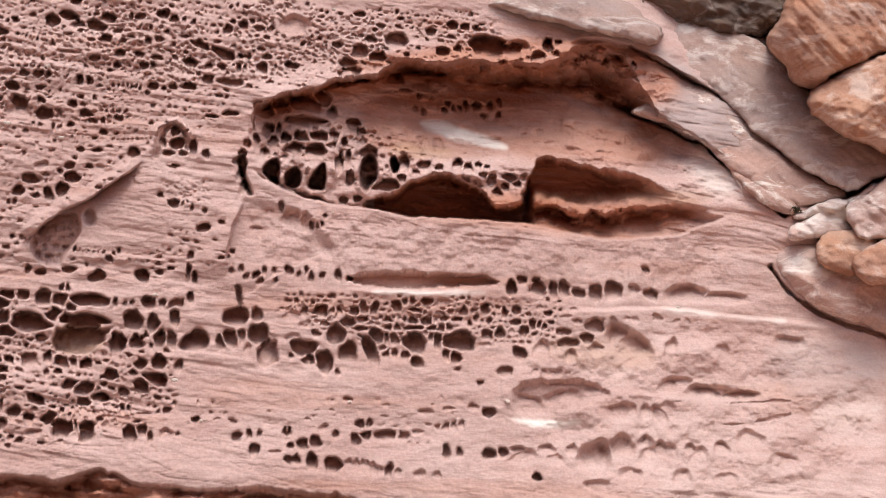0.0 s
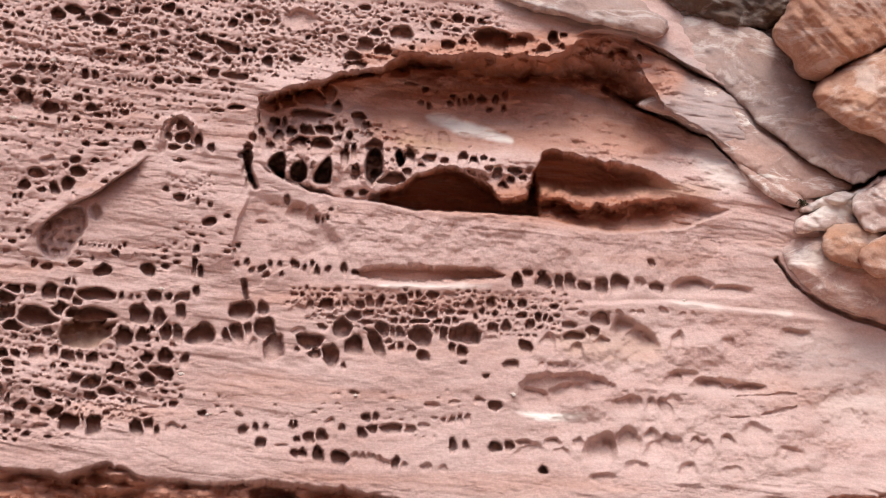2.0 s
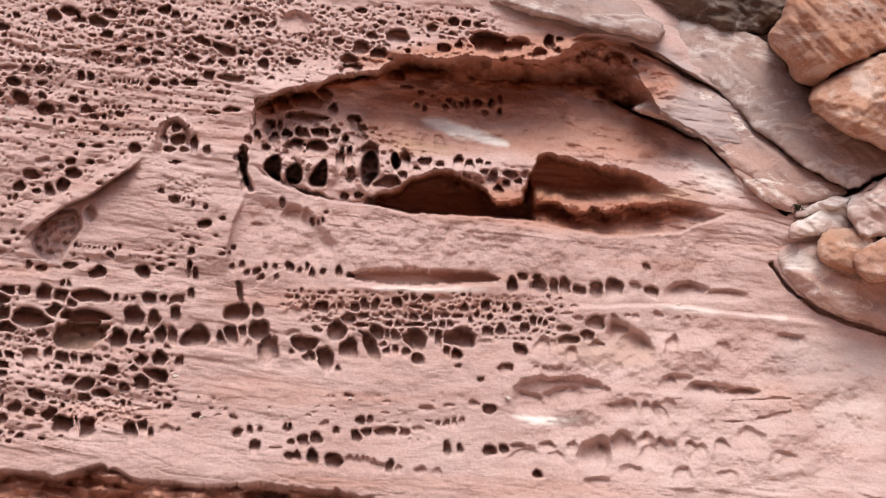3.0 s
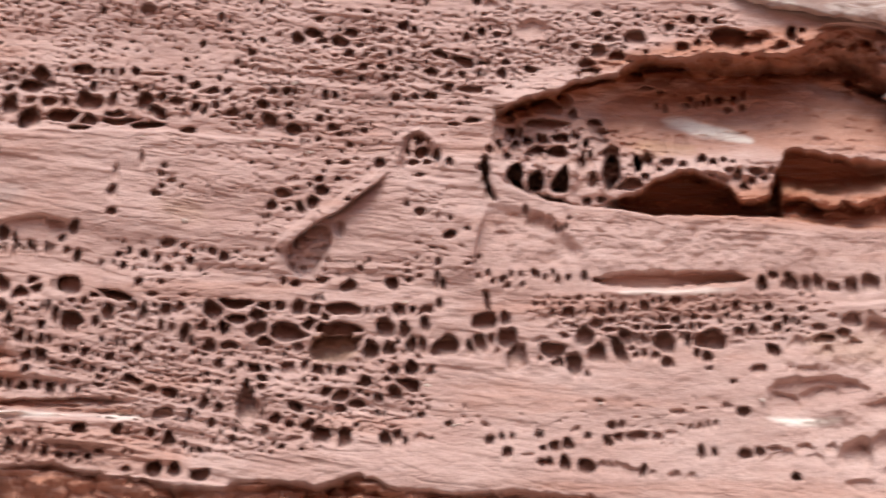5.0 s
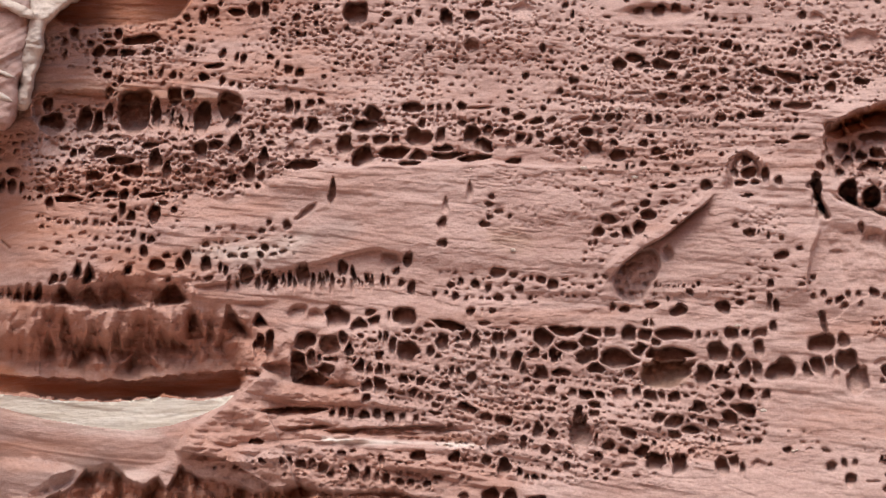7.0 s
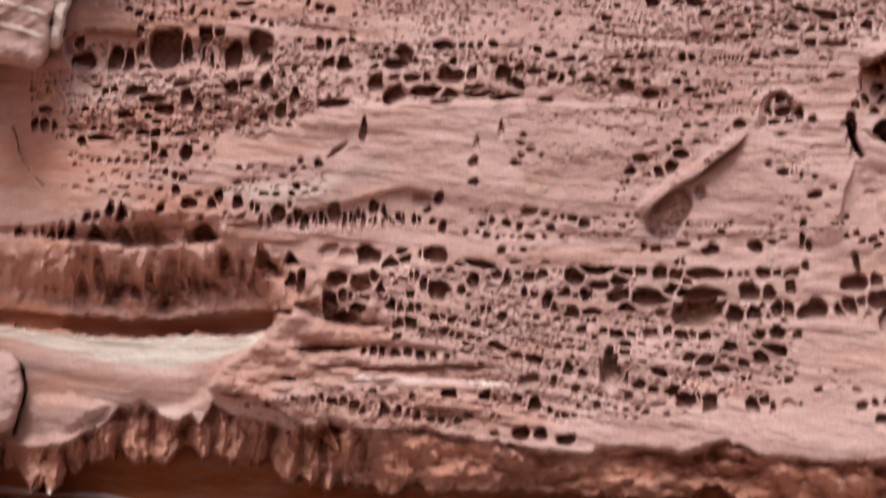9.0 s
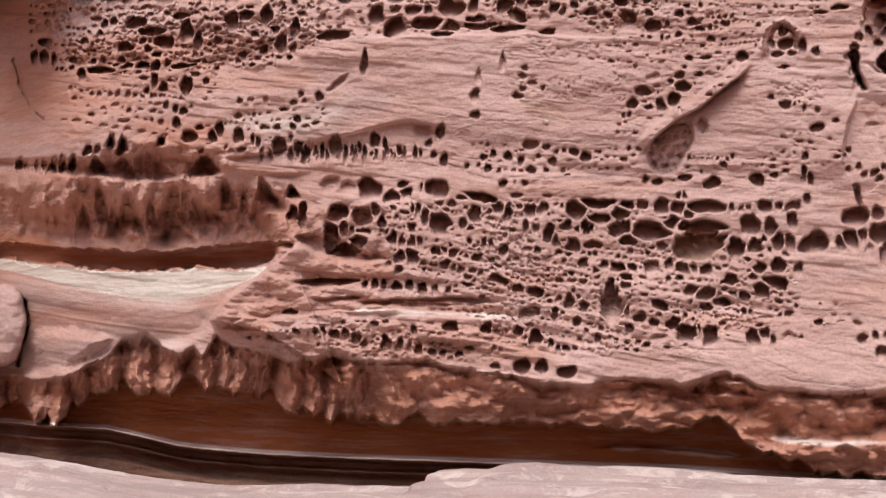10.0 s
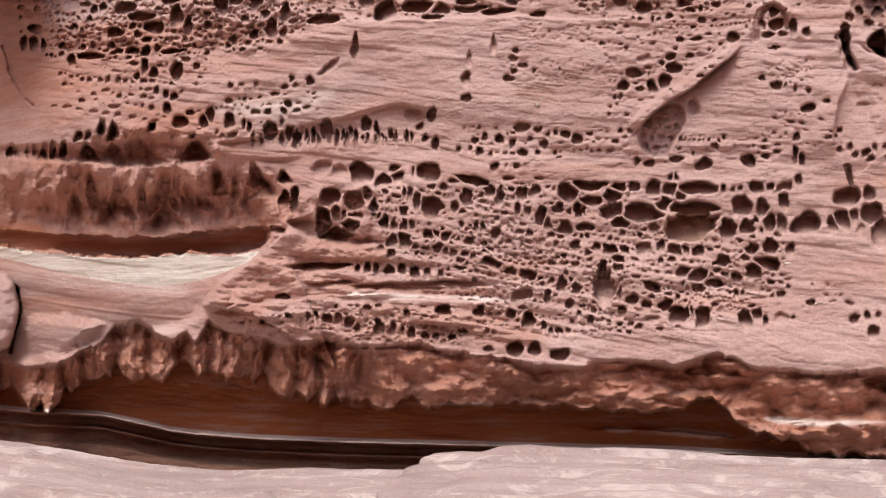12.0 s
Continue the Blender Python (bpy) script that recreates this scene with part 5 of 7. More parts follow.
pit(2.783, 2.346, 0.034, 0.018, .6)
pit(2.839, 2.340, 0.030, 0.014, .6)
# the upper band of cavities
pit(-4.164, 4.351, 0.032, 0.055)
pit(-4.130, 4.212, 0.068, 0.070)
pit(-3.899, 4.221, 0.052, 0.074)
pit(-3.811, 4.190, 0.032, 0.078)
pit(-3.724, 4.271, 0.024, 0.047)
pit(-3.726, 4.415, 0.024, 0.035)
pit(-3.714, 4.147, 0.016, 0.023)
pit(-3.555, 4.279, 0.110, 0.155, 1.4)
pit(-3.409, 4.256, 0.039, 0.077)
pit(-3.277, 4.366, 0.043, 0.062)
pit(-3.187, 4.369, 0.031, 0.035)
pit(-3.291, 4.212, 0.019, 0.046)
pit(-3.231, 4.152, 0.019, 0.061)
pit(-3.089, 4.195, 0.054, 0.108)
pit(-3.155, 4.206, 0.039, 0.069, .8)
pit(-2.903, 4.286, 0.077, 0.085)
pit(-2.873, 4.174, 0.038, 0.061)
pit(-2.987, 4.256, 0.039, 0.069, .8)
pit(-2.862, 4.010, 0.042, 0.053)
pit(-3.091, 3.993, 0.042, 0.053)
pit(-2.996, 4.016, 0.046, 0.034)
pit(-3.440, 4.035, 0.047, 0.023)
pit(-3.752, 4.010, 0.063, 0.035)
pit(-3.643, 3.944, 0.078, 0.031)
pit(-3.398, 3.930, 0.050, 0.061)
pit(-3.551, 3.868, 0.055, 0.046)
pit(-3.318, 3.862, 0.027, 0.053)
pit(-3.823, 3.844, 0.055, 0.031)
pit(-3.968, 4.004, 0.024, 0.031)
pit(-4.005, 3.936, 0.020, 0.023)
pit(-3.910, 4.017, 0.024, 0.031)
pit(-4.129, 4.049, 0.064, 0.054, .8)
pit(-4.110, 3.890, 0.024, 0.027)
pit(-2.673, 4.089, 0.015, 0.030)
pit(-2.794, 3.913, 0.023, 0.023)
pit(-2.754, 3.825, 0.038, 0.053)
pit(-2.875, 3.784, 0.027, 0.034)
pit(-3.007, 3.763, 0.027, 0.023)
pit(-2.935, 3.885, 0.023, 0.023)
pit(-3.183, 3.864, 0.027, 0.023)
pit(-2.748, 4.054, 0.019, 0.023)
pit(-2.498, 4.252, 0.027, 0.050)
pit(-2.449, 4.249, 0.019, 0.038)
pit(-2.355, 4.271, 0.030, 0.027)
pit(-2.283, 4.272, 0.019, 0.027)
pit(-2.639, 4.285, 0.015, 0.023)
pit(-2.439, 4.131, 0.038, 0.038)
pit(-2.472, 4.069, 0.053, 0.034, 1)
pit(-2.334, 4.123, 0.041, 0.053, 2.0, 25)
pit(-2.482, 3.967, 0.038, 0.045, 1)
pit(-2.405, 3.863, 0.097, 0.026)
pit(-2.313, 3.979, 0.045, 0.053, .8)
pit(-2.662, 3.926, 0.030, 0.053)
pit(-2.130, 3.986, 0.048, 0.049)
pit(-2.135, 4.091, 0.026, 0.023)
pit(-2.147, 4.152, 0.019, 0.023)
pit(-2.102, 4.158, 0.019, 0.019)
pit(-2.133, 4.204, 0.015, 0.019)
pit(-2.062, 4.193, 0.019, 0.019)
pit(-1.942, 4.165, 0.056, 0.064)
pit(-1.986, 4.107, 0.096, 0.038)
pit(-1.894, 4.118, 0.037, 0.037)
pit(-2.007, 3.895, 0.074, 0.048, 2.0, 30)
pit(-1.893, 4.006, 0.033, 0.030)
pit(-2.004, 4.014, 0.022, 0.019)
pit(-1.794, 4.001, 0.022, 0.022)
pit(-1.793, 3.920, 0.088, 0.037)
pit(-1.654, 3.895, 0.051, 0.030)
pit(-1.647, 4.017, 0.070, 0.056)
pit(-1.621, 4.098, 0.022, 0.037)
pit(-1.684, 4.213, 0.074, 0.030)
pit(-1.701, 3.842, 0.058, 0.015)
pit(-1.566, 4.204, 0.022, 0.026)
pit(-1.508, 4.201, 0.018, 0.022)
pit(-1.446, 4.202, 0.018, 0.026)
pit(-1.362, 4.198, 0.033, 0.026)
pit(-1.246, 4.185, 0.094, 0.019, .9)
pit(-1.083, 4.155, 0.025, 0.030)
pit(-1.362, 4.090, 0.022, 0.026)
pit(-1.253, 4.100, 0.014, 0.022)
pit(-1.192, 4.141, 0.014, 0.019)
pit(-1.501, 4.018, 0.025, 0.045)
pit(-1.301, 4.009, 0.051, 0.052)
pit(-1.233, 3.947, 0.079, 0.033, 2.0, -25)
pit(-1.284, 3.861, 0.094, 0.018)
pit(-1.464, 3.887, 0.073, 0.022)
pit(-1.483, 3.929, 0.044, 0.022)
pit(-1.200, 4.034, 0.032, 0.033)
pit(-1.110, 4.016, 0.040, 0.029)
pit(-1.001, 4.118, 0.036, 0.026)
pit(-0.995, 3.978, 0.036, 0.029)
pit(-0.942, 3.957, 0.021, 0.029)
pit(-1.050, 3.918, 0.036, 0.029, .9)
pit(-1.033, 3.833, 0.050, 0.018)
pit(-0.887, 4.083, 0.043, 0.022)
pit(-0.870, 3.990, 0.028, 0.022)
pit(3.253, 2.574, 0.092, 0.110, 0.9, 20)
pit(3.344, 2.496, 0.170, 0.103, 0.7, -25)
# hollows above the brow
pit(2.531, 4.446, 0.084, 0.046, 1.3)
pit(1.469, 4.273, 0.065, 0.037, 1.2)
pit(1.506, 4.172, 0.080, 0.022, 1.3)
pit(2.303, 4.582, 0.034, 0.023)
pit(2.077, 4.398, 0.041, 0.030)
pit(2.201, 4.430, 0.019, 0.030)
pit(2.802, 4.489, 0.039, 0.046)
pit(2.860, 4.516, 0.031, 0.019)
# arch
pit(0.396, 3.775, 0.027, 0.028, 2.6)
pit(0.413, 3.698, 0.038, 0.043, 2.6)
pit(0.327, 3.696, 0.020, 0.032)
pit(0.363, 3.638, 0.034, 0.021)
pit(0.445, 3.636, 0.024, 0.018)
pit(0.410, 3.563, 0.041, 0.011)
# cells of the alcove's left block and of its hood
pit(0.968, 3.816, 0.032, 0.040)
pit(1.035, 3.820, 0.014, 0.033)
pit(0.896, 3.747, 0.021, 0.036)
pit(0.991, 3.745, 0.028, 0.032)
pit(1.075, 3.764, 0.032, 0.040)
pit(1.178, 3.785, 0.043, 0.033)
pit(1.285, 3.794, 0.061, 0.029)
pit(1.374, 3.803, 0.025, 0.026)
pit(1.368, 3.744, 0.025, 0.025)
pit(1.447, 3.749, 0.022, 0.036)
pit(1.469, 3.677, 0.018, 0.051)
pit(1.419, 3.642, 0.022, 0.080)
pit(1.565, 3.796, 0.018, 0.033)
pit(1.365, 3.949, 0.025, 0.029)
pit(1.426, 3.704, 0.022, 0.033)
pit(1.832, 3.642, 0.033, 0.044)
pit(1.957, 3.641, 0.037, 0.026)
pit(1.913, 3.591, 0.018, 0.015)
pit(1.819, 3.557, 0.022, 0.029)
pit(2.039, 3.576, 0.033, 0.018)
pit(2.179, 3.650, 0.026, 0.030)
pit(2.258, 3.635, 0.026, 0.026)
pit(2.317, 3.649, 0.022, 0.022)
pit(2.366, 3.645, 0.019, 0.015)
pit(2.061, 3.628, 0.022, 0.018)
pit(2.239, 3.560, 0.026, 0.026)
pit(2.179, 3.546, 0.022, 0.026)
pit(2.310, 3.542, 0.022, 0.018)
pit(2.404, 3.565, 0.023, 0.030)
pit(2.351, 3.599, 0.019, 0.019)
pit(2.528, 3.594, 0.034, 0.022)
pit(2.490, 3.525, 0.026, 0.022)
pit(2.577, 3.544, 0.019, 0.022)
pit(2.445, 3.493, 0.023, 0.026)
pit(2.623, 3.595, 0.019, 0.019)
pit(1.485, 3.537, 0.025, 0.043)
pit(1.444, 3.390, 0.025, 0.025)
pit(1.534, 3.405, 0.029, 0.022)
pit(1.588, 3.386, 0.018, 0.014)
pit(0.943, 3.677, 0.025, 0.022)
pit(1.266, 3.381, 0.014, 0.011)
pit(1.084, 3.660, 0.021, 0.018)
pit(1.929, 4.095, 0.019, 0.019)
pit(2.003, 4.081, 0.015, 0.011)
pit(1.904, 4.012, 0.018, 0.019)
pit(1.955, 3.993, 0.019, 0.022)
pit(2.115, 4.051, 0.019, 0.022)
pit(2.153, 4.027, 0.019, 0.019)
pit(2.190, 4.037, 0.019, 0.019)
pit(2.235, 4.047, 0.026, 0.030)
pit(2.306, 4.052, 0.030, 0.026)
pit(2.397, 4.058, 0.023, 0.030)
pit(2.458, 4.084, 0.019, 0.023)
pit(2.450, 4.001, 0.019, 0.023)
pit(2.352, 3.987, 0.019, 0.019)
pit(2.097, 4.013, 0.022, 0.019)
pit(1.836, 4.127, 0.044, 0.011)
pit(1.129, 3.709, 0.071, 0.040, 1.6)
pit(1.250, 3.702, 0.086, 0.036, 1.6)
pit(1.510, 3.877, 0.043, 0.044, 1.6)
pit(1.547, 3.835, 0.036, 0.033, 1.6)
pit(1.630, 3.526, 0.036, 0.029, 1.6)
pit(1.713, 3.501, 0.080, 0.036, 1.6)
pit(1.603, 3.699, 0.051, 0.037, 1.6)
pit(0.937, 3.959, 0.056, 0.058, 1.2)
pit(1.043, 3.973, 0.064, 0.047, 1.2)
pit(1.202, 4.005, 0.107, 0.048, 1.2)
pit(1.187, 3.891, 0.121, 0.029, 1.2)
pit(1.309, 4.037, 0.050, 0.044, 1.2)
pit(2.854, 3.908, 0.093, 0.091, 0.35)
pit(3.040, 3.907, 0.094, 0.099, 0.35)
pit(2.739, 3.875, 0.046, 0.053, 0.35)
pit(2.770, 3.941, 0.046, 0.026, 0.35)
pit(2.701, 3.955, 0.054, 0.023, 0.35)
pit(3.144, 3.784, 0.047, 0.023, 0.35)
pit(3.222, 3.777, 0.031, 0.034, 0.35)
pit(2.643, 3.869, 0.069, 0.030, 0.35)
pit(3.400, 3.863, 0.032, 0.069, 0.35)
pit(1.766, 3.734, 0.051, 0.037, 0.5)
pit(2.053, 3.768, 0.045, 0.067, 0.5)
pit(1.968, 3.756, 0.037, 0.059, 0.5)
pit(0.987, 3.297, 0.035, 0.028, 0.5)
pit(1.127, 3.286, 0.049, 0.043, 0.5)
pit(1.216, 3.236, 0.042, 0.078, 0.5)
pit(1.339, 3.277, 0.021, 0.018, 0.5)
pit(1.322, 3.216, 0.018, 0.018, 0.5)
pit(1.375, 3.232, 0.014, 0.014, 0.5)
pit(-0.373, 3.115, 0.026, 0.031, 1.1)
pit(-0.309, 3.145, 0.023, 0.021, 1.1)
pit(-0.329, 3.083, 0.020, 0.017, 1.1)
pit(-0.260, 3.137, 0.023, 0.021, 1.1)
pit(-0.202, 3.157, 0.020, 0.024, 1.1)
pit(-0.251, 3.079, 0.020, 0.024, 1.1)
pit(-0.288, 3.033, 0.026, 0.020, 1.1)
pit(-0.353, 3.020, 0.023, 0.027, 1.1)
pit(-0.229, 3.018, 0.020, 0.027, 1.1)
pit(-0.318, 2.964, 0.029, 0.020, 1.1)
pit(-0.383, 2.978, 0.016, 0.024, 1.1)
pit(-0.269, 2.966, 0.016, 0.020, 1.1)
pit(-0.193, 3.095, 0.020, 0.021, 1.1)
pit(-0.163, 3.175, 0.016, 0.021, 1.1)
pit(-0.406, 3.045, 0.016, 0.027, 1.1)

# shallow bowls on the smooth lower beds
pit(3.267, 1.845, 0.091, 0.079, 0.5)
pit(3.438, 1.811, 0.077, 0.079, 0.5)
pit(3.574, 1.848, 0.070, 0.065, 0.5)
pit(2.612, 1.804, 0.103, 0.056, 0.5)
pit(2.816, 1.788, 0.060, 0.049, 0.5)
pit(3.560, 2.100, 0.085, 0.065, 0.5)
pit(3.914, 2.215, 0.158, 0.059, 0.5)
pit(3.642, 2.276, 0.133, 0.051, 0.5)
pit(3.786, 1.814, 0.078, 0.065, 0.5)
pit(4.143, 1.926, 0.103, 0.066, 0.5)
pit(3.322, 1.685, 0.091, 0.064, 0.5)
pit(3.094, 1.631, 0.098, 0.049, 0.5)
pit(2.875, 2.162, 0.151, 0.072, 0.5)
pit(2.651, 2.122, 0.112, 0.078, 0.5)
pit(3.253, 2.096, 0.099, 0.065, 0.5)
pit(3.666, 1.669, 0.085, 0.072, 0.5)
pit(3.977, 1.670, 0.079, 0.058, 0.5)
pit(4.377, 1.782, 0.120, 0.066, 0.5)
pit(4.445, 2.561, 0.122, 0.060, 0.5)

# strings and swarms of small pockets
row(*(-0.569, 4.330, -0.389, 4.293), 8, 0.012, 0.014)
row(*(-0.599, 4.126, -0.335, 4.127), 7, 0.012, 0.014)
row(*(-0.318, 4.110, -0.209, 4.057), 5, 0.012, 0.012)
row(*(0.003, 4.043, 0.163, 4.043), 6, 0.018, 0.02)
row(*(-0.041, 3.873, 0.232, 3.890), 7, 0.012, 0.013)
row(*(0.016, 3.700, 0.292, 3.723), 10, 0.009, 0.009)
row(*(-0.182, 3.013, -0.018, 3.010), 6, 0.012, 0.016)
row(*(1.484, 1.754, 1.748, 1.715), 7, 0.028, 0.045, 1.0)
row(*(2.671, 2.337, 2.922, 2.335), 5, 0.025, 0.02, 0.8)
row(*(2.031, 1.987, 2.229, 2.004), 4, 0.022, 0.022, 1.2)
row(*(2.918, 2.667, 3.340, 2.694), 5, 0.03, 0.022, 1.0)
row(*(-4.583, 3.066, -4.145, 3.073), 7, 0.02, 0.05, 1.2)
row(*(-2.910, 3.112, -1.911, 3.083), 16, 0.014, 0.045, 1.6)
row(*(-4.077, 3.540, -3.528, 3.502), 9, 0.02, 0.02, 1.2)
row(*(-0.177, 3.009, 0.075, 3.002), 8, 0.010, 0.016)
row(*(-4.272, 3.377, -3.484, 3.240), 9, 0.03, 0.016, 1.0)
row(*(-2.486, 1.828, -1.551, 1.796), 14, 0.014, 0.012, 1.2)
row(*(-3.721, 4.675, -3.669, 4.127), 9, 0.014, 0.022, 2)
row(*(-3.331, 4.266, -3.189, 4.106), 6, 0.014, 0.022, 2)
scatter([(-4.150, 4.856), (-3.235, 4.865), (-3.201, 5.041), (-2.120, 5.093), (1.266, 4.885), (1.225, 4.093), (0.663, 4.119), (-0.689, 4.145), (-2.035, 4.263), (-2.793, 4.375), (-3.613, 4.473), (-4.096, 4.576)], 900, 0.007, 0.021, -0.16, 1.9)
scatter([(-2.753, 4.316), (-2.035, 4.282), (-0.689, 4.127), (0.794, 4.024), (0.314, 3.866), (0.137, 3.677), (-0.308, 3.819), (-0.693, 3.835), (-1.083, 3.979), (-2.182, 4.082), (-2.784, 4.013)], 300, 0.006, 0.020, -0.08, 1.9)
scatter([(-0.682, 4.492), (0.958, 4.621), (2.284, 4.649), (2.246, 4.380), (1.396, 4.246), (1.254, 4.144), (0.829, 4.061), (-0.657, 3.964)], 420, 0.007, 0.022, -0.14, 1.8, 0.06)
scatter([(1.138, 4.617), (2.322, 4.691), (2.246, 4.361), (1.835, 4.343), (1.396, 4.253), (1.180, 4.268)], 90, 0.008, 0.028, -0.05, 1.5)
scatter([(-4.514, 4.168), (-2.582, 4.075), (-2.504, 3.813), (-2.803, 3.678), (-3.492, 3.668), (-3.883, 3.665), (-4.280, 3.699), (-4.482, 3.745)], 220, 0.010, 0.028, 0.02, 1.9)
scatter([(-4.200, 3.677), (-3.107, 3.635), (-3.182, 3.545), (-3.484, 3.258), (-4.193, 3.431)], 50, 0.010, 0.028, -0.12, 1.3)
scatter([(-3.484, 3.258), (-2.501, 3.483), (-2.350, 3.186), (-2.872, 3.129), (-3.405, 3.145)], 40, 0.010, 0.03, 0.05, 1.6)
scatter([(-2.055, 2.782), (-0.744, 2.770), (0.429, 2.454), (0.454, 2.084), (-0.043, 1.886), (-0.718, 1.821), (-1.270, 1.892), (-1.551, 2.103), (-2.053, 2.355)], 480, 0.007, 0.020, -0.19, 2.0, 0.05)
scatter([(-1.514, 3.143), (-0.465, 3.111), (-0.501, 2.921), (-1.515, 2.930)], 35, 0.010, 0.026, 0.0, 1.7)
scatter([(-0.656, 3.957), (0.794, 4.051), (0.695, 3.818), (0.525, 3.736), (0.282, 3.847), (0.254, 3.667), (-0.071, 3.370), (-0.425, 3.181), (-0.617, 3.138)], 180, 0.006, 0.020, -0.06, 1.7, 0.05)
scatter([(-0.604, 2.868), (-0.416, 2.977), (-0.122, 2.971), (0.818, 3.060), (0.787, 2.936), (-0.602, 2.835)], 30, 0.007, 0.02, 0.0, 1.7, 0.04)
scatter([(0.337, 3.180), (0.713, 3.161), (0.716, 3.021), (0.309, 3.005)], 16, 0.007, 0.018, -0.2, 1.4, 0.04)
scatter([(0.328, 3.460), (0.618, 3.492), (0.607, 3.262), (0.367, 3.321)], 40, 0.006, 0.012, -0.5, 1.8, 0.03)
scatter([(-1.264, 3.545), (-0.564, 3.518), (-0.773, 3.367), (-1.264, 3.473)], 40, 0.005, 0.011, -0.3, 1.6, 0.03)
scatter([(-1.121, 3.790), (0.155, 3.734), (0.086, 3.615), (-0.563, 3.588), (-1.122, 3.682)], 60, 0.005, 0.014, -0.12, 1.6, 0.04)
scatter([(1.067, 2.789), (2.882, 2.812), (2.804, 2.519), (1.705, 2.492), (1.070, 2.615)], 150, 0.009, 0.024, 0.0, 1.7, 0.045)
scatter([(0.739, 2.160), (2.504, 2.191), (1.995, 1.868), (1.018, 1.825), (0.079, 2.016)], 45, 0.008, 0.024, 0.04, 1.3)
scatter([(-3.121, 2.045), (-1.269, 2.031), (-1.270, 1.754), (-2.486, 1.828), (-3.081, 1.902)], 50, 0.008, 0.018, -0.12, 1.4)

carve_pits([
    ([(-0.655, 2.785), (0.192, 2.762), (0.801, 2.695), (1.567, 2.788), (2.514, 2.800), (2.737, 2.553), (2.291, 2.364), (1.432, 2.347), (0.807, 2.436), (0.505, 2.361), (0.446, 2.124), (0.258, 1.821), (-0.607, 1.814)], 0.9),
    ([(-2.590, 2.848), (-1.573, 2.807), (-0.522, 2.800), (0.619, 2.706), (0.601, 2.269), (0.399, 2.138), (0.355, 1.841), (-0.742, 2.015), (-1.084, 2.052), (-2.000, 2.374), (-2.290, 2.414), (-2.550, 2.667)], 1.0),
    ([(-4.471, 4.424), (-3.318, 4.445), (-2.621, 4.315), (-1.795, 4.256), (-1.066, 4.036), (-1.140, 3.819), (-2.611, 3.841), (-2.683, 3.695), (-4.435, 3.799)], 0.8),
    ([(0.864, 4.063), (1.471, 4.103), (1.620, 3.781), (2.661, 3.727), (2.679, 3.504), (2.471, 3.402), (1.914, 3.540), (1.696, 3.420), (1.481, 3.356), (0.948, 3.455)], 0.8),
    ([(1.355, 4.578), (2.745, 4.646), (2.898, 4.388), (2.436, 4.336), (1.761, 4.327), (1.397, 4.209)], 0.7),
    ([(-0.751, 4.558), (1.244, 4.719), (1.325, 4.204), (0.757, 4.129), (-0.734, 4.205)], 0.4),
    ([(-2.525, 2.041), (-1.728, 2.013), (-0.751, 1.881), (-0.891, 1.677), (-2.305, 1.826)], 0.5)])


def pocked(points, slope, size, depth, seed, share=0.0):
    """A skin of very small pockets, lined up along the bedding."""
    px, pz = rounded(points)
    w = window(px.min(), px.max(), pz.min(), pz.max())
    x, z = X[w], Z[w]
    m = smooth(away(px, pz, x, z, True), 0.0, 0.06) * smooth(fbm(x * 3, z * 5, seed + 3, 3), share - 0.08, share + 0.06)
    u, v = (x + WARP_X[w]) / size * 0.8, (z - slope * x + WARP_Z[w]) / size
    R[w] = np.maximum(R[w], depth * m * smooth(cells(u, v, seed), 0.36, 0.20))


pocked([(-4.315, 4.906), (-3.235, 4.885), (-2.044, 5.050), (1.266, 4.885), (1.226, 4.111), (-0.689, 4.145), (-2.035, 4.263), (-2.793, 4.375), (-4.293, 4.507)], -0.16, 0.036, 0.026, 601, 0.03)
pocked([(-4.370, 4.431), (-2.793, 4.356), (-2.035, 4.244), (-0.689, 4.127), (0.318, 3.991), (0.139, 3.748), (-1.084, 3.825), (-2.216, 3.840), (-3.311, 3.712), (-4.333, 3.768)], -0.03, 0.040, 0.035, 605, -0.05)
pocked([(-0.682, 4.492), (2.360, 4.694), (2.284, 4.364), (1.396, 4.253), (0.829, 4.061), (-0.657, 3.964)], -0.12, 0.038, 0.03, 609, -0.03)
pocked([(-4.535, 4.169), (-2.506, 4.072), (-2.503, 3.703), (-3.492, 3.650), (-4.481, 3.726)], 0.0, 0.042, 0.035, 613, -0.08)
pocked([(-2.055, 2.800), (-0.743, 2.787), (0.496, 2.487), (0.487, 2.083), (-0.076, 1.886), (-0.924, 1.753), (-1.622, 1.894), (-2.053, 2.320)], -0.2, 0.036, 0.024, 617, 0.08)
pocked([(0.998, 2.787), (2.958, 2.833), (2.879, 2.485), (1.705, 2.457), (1.002, 2.578)], 0.0, 0.040, 0.03, 621, 0.0)
pocked([(0.851, 3.881), (1.618, 3.928), (2.623, 3.688), (2.622, 3.483), (2.358, 3.452), (1.767, 3.569), (1.551, 3.449), (0.947, 3.527)], 0.0, 0.045, 0.035, 625, -0.05)
pocked([(-3.083, 2.045), (-1.269, 2.031), (-0.924, 1.753), (-1.270, 1.719), (-2.486, 1.828), (-3.081, 1.902)], -0.1, 0.036, 0.025, 629, 0.03)
pocked([(2.284, 4.669), (2.939, 4.584), (2.897, 4.311), (2.360, 4.255), (1.909, 4.337), (2.284, 4.497)], 0.0, 0.045, 0.03, 633, 0.0)

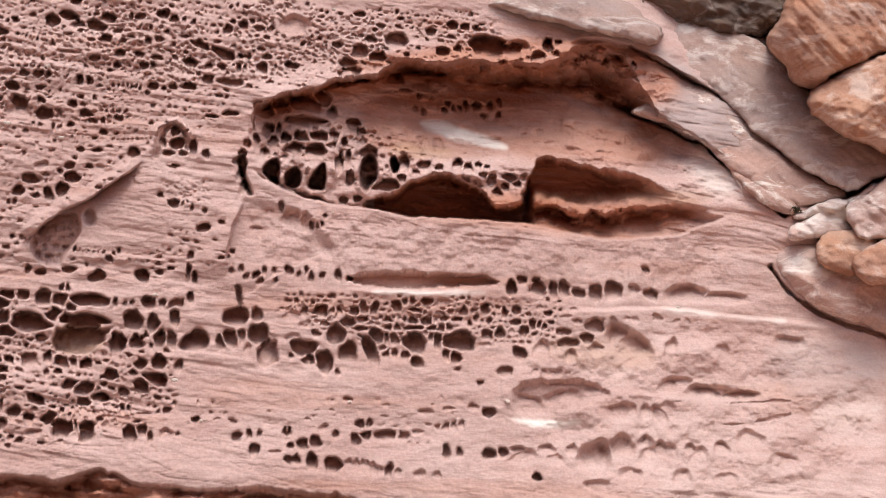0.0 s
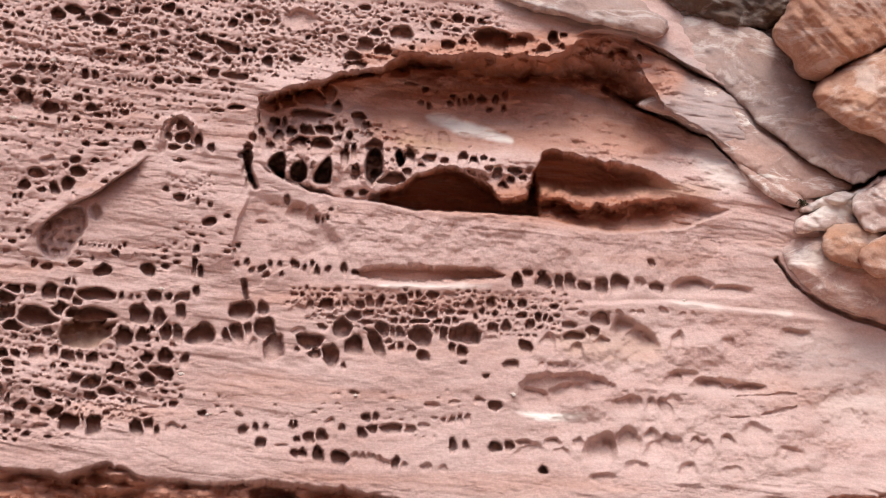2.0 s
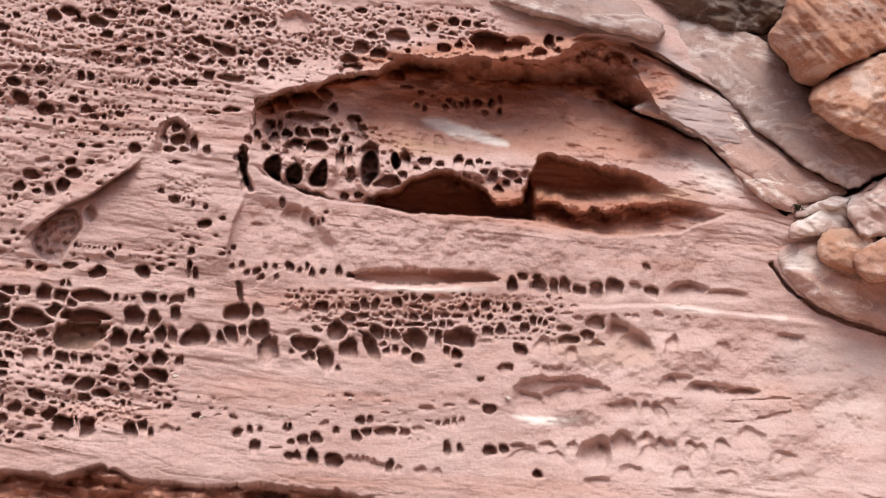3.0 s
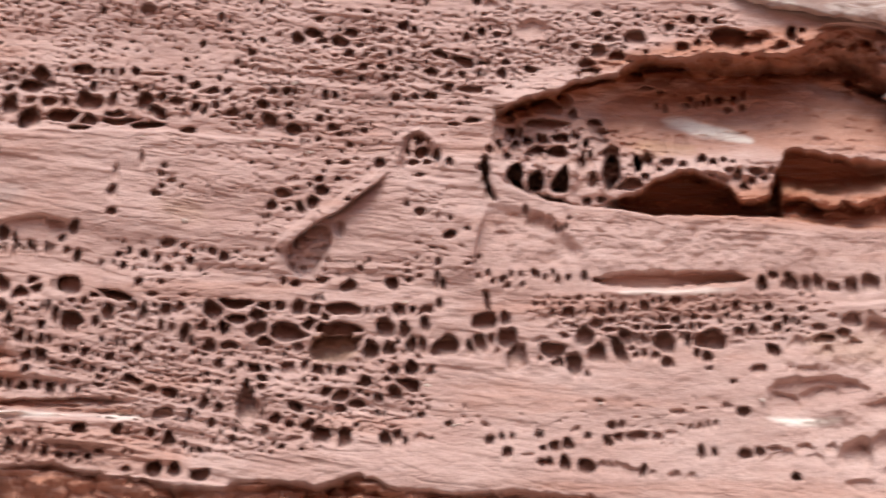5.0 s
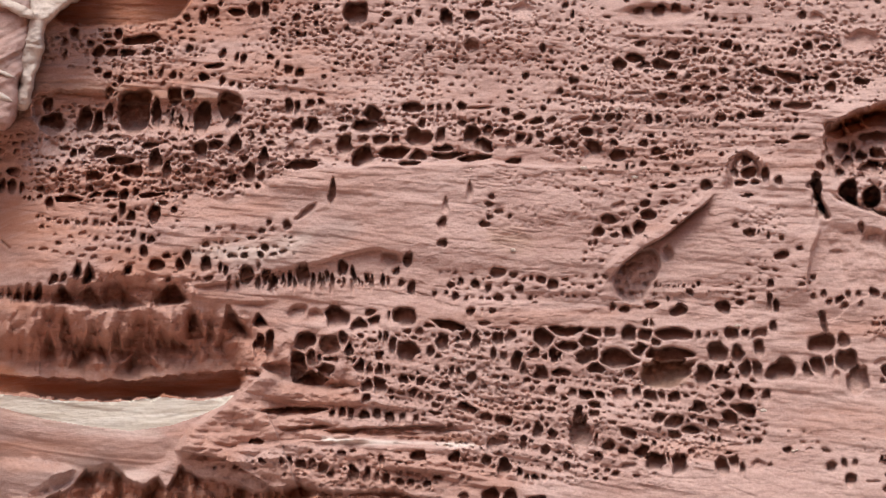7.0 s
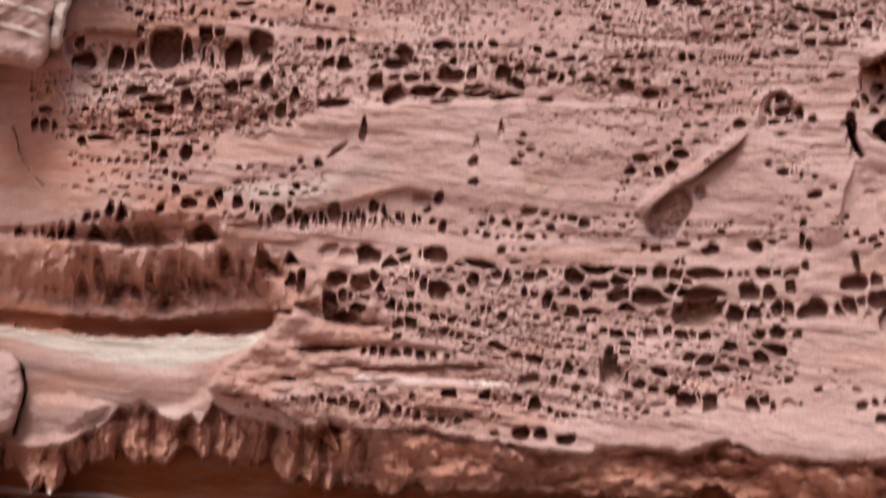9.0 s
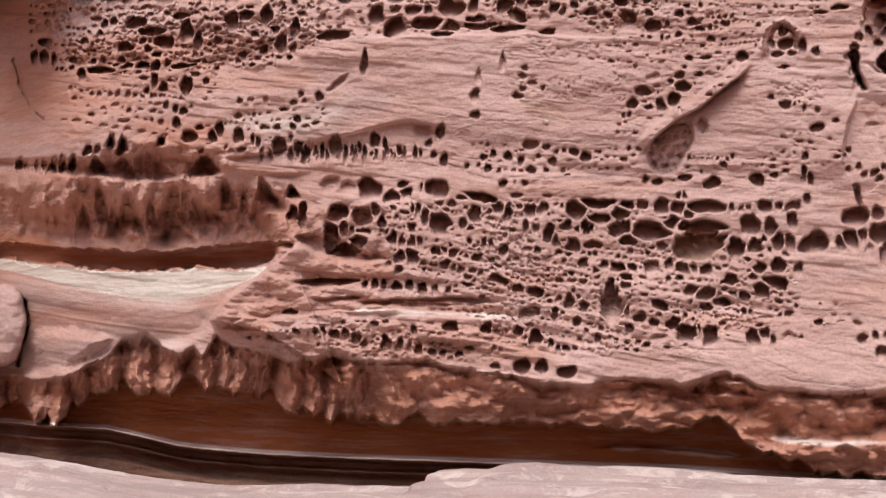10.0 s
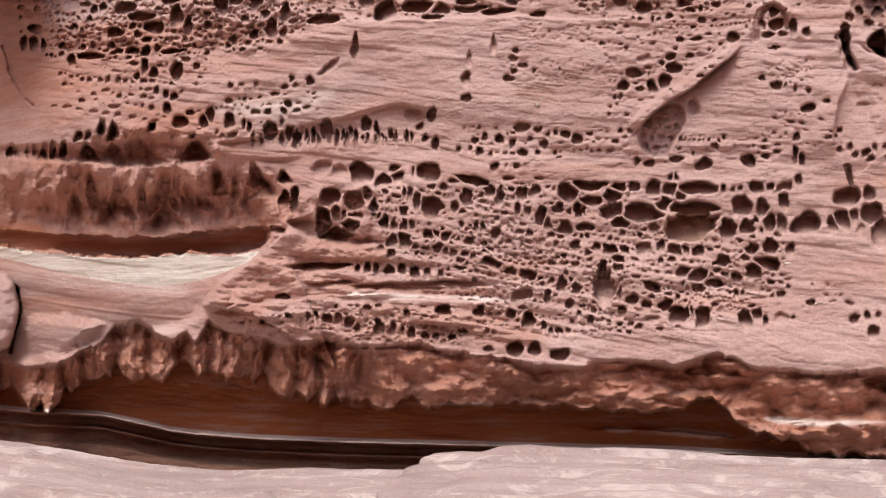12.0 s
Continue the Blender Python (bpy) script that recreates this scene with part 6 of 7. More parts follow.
# mineral stains, differently coloured beds, and rust tones that put shade into some hollows
zone_tint([(-0.657, 1.278), (-0.353, 1.276), (-0.087, 1.256), (0.160, 1.224), (-0.087, 1.226), (-0.354, 1.245), (-0.640, 1.262)], 0, 0.5, 0.01)
zone_tint([(0.277, 1.330), (0.316, 1.347), (0.440, 1.330), (0.666, 1.317), (1.081, 1.331), (1.080, 1.308), (0.665, 1.294), (0.423, 1.297)], 0, 0.7, 0.01)
zone_tint([(-1.980, 1.432), (-1.624, 1.432), (-1.343, 1.428), (-1.344, 1.414), (-1.624, 1.407), (-1.980, 1.418)], 0, 0.4, 0.01)
zone_tint([(1.912, 3.927), (2.060, 3.954), (2.246, 3.898), (2.434, 3.820), (2.529, 3.780), (2.396, 3.788), (2.134, 3.825), (1.967, 3.882)], 0, 1.0, 0.02)
zone_tint([(2.503, 2.056), (2.725, 2.035), (3.043, 2.050), (2.874, 2.001), (2.613, 2.008)], 0, 1.0, 0.02)
zone_tint([(1.559, 2.823), (2.137, 2.842), (2.432, 2.845), (2.137, 2.810), (1.774, 2.805)], 0, 0.7, 0.02)
zone_tint([(3.497, 2.795), (4.049, 2.745), (4.532, 2.706), (4.048, 2.715), (3.574, 2.753)], 0, 0.6, 0.03)
zone_tint([(4.553, 2.189), (5.122, 2.236), (5.115, 2.086), (4.829, 1.970), (4.588, 2.041)], 0, 0.3, 0.12)
zone_tint([(3.716, 3.785), (4.082, 3.882), (4.195, 3.579), (3.910, 3.526)], 0, 0.55, 0.08)
zone_tint([(2.360, 4.732), (2.981, 4.801), (3.535, 4.628), (3.452, 4.524), (2.900, 4.600), (2.513, 4.667)], 1, 0.9, 0.05)
zone_tint([(3.413, 4.580), (3.693, 4.482), (4.172, 4.122), (4.447, 3.746), (4.561, 3.480), (4.277, 3.583), (3.799, 3.866), (3.364, 4.072), (3.808, 4.255)], 1, 0.6, 0.06)
zone_tint([(4.203, 2.555), (5.140, 2.616), (5.120, 2.199), (4.433, 2.224)], 1, 0.35, 0.1)
zone_tint([(1.729, 3.787), (2.134, 3.773), (2.135, 3.691), (1.766, 3.694)], 2, 0.48, 0.03)
zone_tint([(2.622, 3.483), (3.120, 3.481), (3.909, 3.488), (3.911, 3.565), (3.277, 3.571), (2.889, 3.485)], 2, 0.36, 0.04)
zone_tint([(2.710, 2.553), (3.069, 2.562), (3.511, 2.537), (3.508, 2.372), (2.915, 2.385)], 2, 0.27, 0.04)
zone_tint([(-0.268, 2.569), (0.018, 2.564), (0.015, 2.393), (-0.270, 2.398)], 2, 0.42, 0.03)
zone_tint([(-3.179, 3.359), (-2.500, 3.355), (-2.168, 3.507), (-1.984, 3.428), (-2.277, 3.257), (-2.573, 3.193), (-3.101, 3.265)], 1, 0.35, 0.06)
zone_tint([(-3.179, 3.359), (-2.500, 3.373), (-2.278, 3.438), (-2.499, 3.246), (-3.101, 3.265)], 0, 0.35, 0.06)
# fluted recess: its own rust, deepened to paint the shade under the eave
zone_tint([(-5.311, 2.933), (-4.142, 2.979), (-3.364, 2.996), (-2.644, 2.868), (-2.493, 2.612), (-2.715, 2.472), (-3.355, 2.446), (-5.297, 2.553)], 3, 0.42, 0.1)
zone_tint([(1.396, 4.301), (1.835, 4.370), (2.284, 4.497), (2.939, 4.564), (3.293, 4.551), (3.531, 4.451), (3.809, 4.275), (3.602, 4.048), (3.325, 4.089), (2.896, 4.196), (2.359, 4.236), (1.909, 4.319), (1.542, 4.200)], 3, 0.6, 0.05)
zone_tint([(1.543, 4.107), (2.511, 4.171), (3.089, 4.093), (3.678, 3.859), (3.476, 3.695), (2.661, 3.727), (2.510, 3.749), (1.766, 3.679), (1.547, 3.777)], 3, 0.48, 0.06)
zone_tint([(-3.194, 1.938), (-3.159, 2.082), (-2.825, 2.384), (-2.493, 2.505), (-2.017, 2.461), (-1.980, 2.248), (-2.490, 2.183), (-2.784, 2.043), (-2.782, 1.900), (-2.968, 1.901)], 3, 0.35, 0.08)
zone_tint([(-2.782, 1.900), (-2.488, 2.040), (-1.165, 2.030), (-0.924, 1.719), (-1.978, 1.770), (-2.486, 1.792)], 3, 0.28, 0.08)
zone_tint([(-5.288, 2.326), (-4.400, 2.277), (-3.655, 2.141), (-3.273, 2.137), (-3.158, 2.046), (-3.269, 1.902), (-3.727, 1.905), (-4.265, 1.670), (-5.265, 1.689)], 1, 0.18, 0.06)
zone_tint([(-1.265, 3.402), (-0.982, 3.410), (-0.878, 3.265), (-1.159, 3.256)], 2, 0.30, 0.05)
zone_tint([(-5.054, 2.624), (-4.411, 2.649), (-4.130, 2.496), (-3.279, 2.463), (-2.716, 2.562), (-2.788, 2.384), (-3.660, 2.360), (-5.048, 2.454)], 3, 0.8, 0.04)
zone_tint([(-3.184, 3.693), (-2.503, 3.648), (-2.502, 3.519), (-3.373, 3.515), (-4.197, 3.582), (-4.200, 3.677)], 3, 0.25, 0.06)
zone_tint([(-4.643, 2.392), (-4.165, 2.311), (-3.274, 2.191), (-3.311, 2.101), (-3.849, 2.161), (-4.400, 2.259), (-4.640, 2.318)], 0, 0.25, 0.04)
zone_tint([(-4.041, 2.053), (-3.613, 1.941), (-3.307, 1.903), (-3.458, 1.831), (-3.844, 1.942)], 0, 0.25, 0.05)
zone_tint([(-2.269, 2.117), (-1.269, 2.072), (-1.269, 2.051), (-2.196, 2.080)], 0, 0.8, 0.015)
zone_tint([(-2.490, 2.183), (-1.980, 2.160), (-1.269, 2.117), (-1.269, 2.072), (-1.980, 2.114)], 3, 0.5, 0.03)
zone_tint([(1.487, 2.916), (2.136, 2.954), (2.469, 2.944), (2.432, 2.870), (1.559, 2.855)], 3, 0.35, 0.03)
# chambers under the hood: rust rock, with their shade put into the colour
zone_tint([(1.732, 3.494), (3.790, 3.540), (3.825, 3.313), (3.271, 3.233), (1.770, 3.315)], 3, 0.7, 0.08)
zone_tint([(1.396, 4.246), (2.897, 4.272), (3.287, 4.144), (2.896, 4.215), (1.909, 4.281), (1.579, 4.184)], 3, 0.45, 0.05)
zone_tint([(-4.216, 4.948), (-4.071, 4.892), (-3.829, 4.874), (-3.352, 4.864), (-3.237, 4.924), (-3.161, 5.018), (-3.051, 5.270), (-4.175, 5.341), (-4.244, 5.103)], 3, 0.8, 0.03)
zone_tint([(-4.296, 4.546), (-3.731, 4.460), (-2.831, 4.358), (-2.829, 4.281), (-4.290, 4.447)], 2, 0.24, 0.04)

# a paler tone over the lower right, rust growing towards the left
lower_right = smooth(X, 1.0, 4.2) * smooth(3.3 - Z, -0.4, 0.5)
ZONES[..., 0] = np.maximum(ZONES[..., 0], 0.08 * lower_right * smooth(fbm(X * 1.5, Z * 5, 521, 4), -0.25, 0.2))
ZONES[..., 3] = np.maximum(ZONES[..., 3], 0.5 * smooth(-X, 1.4, 3.6) * smooth(fbm(X * 1.2, Z * 6, 523, 4), -0.2, 0.25) + 0.22 * smooth(fbm(X * 0.9, Z * 7, 525, 4), 0.05, 0.3))

# weathered skin: laminae along the beds, runnels and grains
tilt_beds = Z + 0.12 * X + 0.25 * fbm(X * 0.5, Z * 0.9, 60, 3)
lens_mid = np.interp(X, *np.array([(-5.872, 2.410), (-4.642, 2.362), (-4.164, 2.275), (-3.657, 2.214), (-3.350, 2.199), (-2.787, 2.330), (-2.491, 2.361)]).T)
near_lens = smooth(away(*rounded([(-5.877, 2.524), (-4.645, 2.459), (-3.660, 2.371), (-2.825, 2.384), (-3.159, 2.100), (-3.269, 1.902), (-3.841, 1.833), (-4.265, 1.670), (-5.840, 1.671)]), X, Z, True), -0.03, 0.06)
lens_beds = Z - 0.85 * lens_mid + 0.04 * X


def plates(bed, count, seed, stretch, sharp=0.3):
    """Thin beds that stand out and back by chance, with crisp edges that break off along their length."""
    b = bed * count + 0.5 * fbm(X * 2.2, bed * 9, seed, 4, 0.6)
    i = np.floor(b)
    u = smooth(b - i, 0.5 - sharp / 2, 0.5 + sharp / 2)
    lo, hi = (lattice(X * stretch + 3.7 * j, j * 7.13, seed + 9) for j in (i, i + 1))
    return lo + (hi - lo) * u - 0.5


worn = smooth(fbm(X * 0.7, Z * 1.2, 66, 2), -0.25, 0.2)
quiet = 1 - 0.75 * smooth(X, 0.5, 1.6) * smooth(3.3 - Z, 0.0, 0.3) * smooth(Z, 1.55, 1.7)
S += quiet * (1 - near_lens) * (0.25 + 0.75 * worn) * (0.028 * plates(tilt_beds, 15, 61, 2.6) + 0.016 * plates(tilt_beds, 36, 161, 6.0, 0.4))
cross = smooth(away(*rounded([(-2.017, 2.496), (-1.268, 2.519), (-0.643, 2.473), (0.490, 2.218), (0.420, 2.017), (0.087, 1.751), (-0.924, 1.668), (-1.622, 1.755), (-2.015, 2.037)]), X, Z, True), -0.05, 0.15)
prow = smooth(away(*rounded([(-3.157, 1.977), (-3.047, 2.264), (-2.786, 2.439), (-2.453, 2.397), (-1.728, 2.242), (-1.233, 2.094), (-0.890, 1.745), (-1.729, 1.786), (-2.451, 1.827), (-3.044, 1.886)]), X, Z, True), -0.03, 0.08)
S += prow * (0.075 * plates(Z + 0.06 * X, 13, 67, 2.4, 0.25) + 0.03 * plates(Z + 0.06 * X, 34, 167, 5.0, 0.35))
S += cross * (0.05 * plates(Z + 0.21 * X, 19, 65, 2.0, 0.35) + 0.02 * plates(Z + 0.21 * X, 45, 165, 5.0, 0.4))
S += near_lens * (0.016 * plates(lens_beds, 16, 63, 0.6, 0.6) + 0.007 * plates(lens_beds, 60, 163, 1.0, 0.5))
S += (1 - 0.5 * near_lens) * (0.055 * fbm(X * 2.4, Z * 4.5, 62, 5, 0.6) + quiet * 0.016 * fbm(X * 9, Z * 20, 63, 4, 0.6))
recess([(-4.450, 1.992), (-4.234, 2.044), (-3.921, 1.986), (-3.805, 1.941), (-3.919, 1.840), (-4.110, 1.696), (-4.305, 1.660), (-4.405, 1.734)], -0.12, 0.10, 0.10)
# fine grooves that follow the beds, broken along their length
for bed, count, seed, amount in ((tilt_beds, 11, 351, 0.007), (tilt_beds, 24, 353, 0.005), (Z + 0.21 * X, 20, 355, 0.009)):
    line = 1 - smooth(np.abs(fbm(X * 1.5, bed * count, seed, 4, 0.55)), 0.0, 0.03)
    S += amount * line * smooth(fbm(X * 1.1, Z * 3, seed + 40, 3), -0.08, 0.1) * (1 - near_lens) * (cross if seed == 355 else quiet)
# the beds below the pale lens lean in towards the undercut
S += 0.40 * np.clip(lens_mid - 0.10 - Z, 0, 0.45) * near_lens
# flutes under the eave at the left
flute_zone = smooth(away(*rounded(FLUTES), X, Z, True), -0.02, 0.12)
fw = X + 0.05 * fbm(X * 5, Z * 5, 78)
S += flute_zone * (0.24 * np.clip(cells(fw * 6.0 + 1.2 * Z, Z * 2.4, 211), 0, 1) + 0.10 * np.clip(cells(fw * 15, Z * 9, 213), 0, 1) - 0.12 + 0.05 * fbm(X * 9, Z * 6, 77, 4, 0.6))


def notch(points, depth):
    """A three-cornered hollow that runs to a point at its top, two facets meeting in a valley, its floor sloping out."""
    (ax_, az), (lx, lz), (rx_, rz_) = points
    w = window(min(lx, ax_) - 0.05, max(rx_, ax_) + 0.05, min(lz, rz_) - 0.05, az + 0.05)
    x, z = X[w] + 0.04 * fbm(X[w] * 7, Z[w] * 7, 341, 4, 0.6), Z[w] + 0.04 * fbm(X[w] * 7, Z[w] * 7, 343, 4, 0.6)
    h = np.clip((az - z) / (az - (lz + rz_) / 2), 0, 1)
    left, right = ax_ + (lx - ax_) * h - 0.012, ax_ + (rx_ - ax_) * h + 0.012
    valley = left + 0.62 * (right - left)
    cut = np.minimum((x - left) / (valley - left), (right - x) / (right - valley))
    S[w] += 1.2 * depth * np.clip(1.9 * cut, 0, 1) * np.clip(4 * h, 0, 1) * np.clip(2.5 * (1 - h), 0, 1)


NOTCHES = [
    ([(-3.976, 2.937), (-4.018, 2.656), (-3.869, 2.623)], 0.13),
    ([(-3.792, 2.872), (-3.862, 2.615), (-3.652, 2.581)], 0.16),
    ([(-3.632, 2.842), (-3.668, 2.596), (-3.529, 2.615)], 0.14),
    ([(-3.468, 2.918), (-3.614, 2.639), (-3.354, 2.647)], 0.16),
    ([(-3.406, 2.898), (-3.430, 2.657), (-3.292, 2.631)], 0.13),
    ([(-3.325, 2.859), (-3.354, 2.662), (-3.164, 2.650)], 0.13),
    ([(-3.249, 2.795), (-3.240, 2.659), (-3.095, 2.649)], 0.11),
    ([(-3.117, 2.955), (-3.203, 2.768), (-3.013, 2.727)], 0.19),
    ([(-2.995, 2.861), (-3.028, 2.709), (-2.949, 2.718)], 0.10),
    ([(-2.876, 2.966), (-2.926, 2.717), (-2.687, 2.711)], 0.21),
    ([(-2.688, 2.914), (-2.721, 2.813), (-2.595, 2.817)], 0.11),
    ([(-3.458, 2.701), (-3.647, 2.508), (-3.249, 2.507)], 0.13),
    ([(-4.011, 3.124), (-4.071, 2.999), (-3.906, 2.979)], 0.16),
    ([(-3.823, 3.118), (-3.965, 2.973), (-3.672, 2.935)], 0.11),
    ([(-3.668, 3.179), (-3.840, 2.962), (-3.418, 2.920)], 0.13),
    ([(-3.263, 3.121), (-3.380, 2.963), (-3.091, 2.984)], 0.18),
    ([(-4.534, 3.148), (-4.580, 3.052), (-4.476, 3.041)], 0.10),
    ([(-4.314, 3.096), (-4.360, 3.008), (-4.269, 3.005)], 0.08),
    ([(-4.235, 3.109), (-4.273, 3.005), (-4.190, 3.003)], 0.08),
    ([(-4.168, 3.136), (-4.206, 3.011), (-4.134, 3.008)], 0.10),
    ([(-3.903, 3.266), (-3.953, 3.174), (-3.855, 3.163)], 0.10),
    ([(-3.821, 3.244), (-3.874, 3.127), (-3.768, 3.123)], 0.13),
    ([(-3.561, 3.246), (-3.598, 3.173), (-3.513, 3.170)], 0.08),
    ([(-4.092, 2.836), (-4.166, 2.578), (-4.009, 2.575)], 0.08),
    ([(-3.876, 2.812), (-3.930, 2.536), (-3.755, 2.525)], 0.08),
    ([(-4.369, 2.843), (-4.520, 2.511), (-4.204, 2.505)], 0.04),
]
for corners, depth in NOTCHES:
    notch(corners, depth)
R += 0.0045 * fbm(X * 24, Z * 40, 65, 3, 0.7)

K = (FAR + S + 0.9 * R) / FAR    # the hollows run upwards and outwards into the rock
PX, PY, PZ = X * K, FAR + S + R, EYE[2] + (Z - EYE[2]) * K

# ---- the cliff, cut along its beds and joints into the bodies one can tell apart ----
cliff = tagged(new("cliff"), "weathered pink sandstone cliff riddled with honeycomb hollows above a shaded undercut", "cliff")


def zone_of(points):
    px, pz = np.array(points).T
    return away(px, pz, X[:-1, :-1] + STEP / 2, Z[:-1, :-1] + STEP / 2, True) > 0


LINE_A = [(-5.780, 4.479), (-4.310, 4.448), (-3.730, 4.440), (-2.793, 4.375), (-2.035, 4.263), (-0.689, 4.145), (0.796, 4.059), (0.931, 4.089)]
LINE_B = [(-5.725, 3.819), (-4.493, 3.774), (-3.311, 3.712), (-2.215, 3.802), (-1.809, 3.831), (-1.084, 3.810), (-0.378, 3.804), (0.136, 3.641), (0.304, 3.582), (0.741, 3.566)]
LINE_C = [(-5.898, 3.024), (-4.662, 3.030), (-3.480, 2.999), (-2.720, 2.979), (-2.497, 3.009), (-1.515, 2.947), (-0.467, 2.937), (0.106, 2.819), (0.763, 2.769)]
LINE_C += [(1.416, 2.871), (2.506, 2.873), (3.653, 2.781), (4.778, 2.702), (6.134, 2.603)]
LINE_D = [(-5.874, 2.448), (-4.645, 2.459), (-3.660, 2.363), (-2.788, 2.394), (-1.980, 2.354), (-0.922, 2.028), (-0.581, 1.888), (0.087, 1.751), (0.418, 1.883), (0.811, 2.080)]
LINE_D += [(1.494, 2.329), (2.504, 2.298), (3.642, 2.302), (4.839, 2.194), (6.103, 2.138)]
xc, zc = X[:-1, :-1] + STEP / 2, Z[:-1, :-1] + STEP / 2
lines = [np.interp(xc, *np.array(l).T) for l in (LINE_A, LINE_B, LINE_C, LINE_D)]
BODY = np.full(xc.shape, 4)
for i in (3, 2, 1, 0):
    BODY[zc > lines[i]] = i
BODY[zc < np.interp(xc, lip_x, lip_z) - 0.02] = 6
shale_top = np.interp(xc, *np.array(SHALE_TOP).T) - 0.012
BODY[zc < shale_top] = 7
ALCOVE = [(0.850, 3.917), (0.918, 4.030), (1.147, 4.107), (1.398, 4.161), (1.542, 4.189), (1.725, 4.276), (1.909, 4.307), (2.133, 4.259), (2.359, 4.225), (2.626, 4.224), (2.896, 4.211), (3.091, 4.178), (3.325, 4.085), (3.522, 4.024), (3.739, 3.901), (3.957, 3.759), (4.135, 3.595), (4.068, 3.411), (3.824, 3.294), (3.271, 3.222), (2.886, 3.235), (2.621, 3.294), (2.136, 3.295), (1.697, 3.333), (1.480, 3.392), (1.195, 3.432), (0.983, 3.486), (0.841, 3.564), (0.823, 3.735)]
BODY[zone_of(ALCOVE)] = 5
LENS = [(-5.410, 2.511), (-4.599, 2.453), (-4.360, 2.412), (-4.006, 2.372), (-3.618, 2.354), (-3.313, 2.384), (-3.048, 2.354), (-2.816, 2.389), (-2.897, 2.322), (-3.047, 2.260), (-3.235, 2.202), (-3.501, 2.170), (-3.809, 2.207), (-4.081, 2.252), (-4.358, 2.323), (-4.597, 2.379), (-5.409, 2.454)]
BODY[zone_of(LENS)] = 8

def sheet(name, label, mask, mat):
    """The faces of the big sheet under the mask as a mesh of their own."""
    kk, ii = np.nonzero(mask)
    n = X.shape[1]
    quads = np.stack([kk * n + ii, kk * n + ii + 1, (kk + 1) * n + ii + 1, (kk + 1) * n + ii], 1)
    used, idx = np.unique(quads, return_inverse=True)
    idx = idx.reshape(-1, 4)
    me = bpy.data.meshes.new(name)
    me.vertices.add(len(used))
    co = np.stack([PX.ravel()[used], PY.ravel()[used], PZ.ravel()[used]], 1)
    me.vertices.foreach_set("co", co.astype(np.float32).ravel())
    me.loops.add(idx.size)
    me.loops.foreach_set("vertex_index", idx.astype(np.int32).ravel())
    me.polygons.add(len(idx))
    me.polygons.foreach_set("loop_start", np.arange(0, idx.size, 4, dtype=np.int32))
    me.polygons.foreach_set("use_smooth", np.ones(len(idx), bool))
    me.update()
    at = me.attributes.new("zones", "FLOAT_COLOR", "POINT")
    at.data.foreach_set("color", ZONES.reshape(-1, 4)[used].ravel())
    me.materials.append(mat)
    ob = new(name, me)
    ob.parent = cliff
    if label:
        ob["label"] = label
    return ob


NAMES = [("upper_rock_mass", "thin-bedded upper sandstone pierced by rows of small pits"),
         ("cavity_band", "band of large dark weathered cavities"),
         ("smooth_panel", "smooth pink panel with a leaning rock fin"),
         ("honeycomb_band", "dense honeycomb of rounded hollows with thin walls"),
         ("lower_rock_mass", "lower pink beds with strings of pockets"),
         ("alcove", "large hollowed alcove with inner chambers and a white streak"),
         ("undercut", "ragged rust-red underside and back wall of the overhang"),
         ("shale_bed", "dark brown shale under the overhang"),
         ("pale_lens", "pale green-white sandstone lens")]
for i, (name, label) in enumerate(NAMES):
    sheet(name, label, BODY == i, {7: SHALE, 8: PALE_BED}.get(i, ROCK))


# ---- rocks that stand in front of or beside the face ----
def mesh_from(name, verts, faces, mat, smooth_shade=True):
    me = bpy.data.meshes.new(name)
    me.from_pydata(verts, [], faces)
    me.polygons.foreach_set("use_smooth", np.full(len(me.polygons), smooth_shade))
    me.materials.append(mat)
    me.update()
    return me


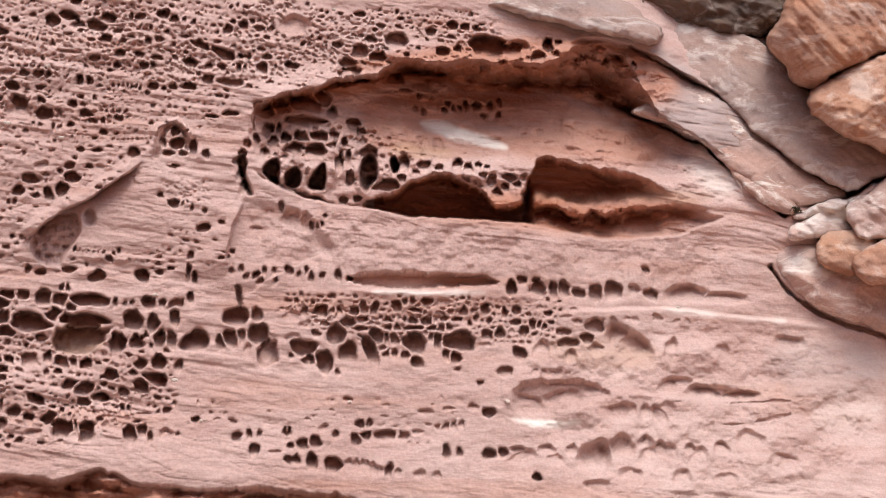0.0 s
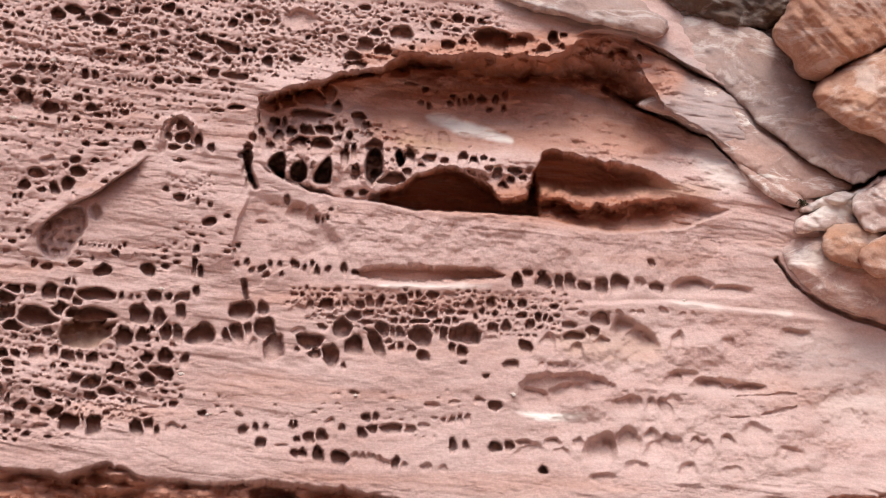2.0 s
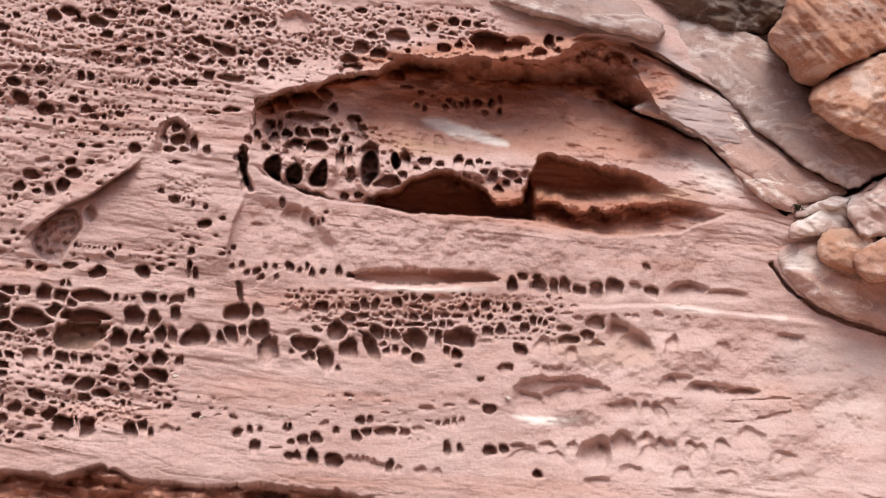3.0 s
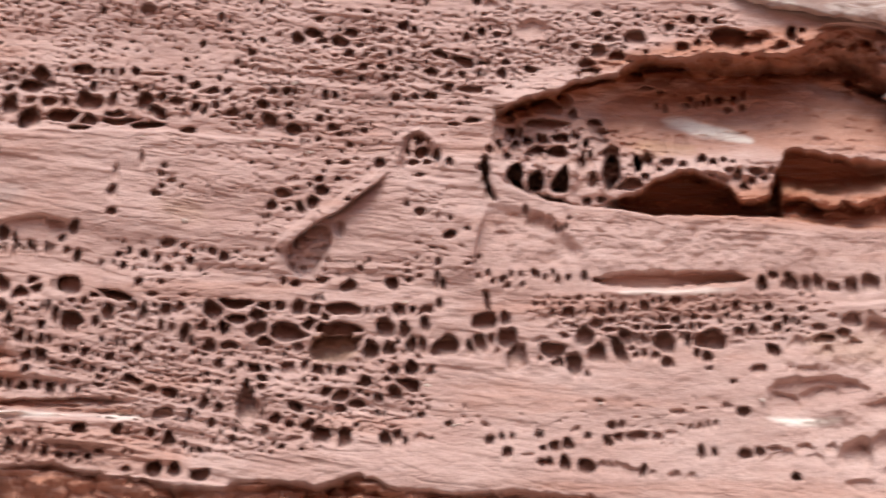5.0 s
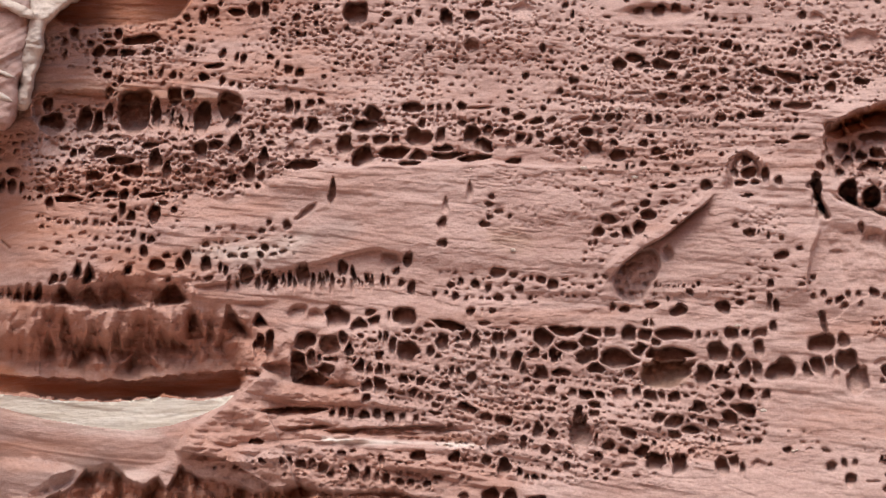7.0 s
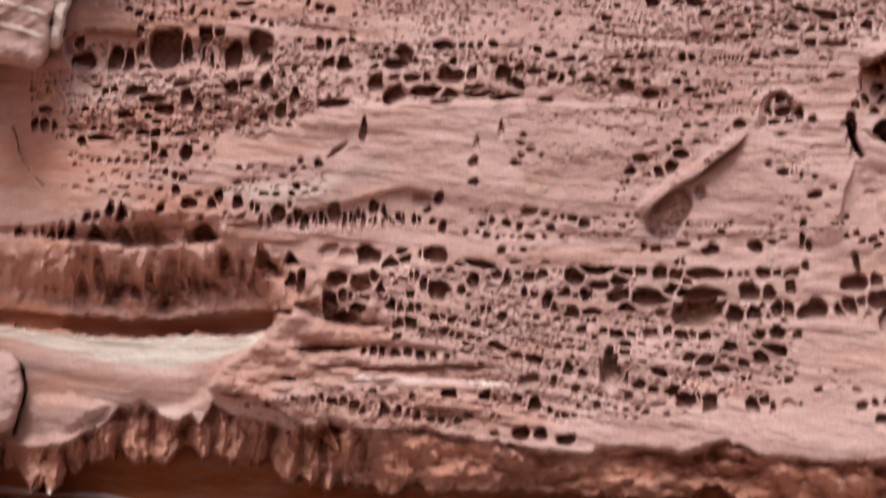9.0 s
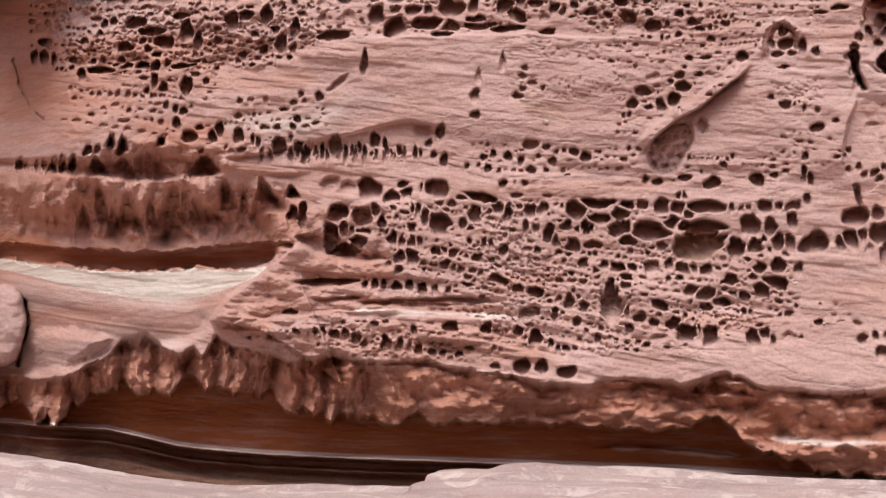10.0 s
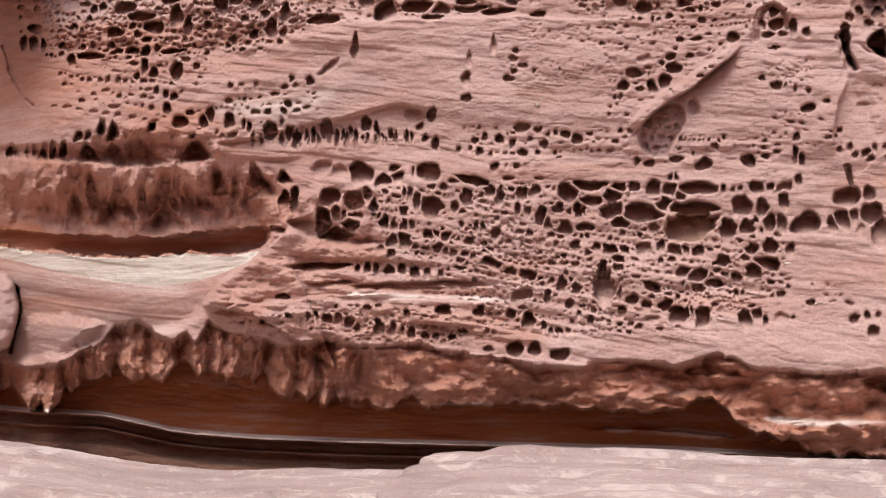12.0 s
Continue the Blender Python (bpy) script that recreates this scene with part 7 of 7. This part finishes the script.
def stone(name, outline, mat, label, category, front=0.0, bulge=0.25, seed=1, rough=0.05, beds=0.02, turn=0.5, edge=0.3, facet=0.7, lean=0.0, res=0.011, kind=""):
    """A rock with that outline on the face: a rounded body that stands front metres before the plane and goes back into the cliff."""
    px, pz = rounded(outline, 1)
    xs, zs = np.arange(px.min() - 0.05, px.max() + 0.05, res), np.arange(pz.min() - 0.05, pz.max() + 0.05, res)
    x, z = np.meshgrid(xs, zs)
    d = away(px, pz, x, z, True) + (0.05 + rough * 0.5) * fbm(x * 4, z * 4, seed + 90, 5, 0.62)
    along_bed = z + turn * x
    depth = -front - bulge * np.sqrt(np.clip(1 - (1 - np.clip(d / edge, 0, 1)) ** 2, 0, 1))
    chance = np.random.default_rng(seed)
    cx, cz, size = px.mean(), pz.mean(), max(np.ptp(px), np.ptp(pz))
    facets = np.max([a * (x - cx) + b * (z - cz) + c * size for a, b, c in chance.uniform((-0.5, -0.5, -0.12), (0.5, 0.5, 0.02), (7, 3))], 0)
    depth += lean * (z - pz.min()) + facet * facets + rough * 1.6 * fbm(x * 2.2, z * 2.8, seed, 5, 0.6) - rough * 1.2 * np.abs(fbm(x * 3 + 2 * z, along_bed * 5, seed + 60, 4, 0.6)) + beds * fbm(x * 1.2, along_bed * 16, seed + 20, 5, 0.65) + 0.05 * fbm(x * 7, z * 9, seed + 40, 5, 0.65)
    layer = along_bed * 7 + 0.9 * fbm(x * 1.5, z * 1.5, seed + 70, 4, 0.6)
    tier = np.floor(layer).astype(int)
    step = np.random.default_rng(seed + 5).random(400)
    lo, hi = step[(tier + 200) % 400], step[(tier + 201) % 400]
    depth += 1.0 * beds * (lo + (hi - lo) * smooth(layer - tier, 0.42, 0.58) - 0.5)
    joint = np.abs(fbm(x * 0.6 + 0.4 * z, along_bed * 2.4, seed + 80, 5, 0.5))
    depth += 1.6 * max(beds - 0.035, 0.0) * (1 - smooth(joint, 0.0, 0.012))
    depth += 0.9 * smooth(-d, 0.0, 0.03)
    keep = d > -0.035
    k = (FAR + depth) / FAR
    pts = np.stack([x * k, FAR + depth, EYE[2] + (z - EYE[2]) * k], -1)
    quad = keep[:-1, :-1] & keep[1:, :-1] & keep[:-1, 1:] & keep[1:, 1:]
    kk, ii = np.nonzero(quad)
    n = x.shape[1]
    q = np.stack([kk * n + ii, kk * n + ii + 1, (kk + 1) * n + ii + 1, (kk + 1) * n + ii], 1)
    used, idx = np.unique(q, return_inverse=True)
    me = mesh_from(name, pts.reshape(-1, 3)[used].tolist(), idx.reshape(-1, 4).tolist(), mat)
    return tagged(new(name, me), label, category, kind=kind)


stone("boulder", [(4.354, 4.641), (4.400, 4.524), (4.481, 4.450), (4.511, 4.357), (4.615, 4.324), (4.729, 4.347), (4.831, 4.442), (5.027, 4.536), (5.237, 4.616), (5.556, 4.696), (5.585, 5.237), (4.625, 5.156), (4.496, 4.861), (4.399, 4.724)], BOULDER, "big orange-brown sandstone boulder jutting over the slabs", "boulder", 0.16, 0.16, 11, 0.10, 0.012, 0.9, 0.12, 0.9, 0.05)
stone("boulder", [(4.634, 4.269), (4.654, 4.143), (4.731, 4.085), (4.918, 4.000), (5.107, 3.956), (5.203, 3.897), (5.555, 3.865), (5.600, 4.699), (5.236, 4.600), (5.025, 4.504), (4.872, 4.429), (4.743, 4.364)], BOULDER, "angular rust-brown boulder with a whitish upper edge", "boulder", 0.24, 0.14, 17, 0.10, 0.012, -0.5, 0.10, 0.9, 0.1)
stone("rock_slab", [(3.452, 4.489), (3.574, 4.584), (3.637, 4.691), (3.861, 4.732), (4.231, 4.688), (4.417, 4.541), (4.533, 4.382), (4.759, 4.237), (5.051, 4.136), (5.560, 3.965), (5.549, 3.764), (5.195, 3.746), (4.922, 3.606), (4.695, 3.712), (4.492, 3.835), (4.289, 3.948), (4.161, 4.058), (4.031, 4.223), (3.791, 4.348)], SLAB, "broad smooth grey-pink slab with a white-crusted lower edge", "rock slab", -0.02, 0.06, 23, 0.05, 0.016, 0.6, 0.10, 0.12, 0.40)
stone("rock_slab", [(3.325, 4.085), (3.545, 4.176), (3.749, 4.282), (3.890, 4.276), (4.042, 4.184), (4.148, 4.034), (4.289, 3.933), (4.491, 3.819), (4.736, 3.691), (4.950, 3.592), (4.772, 3.536), (4.479, 3.468), (4.257, 3.582), (4.078, 3.742), (3.880, 3.894), (3.641, 3.996), (3.463, 4.039)], VEINED, "slanting slab streaked with white mineral crust", "rock slab", -0.10, 0.06, 29, 0.05, 0.02, 0.65, 0.08, 0.10, 0.30)
stone("rock_slab", [(4.038, 3.740), (4.159, 3.708), (4.320, 3.631), (4.563, 3.519), (4.527, 3.432), (4.395, 3.441), (4.235, 3.542)], VEINED, "thin cracked slab wedged below the crusted one", "rock slab", -0.06, 0.05, 31, 0.05, 0.03, 0.65, 0.05, 0.2, 0.3)
stone("rock_slab", [(2.303, 4.751), (2.904, 5.010), (3.338, 4.849), (3.496, 4.712), (3.616, 4.658), (3.533, 4.541), (3.373, 4.569), (3.136, 4.606), (2.862, 4.655), (2.513, 4.698)], SLAB, "flat grey weathered slab above the alcove", "rock slab", -0.10, 0.07, 37, 0.06, 0.03, 0.25, 0.08, 0.3, 0.5)
# the shade of the recess here is put into this rock's colour
stone("dark_ledge", [(3.261, 5.040), (4.625, 5.156), (4.569, 4.786), (4.395, 4.628), (4.105, 4.631), (3.860, 4.676), (3.615, 4.626), (3.416, 4.737)], DARK, "rock behind the boulders with its shade put into a dark brown colour", "rock", -0.50, 0.12, 39, 0.2, 0.05, 0.1, 0.1)
stone("folded_rock", [(4.307, 3.146), (4.371, 3.218), (4.554, 3.279), (4.783, 3.304), (5.006, 3.150), (5.470, 3.090), (5.442, 2.570), (5.109, 2.654), (4.863, 2.738), (4.619, 2.830), (4.444, 2.961)], FOLDED, "rounded cream-pink tongue of rock with white rims", "rock", 0.04, 0.12, 43, 0.06, 0.02, 0.4, 0.12, 0.35, 0.25)
stone("folded_rock", [(4.439, 3.274), (4.475, 3.368), (4.643, 3.453), (4.898, 3.550), (5.063, 3.456), (5.015, 3.337), (4.720, 3.286), (4.491, 3.238)], FOLDED, "pinkish layered rock with pale creases", "rock", 0.0, 0.07, 47, 0.10, 0.06, 0.35, 0.03, 0.5, 0.3)
stone("folded_rock", [(4.667, 3.206), (4.729, 3.302), (4.890, 3.355), (5.142, 3.350), (5.135, 3.194), (4.959, 3.040), (4.835, 3.051), (4.692, 3.107)], BOULDER, "smooth reddish knob of rock in the fold", "rock", 0.12, 0.08, 53, 0.07, 0.01, 0.2, 0.08, 0.4, 0.2)
stone("folded_rock", [(4.897, 3.535), (5.027, 3.596), (5.159, 3.697), (5.551, 3.804), (5.526, 3.327), (5.140, 3.311), (5.012, 3.267), (4.915, 3.372)], FOLDED, "smooth orange-pink block above the fold", "rock", 0.10, 0.08, 59, 0.10, 0.03, 0.5, 0.05, 0.6, 0.2)
stone("folded_rock", [(4.930, 3.140), (5.030, 3.205), (5.270, 3.356), (5.528, 3.367), (5.506, 2.974), (5.210, 2.995), (4.979, 3.010)], BOULDER, "rough rust-pink block over the tongue", "rock", 0.30, 0.10, 63, 0.08, 0.02, 0.3, 0.07, 0.5, 0.1)
stone("rock_slab", [(4.478, 3.453), (4.730, 3.527), (4.950, 3.584), (5.194, 3.730), (5.551, 3.804), (5.541, 3.605), (5.153, 3.570), (4.896, 3.503), (4.642, 3.414), (4.496, 3.384)], FOLDED, "cream-grey slab wedged in the corner", "rock slab", 0.05, 0.06, 61, 0.09, 0.06, 0.4, 0.03, 0.4, 0.3)
block = stone("veined_block", [(-5.266, 5.493), (-4.298, 5.349), (-4.309, 4.945), (-4.339, 4.747), (-4.377, 4.550), (-4.390, 4.354), (-4.384, 4.255), (-4.437, 4.183), (-4.518, 4.195), (-5.186, 4.391)], ROCK_PLAIN, "pink block edged by a thick cream vein", "rock", 0.12, 0.12, 67, 0.06, 0.04, -0.5, 0.08, 0.4)
vein = stone("vein", [(-3.809, 5.318), (-3.960, 5.086), (-4.118, 5.023), (-4.212, 4.948), (-4.232, 4.861), (-4.262, 4.663), (-4.285, 4.506), (-4.309, 4.342), (-4.364, 4.329), (-4.407, 4.362), (-4.385, 4.551), (-4.376, 4.689), (-4.341, 4.787), (-4.326, 4.946), (-4.318, 5.107), (-4.315, 5.350)], CREAM, "thick cream mineral vein", "", 0.10, 0.05, 68, 0.08, 0.02, 0.2, 0.03, 0.3, res=0.008)
vein.parent = block
for bit in ([(-4.806, 4.893), (-4.555, 4.819), (-4.387, 4.742), (-4.368, 4.693), (-4.469, 4.746), (-4.801, 4.812)], [(-4.825, 5.178), (-4.532, 5.128), (-4.320, 5.002), (-4.310, 4.961), (-4.529, 5.071), (-4.821, 5.120)], [(-4.794, 4.691), (-4.544, 4.630), (-4.393, 4.559), (-4.400, 4.528), (-4.541, 4.582), (-4.790, 4.643)], [(-4.783, 4.531), (-4.534, 4.471), (-4.408, 4.394), (-4.415, 4.363), (-4.532, 4.423), (-4.781, 4.491)]):
    vein = stone("vein", bit, CREAM, "thin cream vein across the block", "", 0.20, 0.03, 69, 0.05, 0.01, 0.2, 0.03, 0.0, res=0.008)
    vein.parent = block
stone("rounded_block", [(-5.287, 2.288), (-4.639, 2.288), (-4.518, 2.234), (-4.459, 2.112), (-4.455, 1.982), (-4.506, 1.817), (-4.622, 1.733), (-5.266, 1.726)], ROCK_PLAIN, "rounded pinkish block split off by a joint", "rock", -0.10, 0.10, 71, 0.05, 0.03, 0.1, 0.12, 0.2, 0.2)

# ---- small things ----
def on_face(x, z):
    """A place on the sheet, from its plane coordinates."""
    k, i = int((z - ZS[0]) / STEP), int((x - XS[0]) / STEP)
    return Vector((PX[k, i], PY[k, i], PZ[k, i]))


def chip(x, z, size, seed):
    """A bright angular chip of quartz stuck in the rock."""
    chance = np.random.default_rng(seed)
    bm = bmesh.new()
    bmesh.ops.create_icosphere(bm, subdivisions=1, radius=size)
    for v in bm.verts:
        v.co = Vector((v.co.x * chance.uniform(0.7, 1.5), v.co.y * chance.uniform(0.5, 0.9), v.co.z * chance.uniform(0.5, 1.0)))
    me = bpy.data.meshes.new("quartz_chip")
    bm.to_mesh(me)
    bm.free()
    me.materials.append(CREAM)
    ob = tagged(new("quartz_chip", me), "small whitish quartz chip set in the rock", "stone", "quartz chips in the face")
    ob.location = on_face(x, z) + Vector((0, -0.4 * size, 0))
    return ob


CHIPS = [(-1.306, 3.794), (-1.070, 3.477), (-1.039, 3.263), (-4.341, 3.865), (-3.368, 3.645), (-0.589, 3.766), (0.455, 2.252), (0.603, 2.012), (0.310, 2.762), (-1.409, 2.598), (0.790, 2.819)]
CHIPS += [(-0.375, 4.141), (-0.608, 3.775), (1.365, 4.635), (0.441, 2.250), (0.625, 2.016), (1.504, 2.139), (2.503, 2.155), (1.381, 3.315), (3.665, 2.782), (3.000, 4.736), (1.376, 4.632), (0.268, 4.255), (-0.277, 3.697)]
for seed, (x, z) in enumerate(CHIPS):
    chip(x, z, 0.009 + 0.005 * (seed % 3), seed)


def tuft(x, z, label):
    """A dry tuft of narrow leaves rooted in a crevice."""
    chance = np.random.default_rng(5)
    root = on_face(x, z)
    plant = tagged(new("plant_tuft"), label, "plant")
    plant.location = root
    for side in range(3):
        verts, faces = [], []
        for leaf in range(26):
            a, b, l = chance.uniform(0, 6.283), chance.uniform(0.2, 1.3), chance.uniform(0.04, 0.10)
            tip = Vector((math.cos(a) * math.sin(b), -abs(math.sin(a)) * math.sin(b), math.cos(b) * 0.8)) * l
            wide = Vector((-math.sin(a), math.cos(a), 0.3)) * 0.006
            base = Vector((chance.uniform(-0.06, 0.06), -0.03, chance.uniform(-0.03, 0.03)))
            mid = base + tip * 0.55 + Vector((0, 0, 0.01))
            n = len(verts)
            verts += [tuple(base - wide * 0.4), tuple(base + wide * 0.4), tuple(mid + wide), tuple(base + tip), tuple(mid - wide)]
            faces.append((n, n + 1, n + 2, n + 3, n + 4))
        me = mesh_from("leaf_clump", verts, faces, LEAF)
        ob = new("leaf_clump", me)
        ob.parent = plant
    plant.location = root + Vector((0, -0.16, 0.0))
    plant.scale = (0.6, 0.6, 0.45)
    return plant


LEAF, leaf_tree, leaf_bsdf = nodes_of("dry_leaf")
leaf_tree.links.new(ramp(leaf_tree, noise_node(leaf_tree, stretched(leaf_tree, 1, 1, 1), 30), [(0.3, (0.03, 0.03, 0.014)), (0.55, (0.06, 0.058, 0.025)), (0.75, (0.14, 0.11, 0.06))]), leaf_bsdf.inputs["Base Color"])
leaf_bsdf.inputs["Roughness"].default_value = 0.7
tuft(*(4.444, 3.428), "small dry olive-green tuft growing in the rock corner")

# ---- ledges in front of the undercut ----
TOPS = []


def bench(name, crest, far, near, slope, mat, label, seed, nose=None):
    """A bench of bedded rock that climbs to its crest before the undercut and breaks off behind it. nose: where its end is worn round."""
    cx, cz = np.array(crest).T
    xs, ys = np.arange(cx.min() + 0.02, min(cx.max(), 5.2), 0.016), np.arange(near, far + 0.4, 0.016)
    x, y = np.meshgrid(xs, ys)
    top = np.interp(x, cx, cz) + 0.012 * fbm(x * 6, x * 0 + 0.5, seed, 4, 0.6)
    back = far + 0.10 * fbm(x * 1.3, x * 0 + 0.2, seed + 1, 4, 0.6) - y
    flow = y * 2.6 + 0.12 * x + 1.3 * fbm(x * 0.45, y * 1.1, seed + 3, 4, 0.55)
    stair = np.floor(flow) + smooth(flow % 1, 0.0, 0.07) - flow
    z = top - slope * np.maximum(back, 0) + 0.028 * stair * smooth(back, 0.05, 0.3)
    fade = smooth(back, 0.0, 0.25)
    z += fade * (0.05 * fbm(x * 0.8, y * 1.6, seed + 7, 4) + 0.022 * fbm(x * 2.2, y * 11, seed + 9, 5, 0.6)) + 0.006 * fbm(x * 14, y * 20, seed + 10, 3)
    split = np.abs(fbm(x * 0.5, y * 3.4 + 0.3 * x, seed + 11, 4, 0.55))
    z -= fade * 0.05 * (1 - smooth(split, 0.0, 0.012))
    chip_line = np.abs(fbm(x * 1.4 + 3, y * 7 + 0.6 * x, seed + 15, 3, 0.5))
    z -= fade * 0.03 * (1 - smooth(chip_line, 0.0, 0.02)) * smooth(fbm(x * 1.1, y * 2, seed + 17, 3), 0.02, 0.12)
    z -= 0.03 * smooth(-back, -0.06, 0.0) + 0.9 * smooth(-back, 0.0, 0.25)
    if nose is not None:
        out = nose + 0.22 * fbm(y * 2.5, y * 0 + 0.4, seed + 13, 4, 0.6) + 0.10 * (far - y) - x
        z -= 0.9 * smooth(out, -0.02, 0.06)
    foot = smooth(np.minimum(y - near, np.minimum(x - xs[0], xs[-1] - x)), 0.25, 0.02)
    z = z + (-0.15 - z) * foot    # the outer sides go down to the ground
    n = x.shape[1]
    pts = np.stack([x, y, z], -1).reshape(-1, 3)
    TOPS.append(pts)
    whole = tagged(new(name), label, "rock ledge")
    course = np.clip(np.floor((flow[:-1, :-1] - flow.min()) / 2), 0, 5)
    for level in np.unique(course):
        kk, ii = np.nonzero(course == level)
        quads = np.stack([kk * n + ii, kk * n + ii + 1, (kk + 1) * n + ii + 1, (kk + 1) * n + ii], 1)
        used, idx = np.unique(quads, return_inverse=True)
        new("bed", mesh_from("bed", pts[used].tolist(), idx.reshape(-1, 4).tolist(), mat)).parent = whole
    return whole


bench("ledge", [(-6.062, 1.307), (-4.469, 1.213), (-4.238, 1.186), (-3.895, 1.134), (-3.595, 1.087), (-3.335, 1.057), (-2.969, 1.032), (-2.680, 1.037), (-2.394, 1.049), (-2.182, 1.041), (-1.971, 1.042), (-1.556, 1.032), (-0.878, 1.017), (0.948, 0.992), (1.954, 1.001)], 8.8, 5.2, 0.10, LEDGE, "pale pink flat rock ledge below the undercut", 81)
bench("ledge_slab", [(-1.871, 0.990), (-1.796, 1.055), (-1.763, 1.095), (-1.709, 1.128), (-1.629, 1.154), (-1.462, 1.165), (-1.310, 1.165), (-1.218, 1.195), (-1.041, 1.205), (-0.847, 1.190), (-0.430, 1.192), (-0.209, 1.180), (0.103, 1.153), (0.411, 1.143), (0.919, 1.130), (1.891, 1.127), (4.582, 1.100)], 8.5, 5.2, 0.085, LEDGE, "upper slab of pale pink rock lying on the ledge", 87, [(-1.783, 1.088)][0][0])


def on_ledge(x, z):
    """The place on the ledges in line with plane coordinates, for things that lie on them."""
    tops = np.concatenate(TOPS)
    k = (1.05 - EYE[2]) / (z - EYE[2])
    for _ in range(6):
        at = np.array((x * k, FAR * k))
        near = tops[np.hypot(tops[:, 0] - at[0], tops[:, 1] - at[1]) < 0.05]
        k = (near[:, 2].max() - EYE[2]) / (z - EYE[2]) if len(near) else k
    return Vector((x * k, FAR * k, EYE[2] + (z - EYE[2]) * k))


def twig(a, b, mat):
    """A dry bent stick lying on the rock, thinner at one end, with a side shoot."""
    start, end = on_ledge(*a), on_ledge(*b)
    stick = tagged(new("twig"), "dry dark twig lying on the pale ledge", "twig")
    stick.location = start
    run = end - start
    for name, p0, p1, r0, r1 in (("stem", Vector((0, 0, 0.012)), run + Vector((0, 0, 0.02)), 0.007, 0.003), ("side_shoot", run * 0.55 + Vector((0, 0, 0.018)), run * 0.8 + Vector((0.02, -0.05, 0.04)), 0.004, 0.002)):
        curve = bpy.data.curves.new(name, "CURVE")
        curve.dimensions, curve.bevel_depth, curve.bevel_resolution = "3D", 1.0, 2
        line = curve.splines.new("POLY")
        line.points.add(5)
        for i, p in enumerate(line.points):
            f = i / 5
            q = p0.lerp(p1, f) + Vector((0.004 * math.sin(9 * f), 0.006 * math.sin(7 * f + 1), 0.004 * math.sin(5 * f)))
            p.co, p.radius = (*q, 1), r0 + (r1 - r0) * f
        curve.materials.append(mat)
        ob = new(name, curve)
        ob.parent = stick
    return stick


twig(*[(-4.470, 0.996), (-4.359, 1.077)], DARK)
for seed, spot in enumerate([(-2.305, 0.946), (-2.244, 0.961), (-3.699, 0.927)]):
    pebble = chip(0.0, 2.0, 0.016 - 0.003 * seed, 50 + seed)
    pebble.name = "pebble"
    pebble.location = on_ledge(*spot) + Vector((0, 0, 0.006))
    tagged(pebble, "small whitish pebble lying on the pale ledge", "stone", "pebbles on the ledge")

# ---- the rest of the cliff round the face, and the ground ----
xs, zs = np.linspace(-26, 26, 131), np.linspace(-0.6, 11, 59)
x, z = np.meshgrid(xs, zs)
inner = smooth(np.minimum(np.minimum(x + 5.5, 6.2 - x), np.minimum(z - 0.2, 5.9 - z)), -0.3, 0.5)
y = FAR + 0.1 + 1.8 * inner + 0.9 * fbm(x * 0.25, z * 0.4, 101, 4) + 0.25 * fbm(x * 0.8, z * 2.5, 103, 3) - 0.04 * (z - 3)
y += 6.0 * smooth(z, 9.5, 11.0) + 1.2 * (1 - smooth(z, 0.3, 1.3))
n = x.shape[1]
kk, ii = np.nonzero(np.ones((x.shape[0] - 1, n - 1), bool))
quads = np.stack([kk * n + ii, kk * n + ii + 1, (kk + 1) * n + ii + 1, (kk + 1) * n + ii], 1)
tagged(new("backdrop", mesh_from("backdrop", np.stack([x, y, z], -1).reshape(-1, 3).tolist(), quads.tolist(), BOULDER)), "plain red cliff that runs on round the honeycombed face", "cliff", kind="structure")

g = np.concatenate([-np.geomspace(600, 8, 22), np.linspace(-7, 7, 29), np.geomspace(8, 600, 22)])
x, y = np.meshgrid(g, g)
z = 0.12 * fbm(x * 0.4 + 50, y * 0.4 + 50, 111, 4) - 0.02
n = x.shape[1]
kk, ii = np.nonzero(np.ones((n - 1, n - 1), bool))
quads = np.stack([kk * n + ii, kk * n + ii + 1, (kk + 1) * n + ii + 1, (kk + 1) * n + ii], 1)
tagged(new("ground", mesh_from("ground", np.stack([x, y, z], -1).reshape(-1, 3).tolist(), quads.tolist(), SAND)), "red sandy ground before the cliff", "ground", kind="structure")

# added wall out of view, which blocks the low sky behind the viewer
turns, levels = np.radians(np.linspace(152, 388, 90)), np.linspace(-0.5, 12, 26)
a, z = np.meshgrid(turns, levels)
reach = 15 + 0.28 * z + 2.0 * fbm(a * 4 + 9, z * 0.25, 121, 4) + 0.7 * fbm(a * 9, z * 1.1, 123, 3)
x, y = reach * np.cos(a), -1.0 + reach * np.sin(a)
n = x.shape[1]
kk, ii = np.nonzero(np.ones((x.shape[0] - 1, n - 1), bool))
quads = np.stack([kk * n + ii, (kk + 1) * n + ii, (kk + 1) * n + ii + 1, kk * n + ii + 1], 1)
tagged(new("low_sky_blocker", mesh_from("low_sky_blocker", np.stack([x, y, z], -1).reshape(-1, 3).tolist(), quads.tolist(), BOULDER)), "unseen plain red rock wall added to block the low sky", "cliff", kind="structure")
